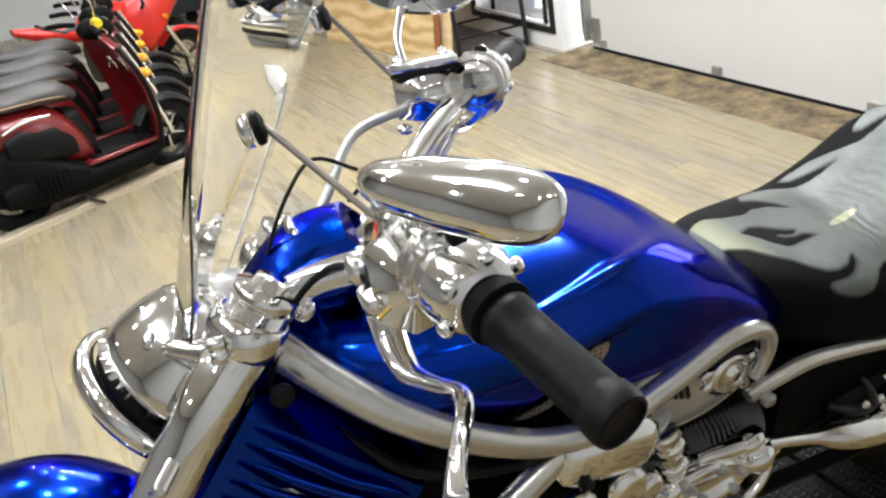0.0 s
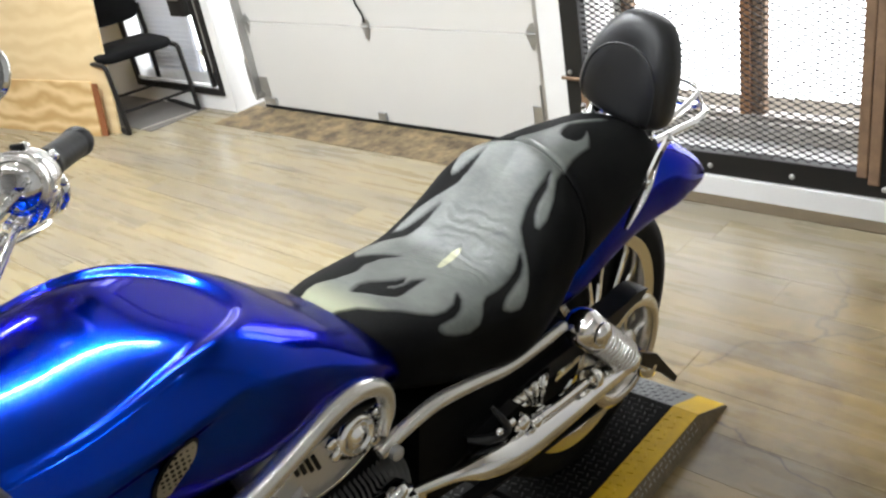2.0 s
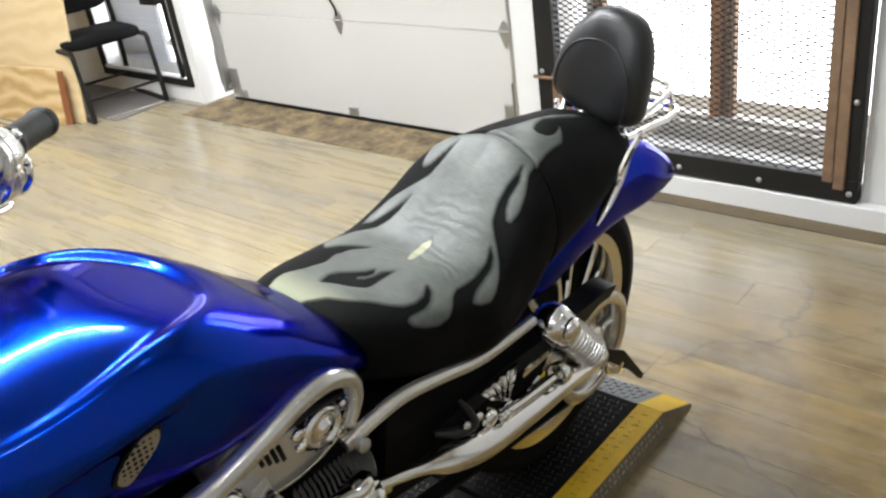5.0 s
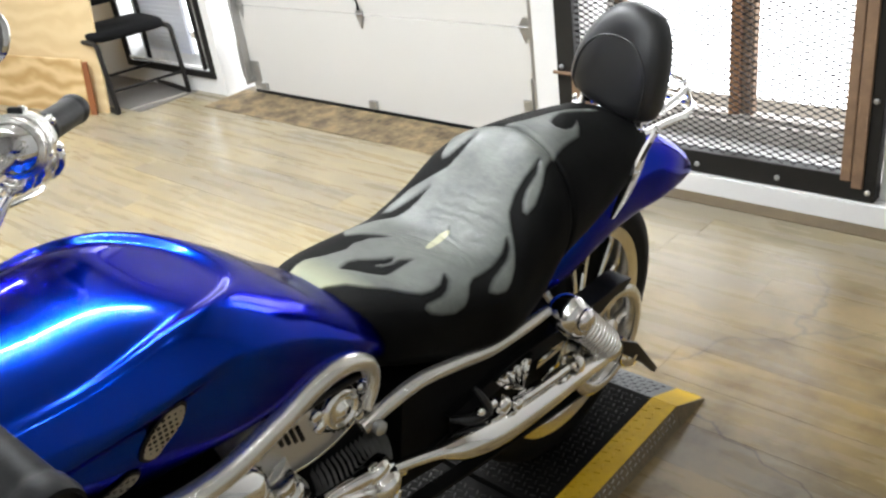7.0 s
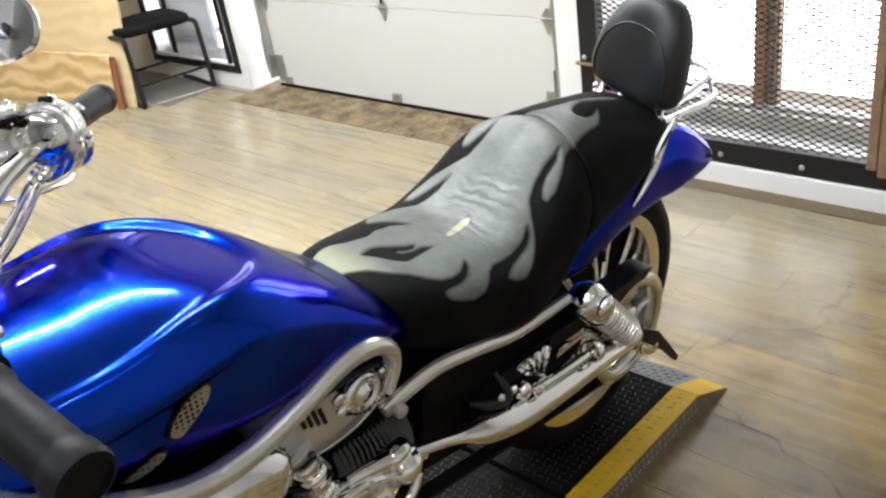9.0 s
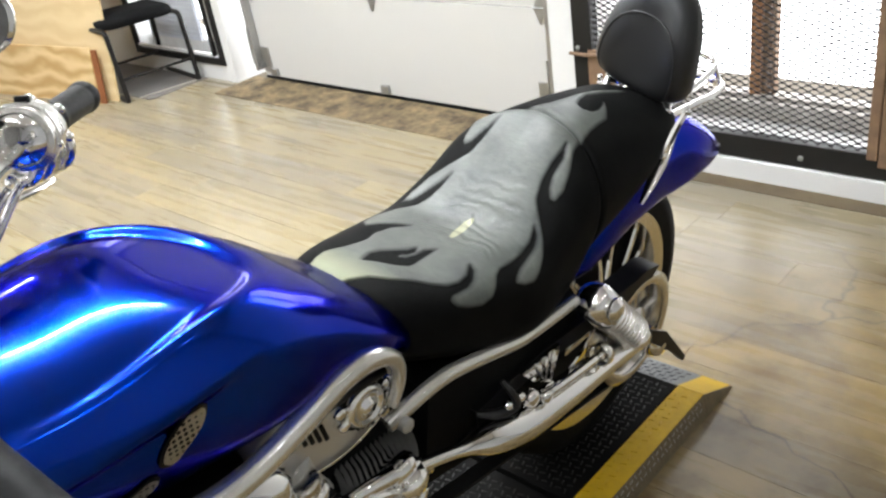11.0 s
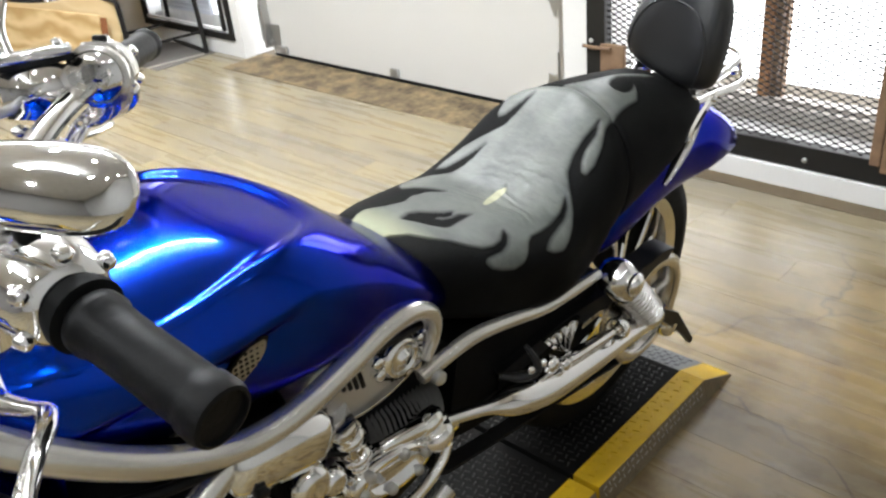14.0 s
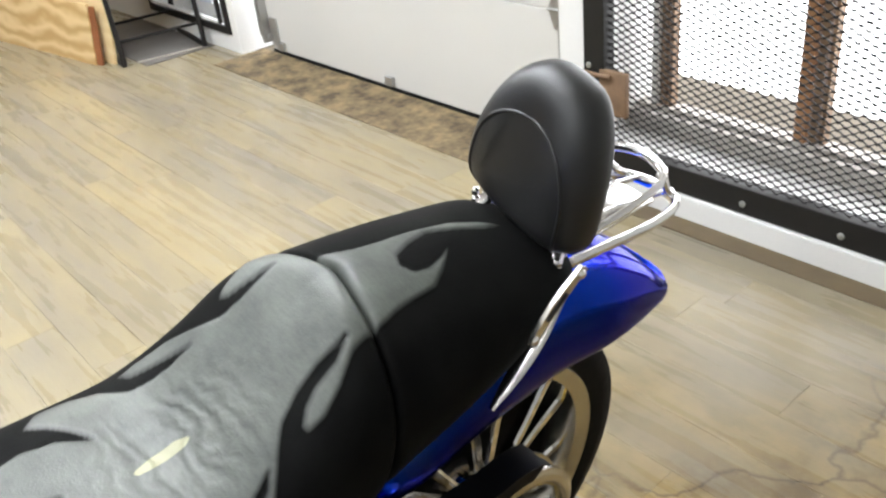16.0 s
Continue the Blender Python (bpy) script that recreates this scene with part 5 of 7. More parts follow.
def hinge(x, z, tall=0.13):
    h = part("hinge", loft([[Vector((x + a, DY - 0.002 - s, z + b)) for a, b in ((-0.004, -tall * 0.55), (0.004, -tall * 0.55), (0.028, -0.012), (0.028, 0.016), (0.006, tall * 0.35), (-0.006, tall * 0.35), (-0.028, 0.016), (-0.028, -0.012))] for s in (0, 0.004)]), STEEL, door, "galvanised door hinge", smooth=False)
    part("hinge_pin", turned([(0.001, -0.03), (0.006, -0.03), (0.006, 0.03), (0.001, 0.03)], Matrix.Translation((x, DY - 0.01, z)) @ Matrix.Rotation(radians(90), 4, "Y"), 10), STEEL, h)
    return h


for x in (-1.03, 0.0, 1.055):
    hinge(x, 0.535)
part("pull_rope", tube([(0.0, DY - 0.012, 0.56), (0.008, DY - 0.02, 0.60), (-0.03, DY - 0.018, 0.66), (-0.04, DY - 0.014, 0.74), (-0.035, DY - 0.012, 0.80)], 0.005, 8), RUBBER, door, "looped pull cord")
for x in (-0.95, 0.0, 0.93):
    part("bottom_bracket", box(x - 0.028, x + 0.028, DY - 0.022, DY - 0.001, 0.03, 0.075, 0.003), STEEL, door, smooth=False)
for x, s in ((-1.075, 1), (1.115, -1)):
    track = part("door_track", box(x - 0.012, x + 0.012, DY - 0.045, DY + 0.01, 0.06, 2.3, 0.003), STEEL, door, "galvanised vertical track", smooth=False)
    part("track_flange", box(x - 0.02, x - 0.014, DY - 0.05, DY + 0.03, 0.10, 0.32, 0.002), STEEL, track, smooth=False)
    part("corner_plate", box(x + s * 0.02, x + s * 0.10, DY - 0.006, DY - 0.001, 0.045, 0.2, 0.002), STEEL, door, smooth=False)
    part("roller", turned([(0.001, 0), (0.02, 0.001), (0.02, 0.012), (0.001, 0.014)], Matrix.Translation((x + s * 0.03, DY - 0.02, 0.09)) @ Matrix.Rotation(radians(90), 4, "Y"), 14), STEEL, door)
# worn threshold strip before the door
THRESH = material("worn_threshold_board", (0.25, 0.18, 0.095), 0.8, vary=0.1, scale=9, grain=34, second=(0.055, 0.038, 0.02), bump=0.005)


def blotchy(m, low, high):
    """Spread the broad patches of a surface into clear light and dark blotches."""
    nt = m.node_tree
    blend = nt.nodes["Mix"]
    spread = nt.nodes.new("ShaderNodeMapRange")
    spread.inputs["From Min"].default_value, spread.inputs["From Max"].default_value = low, high
    nt.links.new(blend.inputs["Factor"].links[0].from_socket, spread.inputs["Value"])
    nt.links.new(spread.outputs["Result"], blend.inputs["Factor"])


blotchy(THRESH, 0.44, 0.72)
tagged(part("threshold", box(-1.165, 1.5, 3.18, DY - 0.002, -0.003, 0.0035), THRESH, smooth=False), "worn brown threshold boards before the door", "threshold", kind="structure")

tagged(part("baseboard", box(1.36, 4.998, 3.314, WY - 0.001, 0.0, 0.080, 0.004), WALL, smooth=False), "white painted baseboard under the window", "baseboard", kind="structure")
tagged(part("floor_border", box(1.502, 5.0, 3.235, 3.314, -0.003, 0.003), material("worn_border_board", (0.14, 0.10, 0.052), 0.6, vary=0.15, scale=5, grain=24, second=(0.06, 0.042, 0.024), bump=0.003), smooth=False), "worn brown border board along the wall", "floor border", kind="structure")

# barred windows: steel frame, expanded mesh, deep reveal
TILE = material("glazed_sill_tile", (0.78, 0.77, 0.75), 0.3, vary=0.12, scale=20)
DUST = material("dusty_sill", (0.52, 0.49, 0.45), 0.8, vary=0.25, scale=18, grain=90, second=(0.26, 0.22, 0.19))
POST = material("brown_timber", (0.36, 0.17, 0.07), 0.6, vary=0.2, scale=10, grain=60)


def mesh_grid(x0, x1, z0, z1, y, cw, ch, r):
    """Expanded metal: rows of lozenges of thin flat strands."""
    verts, faces = [], []
    nx, nz = int((x1 - x0) / cw) + 1, int((z1 - z0) / ch) + 1
    for j in range(nz):
        for i in range(nx):
            cx, cz = x0 + (i + 0.5 * (j % 2)) * cw, z0 + j * ch * 0.5 * 2 * 0.5
            pts = [(cx - cw / 2, cz), (cx - cw * 0.10, cz + ch / 2), (cx + cw * 0.10, cz + ch / 2), (cx + cw / 2, cz)]
            for (ax, az), (bx, bz) in zip(pts, pts[1:]):
                if not (x0 < ax < x1 and x0 < bx < x1 and z0 < bz < z1):
                    continue
                dx, dz = bx - ax, bz - az
                q = (r if az != bz else 2.4 * r) / math.hypot(dx, dz)
                ox, oz = -dz * q, dx * q
                k = len(verts)
                for yy in (y, y + 0.004):
                    verts.extend(((ax + ox, yy, az + oz), (bx + ox, yy, bz + oz), (bx - ox, yy, bz - oz), (ax - ox, yy, az - oz)))
                faces.extend(((k, k + 1, k + 2, k + 3), (k + 7, k + 6, k + 5, k + 4), (k, k + 4, k + 5, k + 1), (k + 2, k + 6, k + 7, k + 3)))
    return verts, faces


def mesh_part(name, data, mat, parent, label=""):
    me = bpy.data.meshes.new(name)
    me.from_pydata(data[0], [], data[1])
    me.materials.append(mat)
    ob = new(name, me)
    ob.parent = parent
    if label:
        ob["label"] = label
    return ob


def barred_window(name, x0, x1, z0, z1, fw, cw, ch, r, label):
    win = thing(name, pose(0, 0, 0), label, "window", kind="structure")
    y0, y1 = WY - (0.045 if r else 0.014), WY + 0.01
    for n, b in (("frame_rail", (x0, x1, y0, y1, z0, z0 + fw)), ("frame_rail", (x0, x1, y0, y1, z1 - fw, z1)), ("frame_stile", (x0, x0 + fw, y0, y1, z0 + fw, z1 - fw)), ("frame_stile", (x1 - fw, x1, y0, y1, z0 + fw, z1 - fw))):
        part(n, box(*b, 0.003), BLACK_STEEL, win, smooth=False)
    if r:
        mesh_part("security_mesh", mesh_grid(x0 + fw * 0.6, x1 - fw * 0.6, z0 + fw * 0.6, z1 - fw * 0.6, y0 + 0.022, cw, ch, r), BLACK_STEEL, win, "expanded steel security mesh")
    return win


win = barred_window("window_1", 1.335, 2.595, 0.083, 2.25, 0.085, 0.044, 0.023, 0.0015, "tall window behind black steel security mesh")
for k in range(5):
    bx = 1.04 + 0.308 * k + 0.30
    if 1.36 < bx < 2.58:
        part("frame_bolt", turned([(0.001, 0), (0.010, 0.001), (0.010, 0.005), (0.005, 0.009), (0.001, 0.009)], Matrix.Translation((bx, WY - 0.045, 0.118)) @ Matrix.Rotation(radians(90), 4, "X"), 12), STEEL, win)
for z in (0.44, 0.78, 1.10):
    for bx in (1.36, 2.572):
        part("frame_bolt", turned([(0.001, 0), (0.010, 0.001), (0.010, 0.005), (0.005, 0.009), (0.001, 0.009)], Matrix.Translation((bx, WY - 0.045, z)) @ Matrix.Rotation(radians(90), 4, "X"), 12), STEEL, win)
RUST = material("rusted_channel", (0.24, 0.15, 0.085), 0.7, 0.2, vary=0.3, scale=16, second=(0.09, 0.055, 0.04))
part("latch_plate", box(1.405, 1.515, WY - 0.05, WY - 0.03, 0.285, 0.435, 0.003), RUST, win, "rusty steel latch plate")
part("latch_bolt", tube([(1.33, WY - 0.06, 0.42), (1.40, WY - 0.065, 0.42), (1.46, WY - 0.06, 0.42)], 0.008, 8), RUST, win)
part("hinge_channel", box(2.480, 2.515, WY - 0.05, WY + 0.03, 0.15, 2.2, 0.004), RUST, win, "rusty channel inside the frame", smooth=False)
part("hinge_channel", box(2.519, 2.556, WY - 0.056, WY - 0.04, 0.13, 2.2, 0.004), RUST, win, smooth=False)
# the reveal behind the mesh
part("window_sill", box(1.335, 2.6, WY + 0.012, 3.66, 0.09, 0.135, 0.004), TILE, win, "pale tiled inner sill", smooth=False)
part("sill_ledge", box(1.335, 2.6, 3.56, 3.68, 0.135, 0.205, 0.006), DUST, win, "dusty outer ledge", smooth=False)
for x0, x1, paint in ((1.405, 1.428, WALL), (1.945, 1.985, POST)):
    part("window_post", box(x0, x1, 3.60, 3.66, 0.205, 2.25, 0.004), paint, win, "brown timber window post" if paint is POST else "thin white window bar", smooth=False)
    part("window_mullion", box(x1 + 0.004, x1 + 0.03, 3.615, 3.655, 0.205, 2.25, 0.003), RUST, win, "dark window channel", smooth=False)
    part("window_mullion", box(x1 + 0.04, x1 + 0.052, 3.615, 3.655, 0.205, 2.25, 0.003), RUST, win, smooth=False)
part("window_rail", box(1.34, 2.6, 3.595, 3.665, 0.205, 0.222, 0.004), DUST, win, "dusty bottom rail", smooth=False)
# left window
lwin = barred_window("window_2", -2.30, -1.262, 0.10, 2.2, 0.042, 0.03, 0.022, 0, "window behind a black steel frame with pale blinds")
part("inner_bead", box(-2.22, -1.335, WY - 0.03, WY - 0.01, 0.16, 0.175, 0.002), WALL, lwin, smooth=False)
part("inner_bar", box(-1.345, -1.32, WY - 0.03, WY - 0.01, 0.16, 2.1, 0.002), BLACK_STEEL, lwin, smooth=False)
BLIND = material("pale_blind", (0.70, 0.73, 0.80), 0.5, vary=0.04)
for k in range(34):
    part("blind_slat", box(-2.22, -1.62, 3.46, 3.485, 0.20 + 0.03 * k, 0.2275 + 0.03 * k, 0.0, Matrix()), BLIND, lwin, smooth=False)
part("stone_jamb", box(-1.60, -1.53, 3.5, 3.6, 0.1, 2.1, 0.01), material("rough_stone", (0.45, 0.43, 0.40), 0.8, vary=0.25, scale=30, bump=0.006), lwin, "rough stone jamb")
part("outer_sill", box(-2.3, -1.26, 3.5, 3.74, 0.10, 0.20, 0.01), TILE, lwin, smooth=False)
part("lock_box", box(-1.54, -1.37, WY - 0.05, WY + 0.02, 0.60, 0.82, 0.006), BLACK_STEEL, lwin, "black lock box")
part("lock_strip", box(-1.50, -1.40, WY - 0.06, WY - 0.051, 0.70, 0.725, 0.002), STEEL, lwin)

# ramp: two tread plate sections with yellow borders and a tapered tail
PLATE = material("black_tread_plate", (0.005, 0.005, 0.005), 0.5, 0.0, vary=0.35, scale=7, second=(0.010, 0.009, 0.008), spec=0.02)
TREAD = material("worn_tread_bars", (0.04, 0.039, 0.037), 0.35, 0.5, vary=0.3, scale=7, second=(0.02, 0.019, 0.018))
SKIRT = material("bare_tread_edge", (0.22, 0.175, 0.115), 0.5, 0.3, vary=0.3, scale=40, grain=120, bump=0.003)
GREY_PLATE = material("worn_grey_tread_plate", (0.10, 0.105, 0.11), 0.4, 0.4, vary=0.3, scale=8)
ramp = thing("ramp", pose(0, 0, 0), "black tread plate ramp with worn yellow painted edges", "ramp")
RZ, RX0, RX1 = 0.062, 1.86, 2.553


def bars(x0, x1, y0, y1, z, pitch, slope=0.0):
    """Raised tread bars, alternately turned, in one mesh."""
    verts, faces = [], []
    ny, nx = int((y1 - y0) / pitch), int((x1 - x0) / pitch)
    for j in range(ny):
        for i in range(nx):
            cx, cy = x0 + (i + 0.5) * pitch, y0 + (j + 0.5) * pitch
            dx, dy = (pitch * 0.36, pitch * 0.12) if (i + j) % 2 else (-pitch * 0.12, pitch * 0.36)
            ox, oy = -dy * 0.25, dx * 0.25
            k = len(verts)
            zz = z - slope * (cy - y0)
            for s, h in ((1.0, 0.0), (0.6, 0.0018)):
                verts.extend((cx + a * s, cy + b * s, zz + h) for a, b in ((dx + ox, dy + oy), (-dx + ox, -dy + oy), (-dx - ox, -dy - oy), (dx - ox, dy - oy)))
            faces.extend(((k + 4, k + 5, k + 6, k + 7), (k, k + 1, k + 5, k + 4), (k + 1, k + 2, k + 6, k + 5), (k + 2, k + 3, k + 7, k + 6), (k + 3, k, k + 4, k + 7)))
    return verts, faces


def skirt_bars(x, s, y0, y1):
    """Raised bars down the sloping side of the ramp."""
    verts, faces = bars(0.004, RZ - 0.006, y0, y1, 0.0, 0.0185)
    return [(x + s * (0.009 * d / RZ + h * 0.9), y, RZ - d) for d, y, h in verts], faces


for y0, y1 in ((-0.75, 1.574), (1.588, 2.055)):
    deck = part("deck", box(RX0 + 0.07, RX1 - 0.07, y0, y1, 0.0, RZ, 0.002), PLATE, ramp, "black tread plate deck", smooth=False)
    tread = mesh_part("tread", bars(RX0 + 0.07, RX1 - 0.07, y0 + 0.01, y1 - 0.01, RZ, 0.0185), TREAD, deck)
    tread["kind"] = "stuff"
    for xa, xb, xo in ((RX1 - 0.069, RX1, RX1 + 0.009), (RX0 + 0.069, RX0, RX0 - 0.009)):
        strip = part("yellow_border", box(min(xa, xb), max(xa, xb), y0, y1, 0.0, RZ + 0.001, 0.002), YELLOW, ramp, "worn yellow painted border", smooth=False)
        t = mesh_part("tread", bars(min(xa, xb), max(xa, xb), y0 + 0.01, y1 - 0.01, RZ + 0.001, 0.023), YELLOW, strip)
        t["kind"] = "stuff"
        part("side_skirt", loft([[(xb, y, RZ), (xo, y, 0.004), (xo, y, 0.0), (xb, y, 0.0)] for y in (y0, y1)]), SKIRT, ramp, "bare tread plate skirt", smooth=False)
        t = mesh_part("tread", skirt_bars(xb, 1 if xo > xb else -1, y0 + 0.01, y1 - 0.01), STEEL, ramp)
        t["kind"] = "stuff"
part("tail_ramp", loft([[(x, 2.056, RZ - 0.001), (x, 2.185, 0.006), (x, 2.185, 0.0), (x, 2.056, 0.0)] for x in (RX0 + 0.07, RX1 - 0.07)]), GREY_PLATE, ramp, "grey tread plate tail", smooth=False)
t = mesh_part("tread", bars(RX0 + 0.07, RX1 - 0.07, 2.06, 2.18, RZ - 0.002, 0.0185, (RZ - 0.007) / 0.129), GREY_PLATE, ramp)
t["kind"] = "stuff"
for xb, xo, s in ((RX1, RX1 + 0.009, 1), (RX0, RX0 - 0.009, -1)):
    part("yellow_border", loft([[(xb - 0.069 * s, 2.056, RZ), (xb, 2.056, RZ), (xb, 2.056, 0.0), (xb - 0.069 * s, 2.056, 0.0)], [(xb - 0.069 * s, 2.185, 0.007), (xb + 0.006 * s, 2.185, 0.007), (xb + 0.006 * s, 2.185, 0.0), (xb - 0.069 * s, 2.185, 0.0)]]), YELLOW, ramp, smooth=False)
    part("side_skirt", loft([[(xb, 2.056, RZ), (xo, 2.056, 0.004), (xo, 2.056, 0.0), (xb, 2.056, 0.0)], [(xb + 0.006 * s, 2.185, 0.007), (xb + 0.010 * s, 2.185, 0.004), (xb + 0.010 * s, 2.185, 0.0), (xb + 0.006 * s, 2.185, 0.0)]]), SKIRT, ramp, smooth=False)

# plywood sheets leaning together
def plywood(name, pale, dark):
    """Rotary-cut veneer: wandering bands and a few dark knots."""
    m = material(name, pale, 0.6, vary=0.05)
    nt = m.node_tree
    b, tc = nt.nodes["Principled BSDF"], nt.nodes.new("ShaderNodeTexCoord")
    mp, wv, mx = nt.nodes.new("ShaderNodeMapping"), nt.nodes.new("ShaderNodeTexWave"), nt.nodes.new("ShaderNodeMix")
    mp.inputs["Scale"].default_value = (1.0, 1.0, 2.0)
    wv.bands_direction = "Z"
    wv.inputs["Scale"].default_value, wv.inputs["Distortion"].default_value, wv.inputs["Detail"].default_value, wv.inputs["Detail Scale"].default_value = 1.5, 12, 3.0, 1.1
    mx.data_type = "RGBA"
    mx.inputs["A"].default_value, mx.inputs["B"].default_value = (*dark, 1), (*pale, 1)
    nt.links.new(tc.outputs["Object"], mp.inputs["Vector"])
    nt.links.new(mp.outputs["Vector"], wv.inputs["Vector"])
    nt.links.new(wv.outputs["Fac"], mx.inputs["Factor"])
    nt.links.new(mx.outputs["Result"], b.inputs["Base Color"])
    return m


PLY = plywood("plywood_face", (0.72, 0.56, 0.32), (0.655, 0.485, 0.255))
PLYD = plywood("plywood_knotty_face", (0.72, 0.54, 0.28), (0.50, 0.31, 0.12))
RED_EDGE = material("red_brown_offcut", (0.26, 0.09, 0.03), 0.6, vary=0.2)


def sheet(name, a, b, h, back, mat, label, thick=0.016):
    """A board standing on the floor from a to b, leaning back."""
    a, b = Vector((*a, 0)), Vector((*b, 0))
    d = (b - a).normalized()
    n = Vector((-d.y, d.x, 0))
    up = Vector((0, 0, h)) + n * back
    q = n * thick
    bm = loft([[p, p + q, p + q + up, p + up] for p in (a, b)])
    bmesh.ops.bevel(bm, geom=list(bm.edges), offset=0.0015, segments=1, affect="EDGES")
    return tagged(part(name, bm, mat, smooth=False), label, "plywood")


sheet("plywood_sheet", (-3.30, 2.60), (-1.70, 2.838), 1.55, 0.22, PLY, "large pale plywood sheet leaning on the stack")
sheet("plywood_sheet", (-3.19, 2.545), (-1.80, 2.765), 0.335, 0.045, PLYD, "low knotty plywood offcut standing before the sheet")
sheet("board_offcut", (-1.80, 2.772), (-1.755, 2.787), 0.32, 0.045, RED_EDGE, "narrow red-brown board offcut between plywood sheets", 0.012)

# wooden cart on castors
CART = material("cart_timber", (0.34, 0.20, 0.09), 0.6, vary=0.2, scale=5, grain=40, second=(0.20, 0.11, 0.05))
cart = thing("cart", pose(-4.33, 2.72, 0, 0, 0, 20), "brown timber cart on black castors", "cart")
for k in range(4):
    part("cart_board", box(-0.42, 0.42, -0.35, -0.325, 0.16 + 0.16 * k, 0.312 + 0.16 * k, 0.004), CART, cart, smooth=False)
    part("cart_board", box(0.395, 0.42, -0.324, 0.35, 0.16 + 0.16 * k, 0.312 + 0.16 * k, 0.004), CART, cart, smooth=False)
    part("cart_board", box(-0.42, -0.395, -0.324, 0.35, 0.16 + 0.16 * k, 0.312 + 0.16 * k, 0.004), CART, cart, smooth=False)
for x in (-0.40, 0.0, 0.40):
    part("cart_batten", box(x - 0.035, x + 0.035, -0.372, -0.351, 0.14, 0.82, 0.003), CART, cart, smooth=False)
part("cart_base", box(-0.43, 0.43, -0.36, 0.36, 0.10, 0.158, 0.004), BLACK_STEEL, cart, smooth=False)
for x in (-0.36, 0.36):
    for y in (-0.28, 0.28):
        part("castor", turned([(0.001, -0.015), (0.042, -0.014), (0.045, 0), (0.042, 0.014), (0.001, 0.015)], Matrix.Translation((x, y, 0.045)) @ Matrix.Rotation(radians(90), 4, "Y"), 18), RUBBER, cart, "black castor")

# chair with a sled base, by the window
FABRIC = material("black_chair_fabric", (0.007, 0.007, 0.0075), 0.85, vary=0.3, grain=300, bump=0.001, spec=0.1)


def chair(m, label):
    ch = thing("chair", m, label, "chair", "chairs by the window")
    part("seat", loft([[Vector((x * g, y0 * g2 - 0.0, z)) for x, y0, g, g2 in [(0.23 * math.copysign(abs(math.cos(a)) ** 0.35, math.cos(a)), 0.22 * math.copysign(abs(math.sin(a)) ** 0.35, math.sin(a)), k, k) for a in np.linspace(0, 2 * math.pi, 40, endpoint=False)]] for z, k in ((0.425, 0.94), (0.435, 0.99), (0.455, 1.0), (0.47, 0.98), (0.482, 0.90))]), FABRIC, ch)
    part("backrest", loft([[Vector((0.22 * math.copysign(abs(math.cos(a)) ** 0.4, math.cos(a)) * k, 0.225 + s + 0.05 * (z0 * k) / 0.2, 0.73 + z0 * k)) for a, z0 in [(a, 0.15 * math.copysign(abs(math.sin(a)) ** 0.4, math.sin(a))) for a in np.linspace(0, 2 * math.pi, 36, endpoint=False)]] for s, k in ((-0.022, 0.9), (-0.015, 0.98), (0.0, 1.0), (0.015, 0.97), (0.02, 0.9))]), FABRIC, ch)
    for x in (-0.235, 0.235):
        part("side_frame", tube([(x, 0.25, 0.66), (x, 0.235, 0.50), (x, 0.22, 0.42), (x, -0.15, 0.425), (x, -0.215, 0.41), (x, -0.225, 0.36), (x, -0.25, 0.05), (x, -0.24, 0.015), (x, -0.20, 0.012), (x, 0.22, 0.012), (x, 0.26, 0.02), (x, 0.265, 0.06), (x, 0.235, 0.40)], 0.0155, 8, 4), BLACK_STEEL, ch, "black tubular side frame")
    for y, z in ((-0.20, 0.13), (0.23, 0.13), (0.05, 0.41)):
        part("cross_bar", tube([(-0.235, y, z), (0.235, y, z)], 0.009, 8, 0), BLACK_STEEL, ch)
    part("back_bar", tube([(-0.235, 0.25, 0.62), (0.235, 0.25, 0.62)], 0.009, 8, 0), BLACK_STEEL, ch)
    return ch


chair(pose(-1.815, 3.12, 0.0, 0, 0, 82), "black upholstered chair with a tubular steel frame")
# thin sheet that makes the floor under the chair darker and greyer
tagged(part("floor_mat", box(-2.6, -1.5, 2.94, 3.36, 0.0, 0.004), material("grey_floor_patch", (0.15, 0.135, 0.125), 0.7, vary=0.15, scale=8), smooth=False), "grey patch of floor under the chair", "floor mat", kind="structure")

strip = part("edging_strip", box(-0.009, 0.009, 0.0, 0.37, 0.004, 0.009, 0.001, pose(-1.604, 2.93, 0.0, 0, 0, -11.5)), material("pale_strip", (0.5, 0.46, 0.4), 0.5, vary=0.1), smooth=False)
tagged(strip, "pale metal edging strip lying on the floor", "strip")

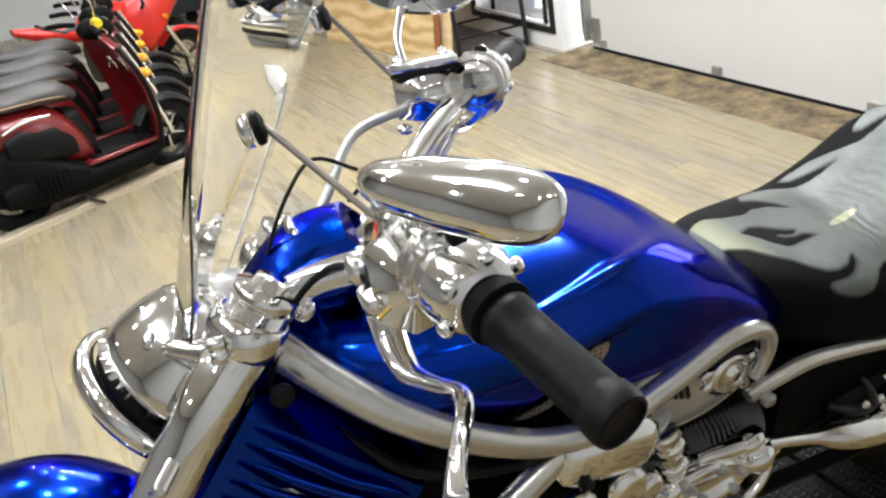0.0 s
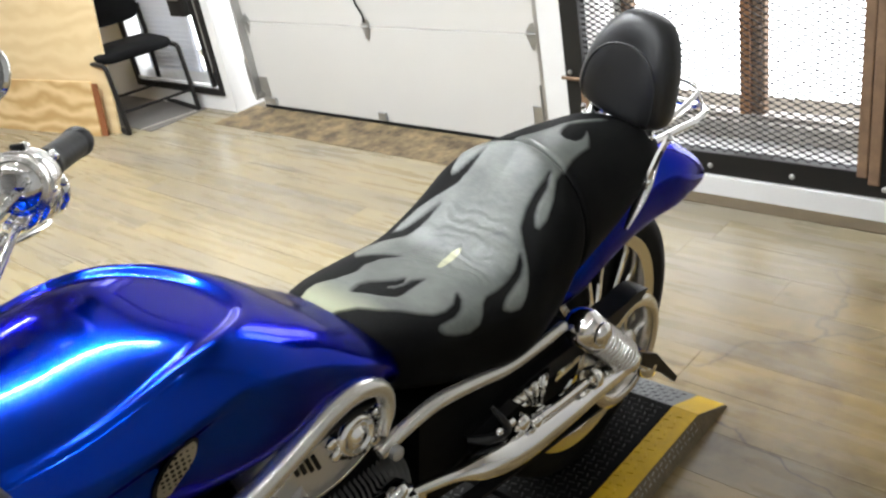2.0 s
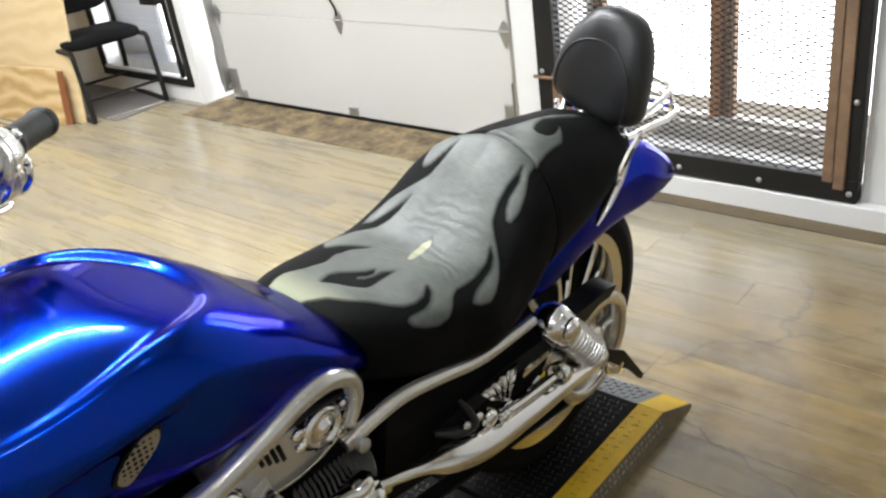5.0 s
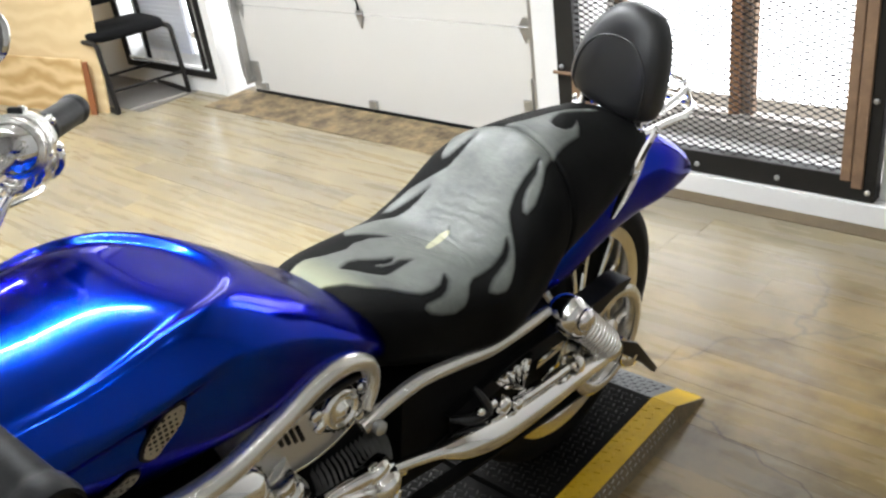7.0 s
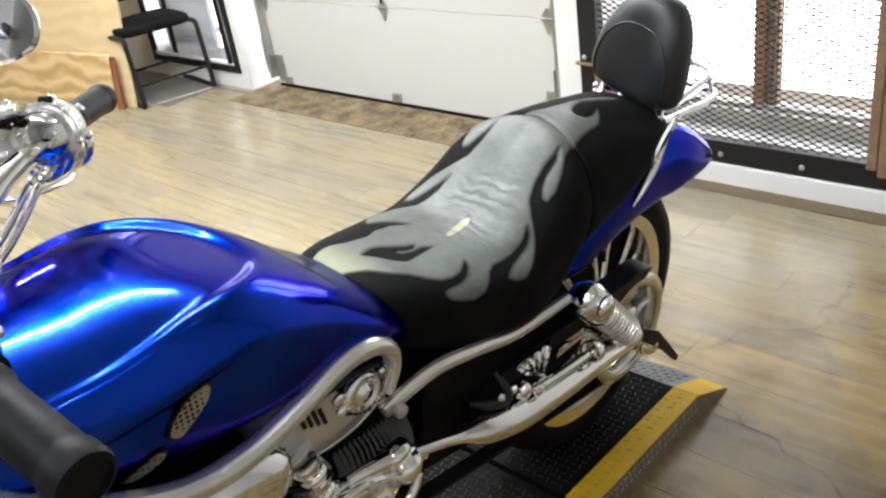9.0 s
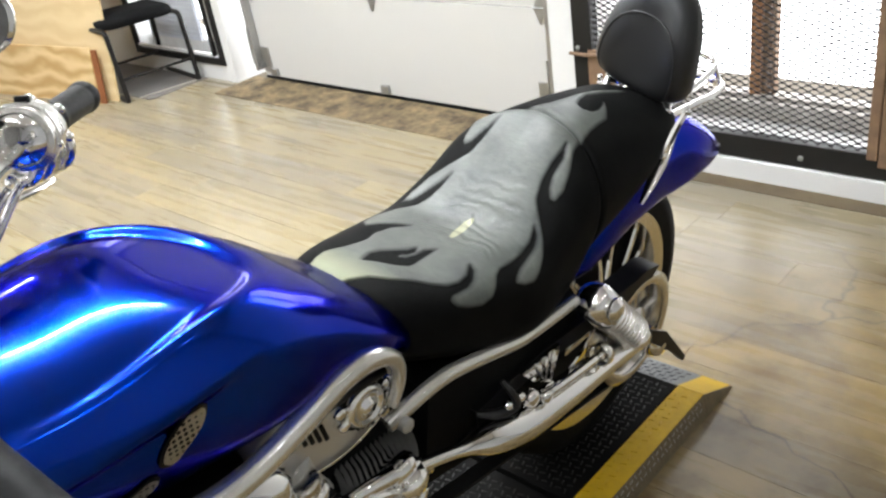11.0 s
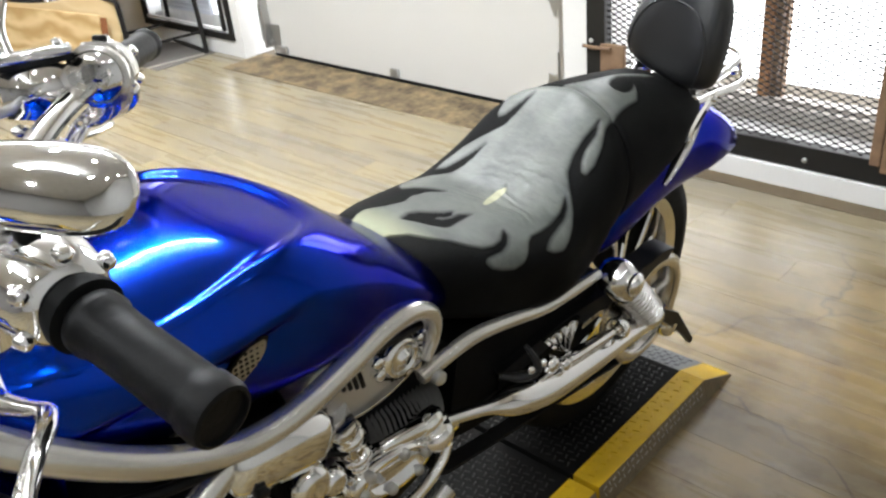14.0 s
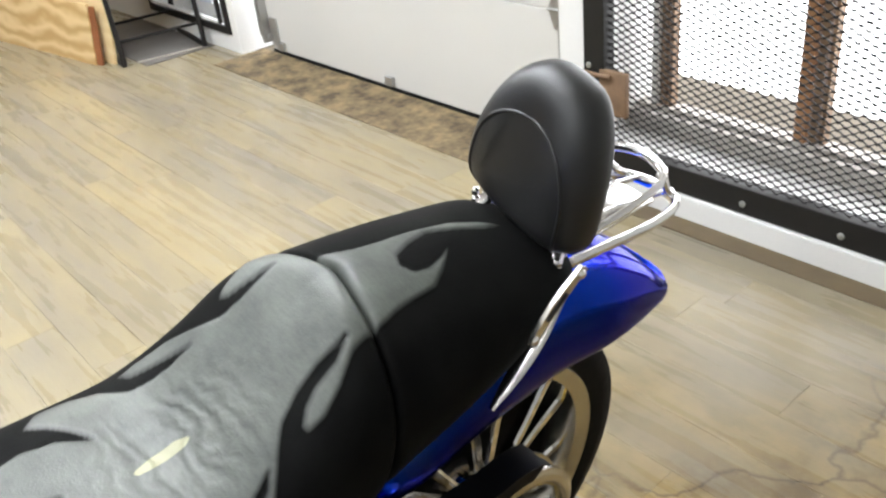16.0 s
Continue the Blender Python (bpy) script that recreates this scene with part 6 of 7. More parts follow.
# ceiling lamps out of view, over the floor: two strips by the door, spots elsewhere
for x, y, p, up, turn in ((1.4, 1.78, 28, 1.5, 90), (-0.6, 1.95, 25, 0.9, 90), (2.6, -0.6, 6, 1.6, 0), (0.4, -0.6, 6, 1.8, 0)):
    area_lamp("ceiling_strip_lamp", pose(x, y, 2.70, 0, 0, turn), 1.2, 0.09, p * 1.3, (0.90, 0.95, 1.0))
    # added upward fill that brightens the ceiling for reflections in paint and chrome
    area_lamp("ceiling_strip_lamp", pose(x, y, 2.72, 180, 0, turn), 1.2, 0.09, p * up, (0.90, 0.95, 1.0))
for x, y, p in ((2.8, 0.5, 6), (1.6, 0.7, 5), (0.5, 0.2, 10), (0.3, 1.3, 9), (-0.9, 0.9, 9), (-2.0, 1.3, 17), (-3.2, 0.6, 22), (3.7, -0.8, 4), (2.2, -0.9, 6), (0.8, -1.2, 4), (-1.4, -0.8, 7), (2.4, -2.6, 16), (-0.4, -2.8, 18), (-5.0, 1.6, 24), (4.4, 0.9, 4), (4.3, -0.3, 5), (4.5, 2.2, 1.5)):
    area_lamp("ceiling_spot_lamp", pose(x, y, 2.84), 0.11, 0.11, p, (0.90, 0.95, 1.0))

# ---- parked scooters ----
SCOOT_RED = material("dark_red_scooter_paint", (0.15, 0.006, 0.007), 0.3, 0.1, vary=0.1, coat=0.8)
BRIGHT_RED = material("bright_red_fairing", (0.62, 0.02, 0.012), 0.3, vary=0.06, coat=0.8)
SADDLE = material("brown_grey_saddle", (0.055, 0.048, 0.043), 0.45, vary=0.2, scale=8, bump=0.0006)
AMBER = material("amber_reflector", (0.75, 0.33, 0.02), 0.2, vary=0.1, coat=0.5)
YELLOW_TAG = material("yellow_wrap", (0.8, 0.6, 0.02), 0.4, vary=0.1)


def scooter(m, label):
    """A step-through scooter: x to its right, y ahead."""
    sc = thing("scooter", m, label, "scooter", "row of scooters")
    part("rear_body", loft([oval(0, hw, y, top, bot, 2.6, 28) for y, hw, top, bot in glide([(-0.62, 0.06, 0.66, 0.58), (-0.50, 0.13, 0.69, 0.50), (-0.30, 0.165, 0.69, 0.42), (-0.12, 0.16, 0.66, 0.30), (-0.02, 0.14, 0.56, 0.27), (0.05, 0.10, 0.42, 0.27)], 5)]), SCOOT_RED, sc, "dark red rear body")
    part("lower_cowl", loft([oval(0, hw, y, top, bot, 2.8, 24) for y, hw, top, bot in ((-0.62, 0.12, 0.54, 0.20), (-0.40, 0.178, 0.55, 0.10), (-0.16, 0.182, 0.38, 0.09), (0.0, 0.178, 0.268, 0.09), (0.36, 0.17, 0.265, 0.10), (0.50, 0.12, 0.30, 0.16))]), ENGINE_BLACK, sc, "black lower cowl")
    part("floorboard", box(-0.175, 0.175, -0.04, 0.44, 0.258, 0.286, 0.01), SCOOT_RED, sc, "dark red floorboard edge")
    part("floor_mat", box(-0.15, 0.15, 0.01, 0.42, 0.2865, 0.294, 0.003), RUBBER, sc, "black ribbed foot mat")
    part("tunnel_cover", loft([oval(0, 0.11, y, top, 0.27, 3.0, 20) for y, top in ((-0.04, 0.62), (0.04, 0.60), (0.08, 0.44), (0.09, 0.30))]), PLASTIC, sc, "black panel below the saddle")
    part("saddle", loft([oval(0, hw, y, top, bot, 2.4, 32) for y, hw, top, bot in glide([(-0.64, 0.06, 0.80, 0.74), (-0.54, 0.125, 0.825, 0.71), (-0.34, 0.14, 0.79, 0.69), (-0.16, 0.155, 0.80, 0.67), (-0.02, 0.14, 0.78, 0.65), (0.06, 0.09, 0.72, 0.64)], 6)]), SADDLE, sc, "brown-grey vinyl saddle")
    part("saddle_piping", tube([(0.10, -0.58, 0.745), (0.145, -0.35, 0.735), (0.157, -0.14, 0.72), (0.12, 0.0, 0.69), (0.0, 0.065, 0.675)], 0.005, 6), material("tan_piping", (0.3, 0.2, 0.12), 0.5), sc)
    shield = part("leg_shield", loft([[Vector((hw * c, y - 0.05 * c * c + th, z)) for c, th in [(c / 8, 0.0) for c in range(-8, 9)] + [(c / 8, 0.035) for c in range(8, -9, -1)]] for z, y, hw in glide([(0.27, 0.47, 0.18), (0.40, 0.48, 0.225), (0.58, 0.46, 0.25), (0.74, 0.42, 0.245), (0.88, 0.37, 0.19), (0.96, 0.34, 0.11)], 4)]), SCOOT_RED, sc, "dark red leg shield")
    for side in (1, -1):
        part("shield_rim", tube([(0.18 * side, 0.45, 0.25), (0.23 * side, 0.455, 0.40), (0.255 * side, 0.435, 0.58), (0.25 * side, 0.395, 0.74), (0.195 * side, 0.345, 0.88)], 0.017, 8), PLASTIC, shield, "black shield rim")
    part("glove_hook", tube([(0, 0.40, 0.78), (0, 0.36, 0.77), (0, 0.355, 0.74)], 0.006, 6), CHROME, shield)
    part("head_cowl", loft([oval(0, hw, y, top, bot, 2.4, 24) for y, hw, top, bot in glide([(0.24, 0.04, 1.01, 0.96), (0.29, 0.075, 1.05, 0.93), (0.36, 0.085, 1.05, 0.92), (0.42, 0.06, 1.03, 0.93), (0.45, 0.03, 1.0, 0.95)], 4)]), ENGINE_BLACK, sc, "black handlebar cowl")
    for x in (1, -1):
        part("grip", tube([(0.12 * x, 0.27, 1.02), (0.24 * x, 0.24, 1.02), (0.36 * x, 0.20, 1.01)], 0.016, 10), RUBBER, sc)
        part("lever", tube([(0.14 * x, 0.31, 1.0), (0.26 * x, 0.29, 1.0), (0.35 * x, 0.25, 1.0)], 0.006, 8), CHROME, sc)
        part("fork_tube", tube([(0.07 * x, 0.40, 0.80), (0.07 * x, 0.52, 0.50), (0.07 * x, 0.59, 0.25)], 0.019, 10), CHROME, sc, "chrome fork tube")
        part("fork_cover", tube([(0.09 * x, 0.42, 0.86), (0.09 * x, 0.50, 0.66), (0.09 * x, 0.55, 0.52)], 0.016, 8), ALUMINIUM, sc)
        part("front_signal", loft([oval(0.15 * x, hw, y, top, bot, 2.2, 16) for y, hw, top, bot in ((0.44, 0.02, 0.70, 0.66), (0.48, 0.045, 0.715, 0.645), (0.52, 0.03, 0.70, 0.655))]), AMBER, sc, "amber turn signal")
        part("mirror_stem", tube([(0.13 * x, 0.30, 1.05), (0.20 * x, 0.28, 1.14), (0.22 * x, 0.26, 1.20)], 0.005, 8), CHROME, sc)
        part("mirror", turned([(0.001, 0), (0.05, 0.004), (0.055, 0.015), (0.045, 0.028), (0.001, 0.034)], Matrix.Translation((0.225 * x, 0.26, 1.25)) @ Matrix.Rotation(radians(-90), 4, "X"), 20), ALUMINIUM, sc)
    part("front_mudguard", loft([[Vector((0.07 * c, 0.59 + (0.265 - 0.03 * c * c - th) * math.cos(a), 0.23 + (0.265 - 0.03 * c * c - th) * math.sin(a))) for c, th in [(c / 4, 0) for c in range(-4, 5)] + [(c / 4, 0.006) for c in range(4, -5, -1)]] for a in np.linspace(0.5, 2.6, 10)]), DARK_METAL, sc, "dark front mudguard")
    for y in (0.59, -0.46):
        mm = Matrix.Translation((0, y, 0.23)) @ Matrix.Rotation(radians(90), 4, "Y")
        w = part("wheel", turned([(0.15, -0.045), (0.19, -0.055), (0.222, -0.04), (0.23, 0), (0.222, 0.04), (0.19, 0.055), (0.15, 0.045)], mm, 36), RUBBER, sc, "black scooter tyre")
        part("rim", turned([(0.135, -0.03), (0.152, -0.046), (0.155, 0.0), (0.152, 0.046), (0.135, 0.03)], mm, 32), DARK_METAL, w)
        for k in range(5):
            a = k * 2 * math.pi / 5
            part("spoke", tube([mm @ Vector((0.02 * math.cos(a), 0.02 * math.sin(a), 0)), mm @ Vector((0.13 * math.cos(a), 0.14 * math.sin(a), 0))], 0.010, 8, 0), ALUMINIUM, w)
    part("engine_case", loft([oval(0.13, 0.05, y, top, bot, 2.6, 16) for y, top, bot in ((-0.55, 0.30, 0.18), (-0.42, 0.34, 0.14), (-0.15, 0.33, 0.15), (-0.05, 0.28, 0.2))]), ENGINE_BLACK, sc, "dark engine casing")
    for k in range(7):
        part("cooling_fin", box(0.175, 0.188, -0.36 + 0.03 * k, -0.35 + 0.03 * k, 0.17, 0.31, 0.001), ENGINE_BLACK, sc, smooth=False)
    part("side_cover", loft([oval(0.15, 0.025, y, top, bot, 2.4, 16) for y, top, bot in ((-0.45, 0.56, 0.46), (-0.35, 0.60, 0.40), (-0.15, 0.56, 0.36), (-0.06, 0.46, 0.36))]), PLASTIC, sc, "black side cover")
    part("cover_trim", tube([(0.178, -0.45, 0.61), (0.19, -0.30, 0.645), (0.175, -0.15, 0.63)], 0.01, 8), CHROME, sc)
    part("centre_stand", tube([(0.08, -0.15, 0.20), (0.13, -0.10, 0.08), (0.16, -0.02, 0.012)], 0.01, 8), DARK_METAL, sc)
    return sc


SMALL = Matrix.Scale(0.80, 4)
first = scooter(pose(-1.19, 0.49, 0.0, 0, 0, 18) @ SMALL, "dark red step-through scooter with brown saddle")
for k in range(1, 4):
    copy_thing(first, pose(-1.19 - 0.37 * k, 0.49 + 0.057 * k, 0.0, 0, 0, 18))

part("yellow_tag", tube([(0.12, 0.30, 1.04), (0.17, 0.29, 1.045), (0.20, 0.285, 1.04)], 0.026, 10), YELLOW_TAG, first, "yellow wrap on the bar")

SPORT = thing("sport_motorcycle", pose(-2.83, 0.97, 0, 0, 0, 14) @ Matrix.Scale(0.68, 4), "bright red sport motorcycle parked behind the scooters", "motorcycle")
part("fairing", loft([oval(0, hw, y, top, bot, 2.6, 24) for y, hw, top, bot in glide([(0.05, 0.10, 0.90, 0.55), (0.25, 0.19, 1.0, 0.42), (0.45, 0.20, 1.08, 0.55), (0.62, 0.15, 1.05, 0.75), (0.74, 0.06, 0.95, 0.85)], 5)]), BRIGHT_RED, SPORT, "bright red fairing")
part("fuel_tank", loft([oval(0, hw, y, top, bot, 2.5, 24) for y, hw, top, bot in glide([(-0.30, 0.08, 0.88, 0.78), (-0.15, 0.15, 1.0, 0.74), (0.08, 0.15, 1.02, 0.74), (0.22, 0.1, 0.98, 0.8)], 4)]), BRIGHT_RED, SPORT)
part("tail", loft([oval(0, hw, y, top, bot, 2.5, 20) for y, hw, top, bot in ((-0.85, 0.05, 1.0, 0.93), (-0.6, 0.12, 0.95, 0.80), (-0.28, 0.13, 0.88, 0.72))]), BRIGHT_RED, SPORT)
part("saddle", loft([oval(0, hw, y, top, bot, 2.5, 20) for y, hw, top, bot in ((-0.62, 0.10, 0.98, 0.92), (-0.45, 0.13, 0.90, 0.84), (-0.24, 0.10, 0.90, 0.82))]), SADDLE, SPORT)
part("screen", loft([[Vector((0.12 * c * k, y + 0.05 * c * c * -1 + th, z)) for c, th in [(c / 6, 0) for c in range(-6, 7)] + [(c / 6, 0.004) for c in range(6, -7, -1)]] for z, y, k in ((1.06, 0.62, 1.0), (1.14, 0.50, 0.9), (1.20, 0.42, 0.7))]), DARK_METAL, SPORT)
part("engine", loft([oval(0, 0.16, y, t, b, 3, 20) for y, t, b in ((-0.25, 0.7, 0.32), (0.0, 0.72, 0.25), (0.28, 0.66, 0.28))]), DARK_METAL, SPORT)
for y in (0.68, -0.72):
    mm = Matrix.Translation((0, y, 0.30)) @ Matrix.Rotation(radians(90), 4, "Y")
    w = part("wheel", turned([(0.20, -0.05), (0.25, -0.06), (0.29, -0.045), (0.30, 0), (0.29, 0.045), (0.25, 0.06), (0.20, 0.05)], mm, 40), RUBBER, SPORT, "black tyre")
    part("rim", turned([(0.17, -0.03), (0.205, -0.05), (0.205, 0.05), (0.17, 0.03)], mm, 36), DARK_METAL, w)
    for k in range(3):
        a = k * 2.1
        part("spoke", tube([mm @ Vector((0, 0, 0)), mm @ Vector((0.18 * math.cos(a), 0.18 * math.sin(a), 0))], 0.02, 8, 0), DARK_METAL, w)
part("mudguard", loft([[Vector((0.075 * c, 0.68 + (0.33 - 0.03 * c * c - th) * math.cos(a), 0.30 + (0.33 - 0.03 * c * c - th) * math.sin(a))) for c, th in [(c / 4, 0) for c in range(-4, 5)] + [(c / 4, 0.006) for c in range(4, -5, -1)]] for a in np.linspace(0.7, 2.5, 10)]), BRIGHT_RED, SPORT)
for x in (0.11, -0.11):
    part("fork_leg", tube([(x, 0.40, 0.95), (x, 0.54, 0.62), (x, 0.68, 0.30)], 0.025, 10), CHROME, SPORT, "chrome fork leg")
    part("bar_grip", tube([(x, 0.36, 0.97), (x * 2.4, 0.30, 0.95), (x * 3.2, 0.24, 0.93)], 0.016, 8), RUBBER, SPORT)
    part("signal", tube([(x * 1.7, 0.50, 0.78), (x * 2.2, 0.50, 0.78)], 0.022, 8, 0), AMBER, SPORT, "amber turn signal")

# pale bar before the scooters: floor lit between shadows, done as a coloured solid
LIT_STRIP = material("lit_floor_strip_colour", (0.50, 0.42, 0.30), 0.5, vary=0.12, scale=6)
bm = loft([[Vector((x, y, z)) for x, z in ((0, 0), (0.085, 0), (0.085, 0.028), (0.08, 0.032), (0.005, 0.032), (0, 0.028))] for y in (-1.0, 0.98)])
bmesh.ops.transform(bm, matrix=pose(-1.01, 0.06, 0, 0, 0, 20.4), verts=bm.verts)
tagged(part("display_kerb", bm, LIT_STRIP, smooth=False), "low pale bar standing in for a lit strip of floor before the scooters", "kerb")
tagged(part("workbench", box(-6.6, -5.2, 1.4, 2.1, 0.12, 0.85, 0.02), material("dark_steel_cabinet", (0.03, 0.034, 0.04), 0.4, 0.3, vary=0.2), smooth=False), "dark steel workshop cabinet by the far wall", "cabinet")
for x in (-6.45, -5.35):
    for y in (1.5, 2.0):
        tagged(part("cabinet_castor", turned([(0.001, -0.02), (0.055, -0.018), (0.06, 0), (0.055, 0.018), (0.001, 0.02)], Matrix.Translation((x, y, 0.06)) @ Matrix.Rotation(radians(90), 4, "Y"), 16), RUBBER, bpy.data.objects["workbench"]), "", "")

# ---- floor planks ----
def plank_skin():
    m = bpy.data.materials.new("weathered_oak_plank")
    m.use_nodes = True
    nt = m.node_tree
    b = nt.nodes["Principled BSDF"]
    geo, oi, comb = nt.nodes.new("ShaderNodeNewGeometry"), nt.nodes.new("ShaderNodeObjectInfo"), nt.nodes.new("ShaderNodeCombineXYZ")
    rnd = nt.nodes.new("ShaderNodeMath")
    rnd.operation = "ADD"
    nt.links.new(geo.outputs["Random Per Island"], rnd.inputs[0])
    nt.links.new(oi.outputs["Random"], rnd.inputs[1])
    off = nt.nodes.new("ShaderNodeVectorMath")
    off.operation = "SCALE"
    off.inputs[0].default_value = (13, 7, 5)
    nt.links.new(rnd.outputs[0], off.inputs["Scale"])
    pos = nt.nodes.new("ShaderNodeVectorMath")
    pos.operation = "ADD"
    nt.links.new(geo.outputs["Position"], pos.inputs[0])
    nt.links.new(off.outputs[0], pos.inputs[1])

    def stretched(sx, sy, scale, detail):
        mp, n = nt.nodes.new("ShaderNodeMapping"), nt.nodes.new("ShaderNodeTexNoise")
        mp.inputs["Scale"].default_value = (sx, sy, 1)
        n.inputs["Scale"].default_value, n.inputs["Detail"].default_value, n.inputs["Roughness"].default_value = scale, detail, 0.6
        nt.links.new(pos.outputs[0], mp.inputs["Vector"])
        nt.links.new(mp.outputs["Vector"], n.inputs["Vector"])
        return n.outputs["Fac"]

    broad, grain, fine = stretched(0.75, 3.4, 1.5, 4), stretched(0.8, 9.0, 2.4, 5), stretched(1.0, 20.0, 12, 5)

    def ramp(src, stops):
        r = nt.nodes.new("ShaderNodeValToRGB")
        while len(r.color_ramp.elements) < len(stops):
            r.color_ramp.elements.new(0.5)
        for e, (p, c) in zip(r.color_ramp.elements, stops):
            e.position, e.color = p, (*c, 1)
        nt.links.new(src, r.inputs["Fac"])
        return r.outputs["Color"]

    def mix(fac, a, c, mode="MIX"):
        x = nt.nodes.new("ShaderNodeMix")
        x.data_type, x.blend_type = "RGBA", mode
        if isinstance(fac, float):
            x.inputs["Factor"].default_value = fac
        else:
            nt.links.new(fac, x.inputs["Factor"])
        nt.links.new(a, x.inputs["A"])
        nt.links.new(c, x.inputs["B"])
        return x.outputs["Result"]

    base = ramp(broad, [(0.26, (0.228, 0.200, 0.158)), (0.44, (0.268, 0.227, 0.156)), (0.60, (0.304, 0.250, 0.152)), (0.78, (0.242, 0.208, 0.160))])
    tone = ramp(oi.outputs["Random"], [(0.0, (0.91, 0.92, 0.95)), (0.5, (1.0, 1.0, 0.99)), (1.0, (1.07, 1.05, 0.96))])
    base = mix(1.0, base, tone, "MULTIPLY")
    base = mix(0.22, base, ramp(grain, [(0.30, (0.74, 0.71, 0.67)), (0.50, (1.0, 1.0, 1.0)), (0.72, (1.10, 1.08, 1.04))]), "MULTIPLY")
    base = mix(0.16, base, ramp(fine, [(0.33, (0.66, 0.64, 0.62)), (0.58, (1.06, 1.05, 1.04))]), "MULTIPLY")
    mottle = stretched(0.7, 3.4, 3.6, 5)
    base = mix(0.28, base, ramp(mottle, [(0.34, (0.70, 0.68, 0.68)), (0.50, (1.0, 1.0, 1.0)), (0.66, (1.16, 1.13, 1.04))]), "MULTIPLY")
    knots = nt.nodes.new("ShaderNodeTexVoronoi")
    kmap = nt.nodes.new("ShaderNodeMapping")
    kmap.inputs["Scale"].default_value = (2.2, 4.6, 1)
    nt.links.new(pos.outputs[0], kmap.inputs["Vector"])
    nt.links.new(kmap.outputs["Vector"], knots.inputs["Vector"])
    knots.inputs["Scale"].default_value = 1.0
    base = mix(0.55, base, ramp(knots.outputs["Distance"], [(0.0, (0.42, 0.38, 0.34)), (0.05, (0.66, 0.62, 0.58)), (0.11, (1.0, 1.0, 1.0))]), "MULTIPLY")
    # worn, browned patch with fine cracks beside the ramp
    place = nt.nodes.new("ShaderNodeVectorMath")
    place.operation = "DISTANCE"
    place.inputs[1].default_value = (3.15, 1.65, 0)
    nt.links.new(geo.outputs["Position"], place.inputs[0])
    ragged = nt.nodes.new("ShaderNodeTexNoise")
    ragged.inputs["Scale"].default_value, ragged.inputs["Detail"].default_value = 2.4, 6
    nt.links.new(geo.outputs["Position"], ragged.inputs["Vector"])
    reach = nt.nodes.new("ShaderNodeMath")
    reach.operation = "MULTIPLY_ADD"
    reach.inputs[1].default_value = 1.3
    nt.links.new(ragged.outputs["Fac"], reach.inputs[0])
    nt.links.new(place.outputs["Value"], reach.inputs[2])
    patch = nt.nodes.new("ShaderNodeMapRange")
    patch.inputs["From Min"].default_value, patch.inputs["From Max"].default_value = 2.3, 1.6
    nt.links.new(reach.outputs[0], patch.inputs["Value"])
    crack = nt.nodes.new("ShaderNodeTexVoronoi")
    crack.feature = "DISTANCE_TO_EDGE"
    crack.inputs["Scale"].default_value = 1.5
    bent = nt.nodes.new("ShaderNodeVectorMath")
    bent.operation = "MULTIPLY_ADD"
    bent.inputs[1].default_value = (0.5, 0.5, 0)
    nt.links.new(ragged.outputs["Color"], bent.inputs[0])
    nt.links.new(geo.outputs["Position"], bent.inputs[2])
    nt.links.new(bent.outputs[0], crack.inputs["Vector"])
    brown = ramp(crack.outputs["Distance"], [(0.0, (0.26, 0.21, 0.15)), (0.011, (0.72, 0.63, 0.47)), (0.4, (0.80, 0.70, 0.52))])
    stain = nt.nodes.new("ShaderNodeTexNoise")
    stain.inputs["Scale"].default_value, stain.inputs["Detail"].default_value, stain.inputs["Roughness"].default_value = 7.5, 7, 0.62
    nt.links.new(geo.outputs["Position"], stain.inputs["Vector"])
    brown = mix(1.0, brown, ramp(stain.outputs["Fac"], [(0.34, (0.62, 0.57, 0.52)), (0.50, (1.0, 1.0, 1.0)), (0.66, (1.22, 1.20, 1.14))]), "MULTIPLY")
    base = mix(patch.outputs["Result"], base, mix(1.0, base, brown, "MULTIPLY"))
    nt.links.new(base, b.inputs["Base Color"])
    b.inputs["Specular IOR Level"].default_value = 0.26
    rr = nt.nodes.new("ShaderNodeMapRange")
    rr.inputs["To Min"].default_value, rr.inputs["To Max"].default_value = 0.20, 0.36
    nt.links.new(grain, rr.inputs["Value"])
    nt.links.new(rr.outputs["Result"], b.inputs["Roughness"])
    bp = nt.nodes.new("ShaderNodeBump")
    bp.inputs["Strength"].default_value, bp.inputs["Distance"].default_value = 0.12, 0.0008
    nt.links.new(fine, bp.inputs["Height"])
    nt.links.new(bp.outputs["Normal"], b.inputs["Normal"])
    return m


OAK = plank_skin()
PW, PL = 0.152, 1.22


def plank_mesh(length):
    bm = bmesh.new()
    g = 0.0002
    x0, x1, y0, y1 = g, length - g, g, PW - g
    lo = [bm.verts.new(p) for p in ((x0, y0, -0.006), (x1, y0, -0.006), (x1, y1, -0.006), (x0, y1, -0.006))]
    mid = [bm.verts.new(p) for p in ((x0, y0, -0.0006), (x1, y0, -0.0006), (x1, y1, -0.0006), (x0, y1, -0.0006))]
    e = 0.0005
    hi = [bm.verts.new(p) for p in ((x0 + e, y0 + e, 0), (x1 - e, y0 + e, 0), (x1 - e, y1 - e, 0), (x0 + e, y1 - e, 0))]
    for a, b in ((lo, mid), (mid, hi)):
        for k in range(4):
            j = (k + 1) % 4
            bm.faces.new((a[k], a[j], b[j], b[k]))
    bm.faces.new(hi)
    me = bpy.data.meshes.new("plank")
    bm.to_mesh(me)
    bm.free()
    me.materials.append(OAK)
    return me


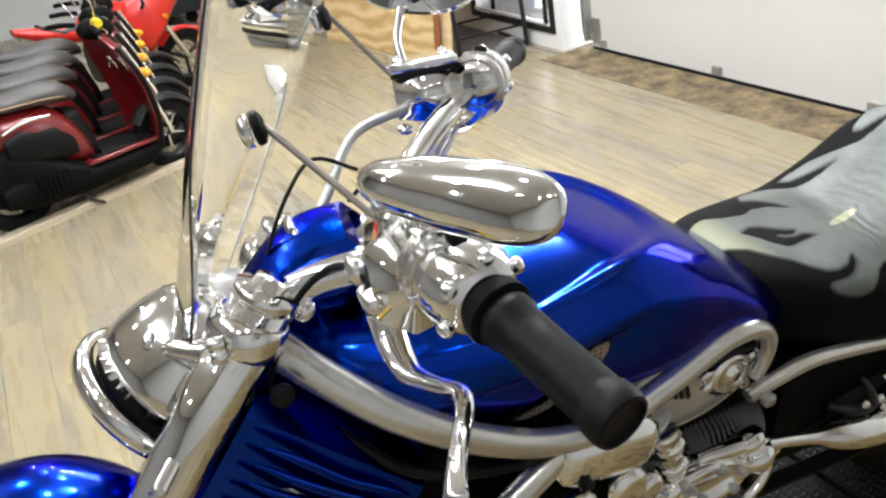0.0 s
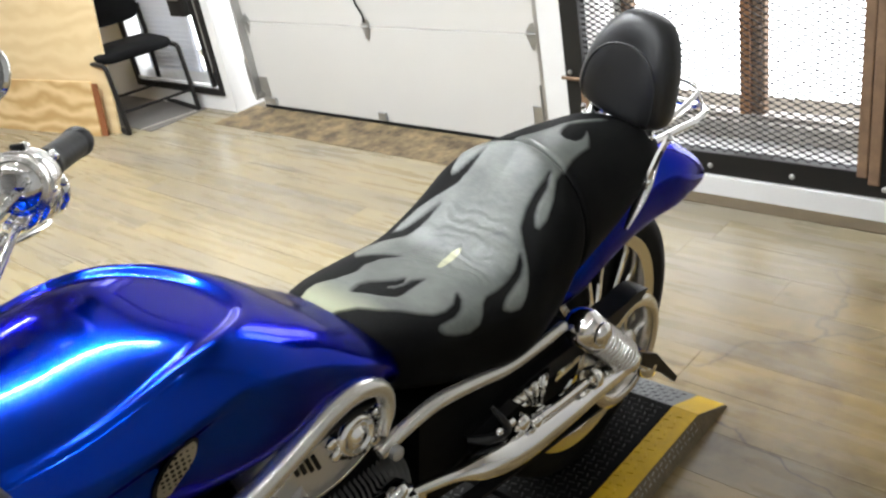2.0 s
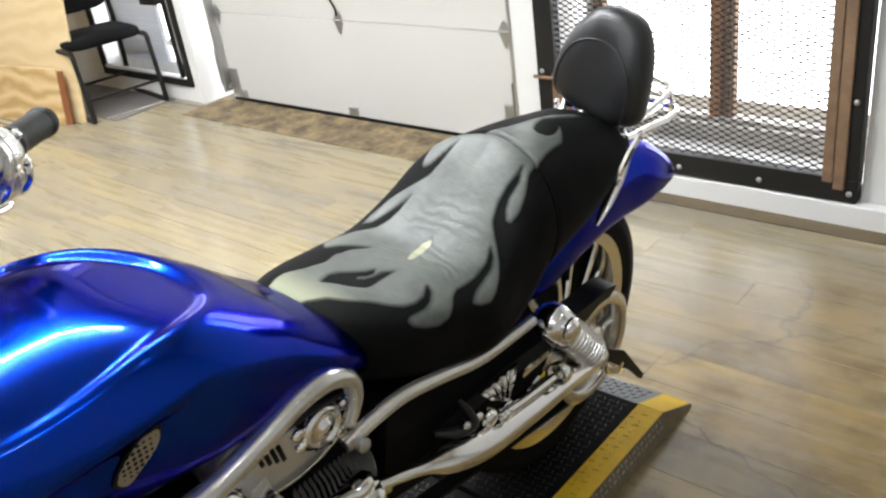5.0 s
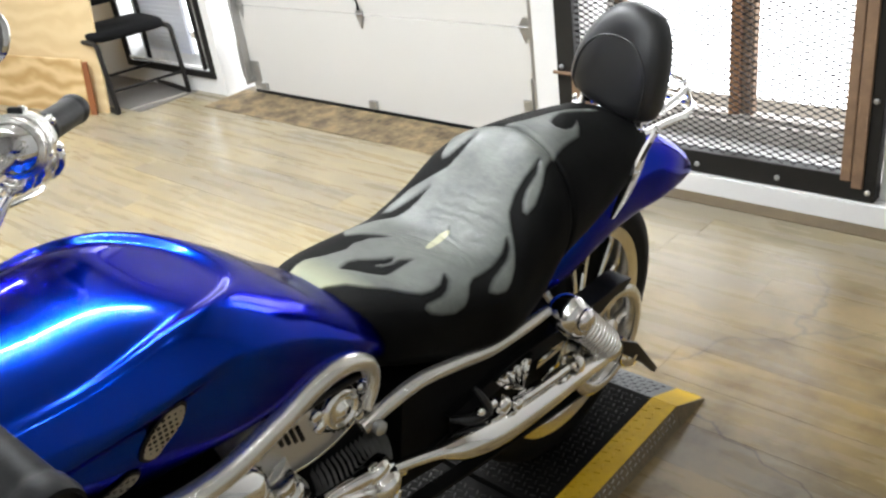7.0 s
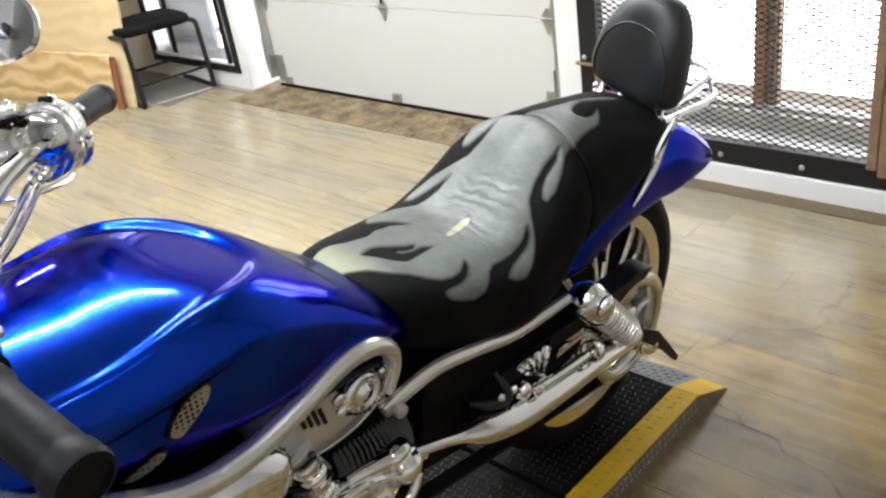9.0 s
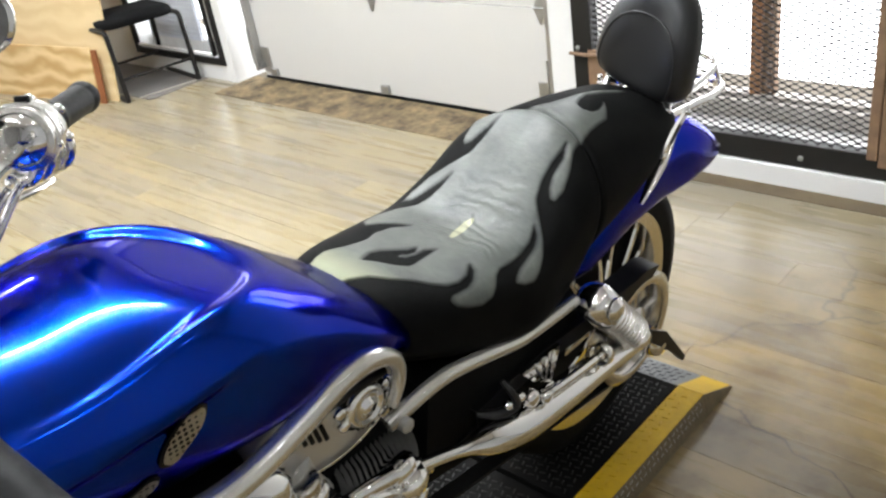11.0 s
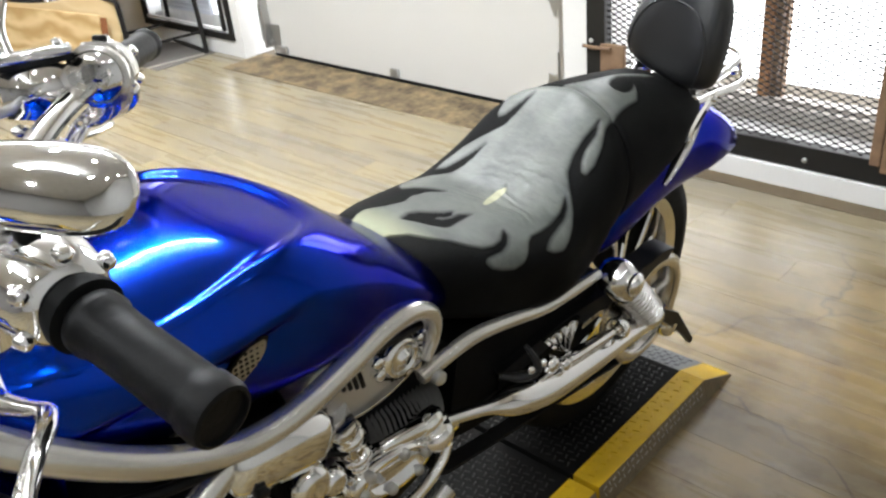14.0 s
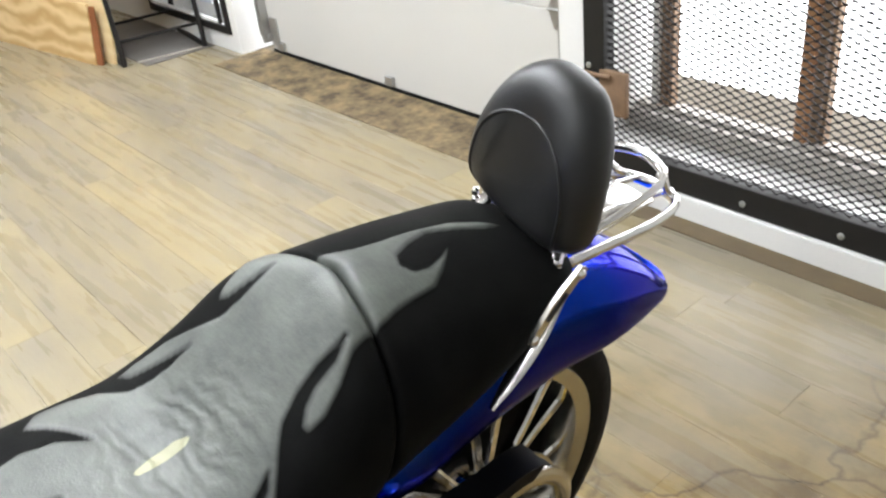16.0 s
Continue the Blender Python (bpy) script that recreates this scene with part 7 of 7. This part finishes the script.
plank_data = plank_mesh(PL)
far_v, far_f = [], []
row = 0
y = -4.0
shift = random.Random(7)
while y < 3.36:
    x = -7.0 - shift.random() * PL
    while x < 5.0:
        if -2.6 < x < 3.6 and y > -0.6:
            ob = new("plank", plank_data)
            ob.location, ob.parent = (x, y, 0), floor_base
        else:
            k = len(far_v)
            far_v.extend((min(5.1, max(-7.1, v.co.x + x)), min(3.40, v.co.y + y), v.co.z) for v in plank_data.vertices)
            far_f.extend(tuple(i + k for i in f.vertices) for f in plank_data.polygons)
        x += PL
    y += PW
    row += 1
rest = mesh_part("plank_field", (far_v, far_f), OAK, floor_base)
rest["kind"] = "stuff"
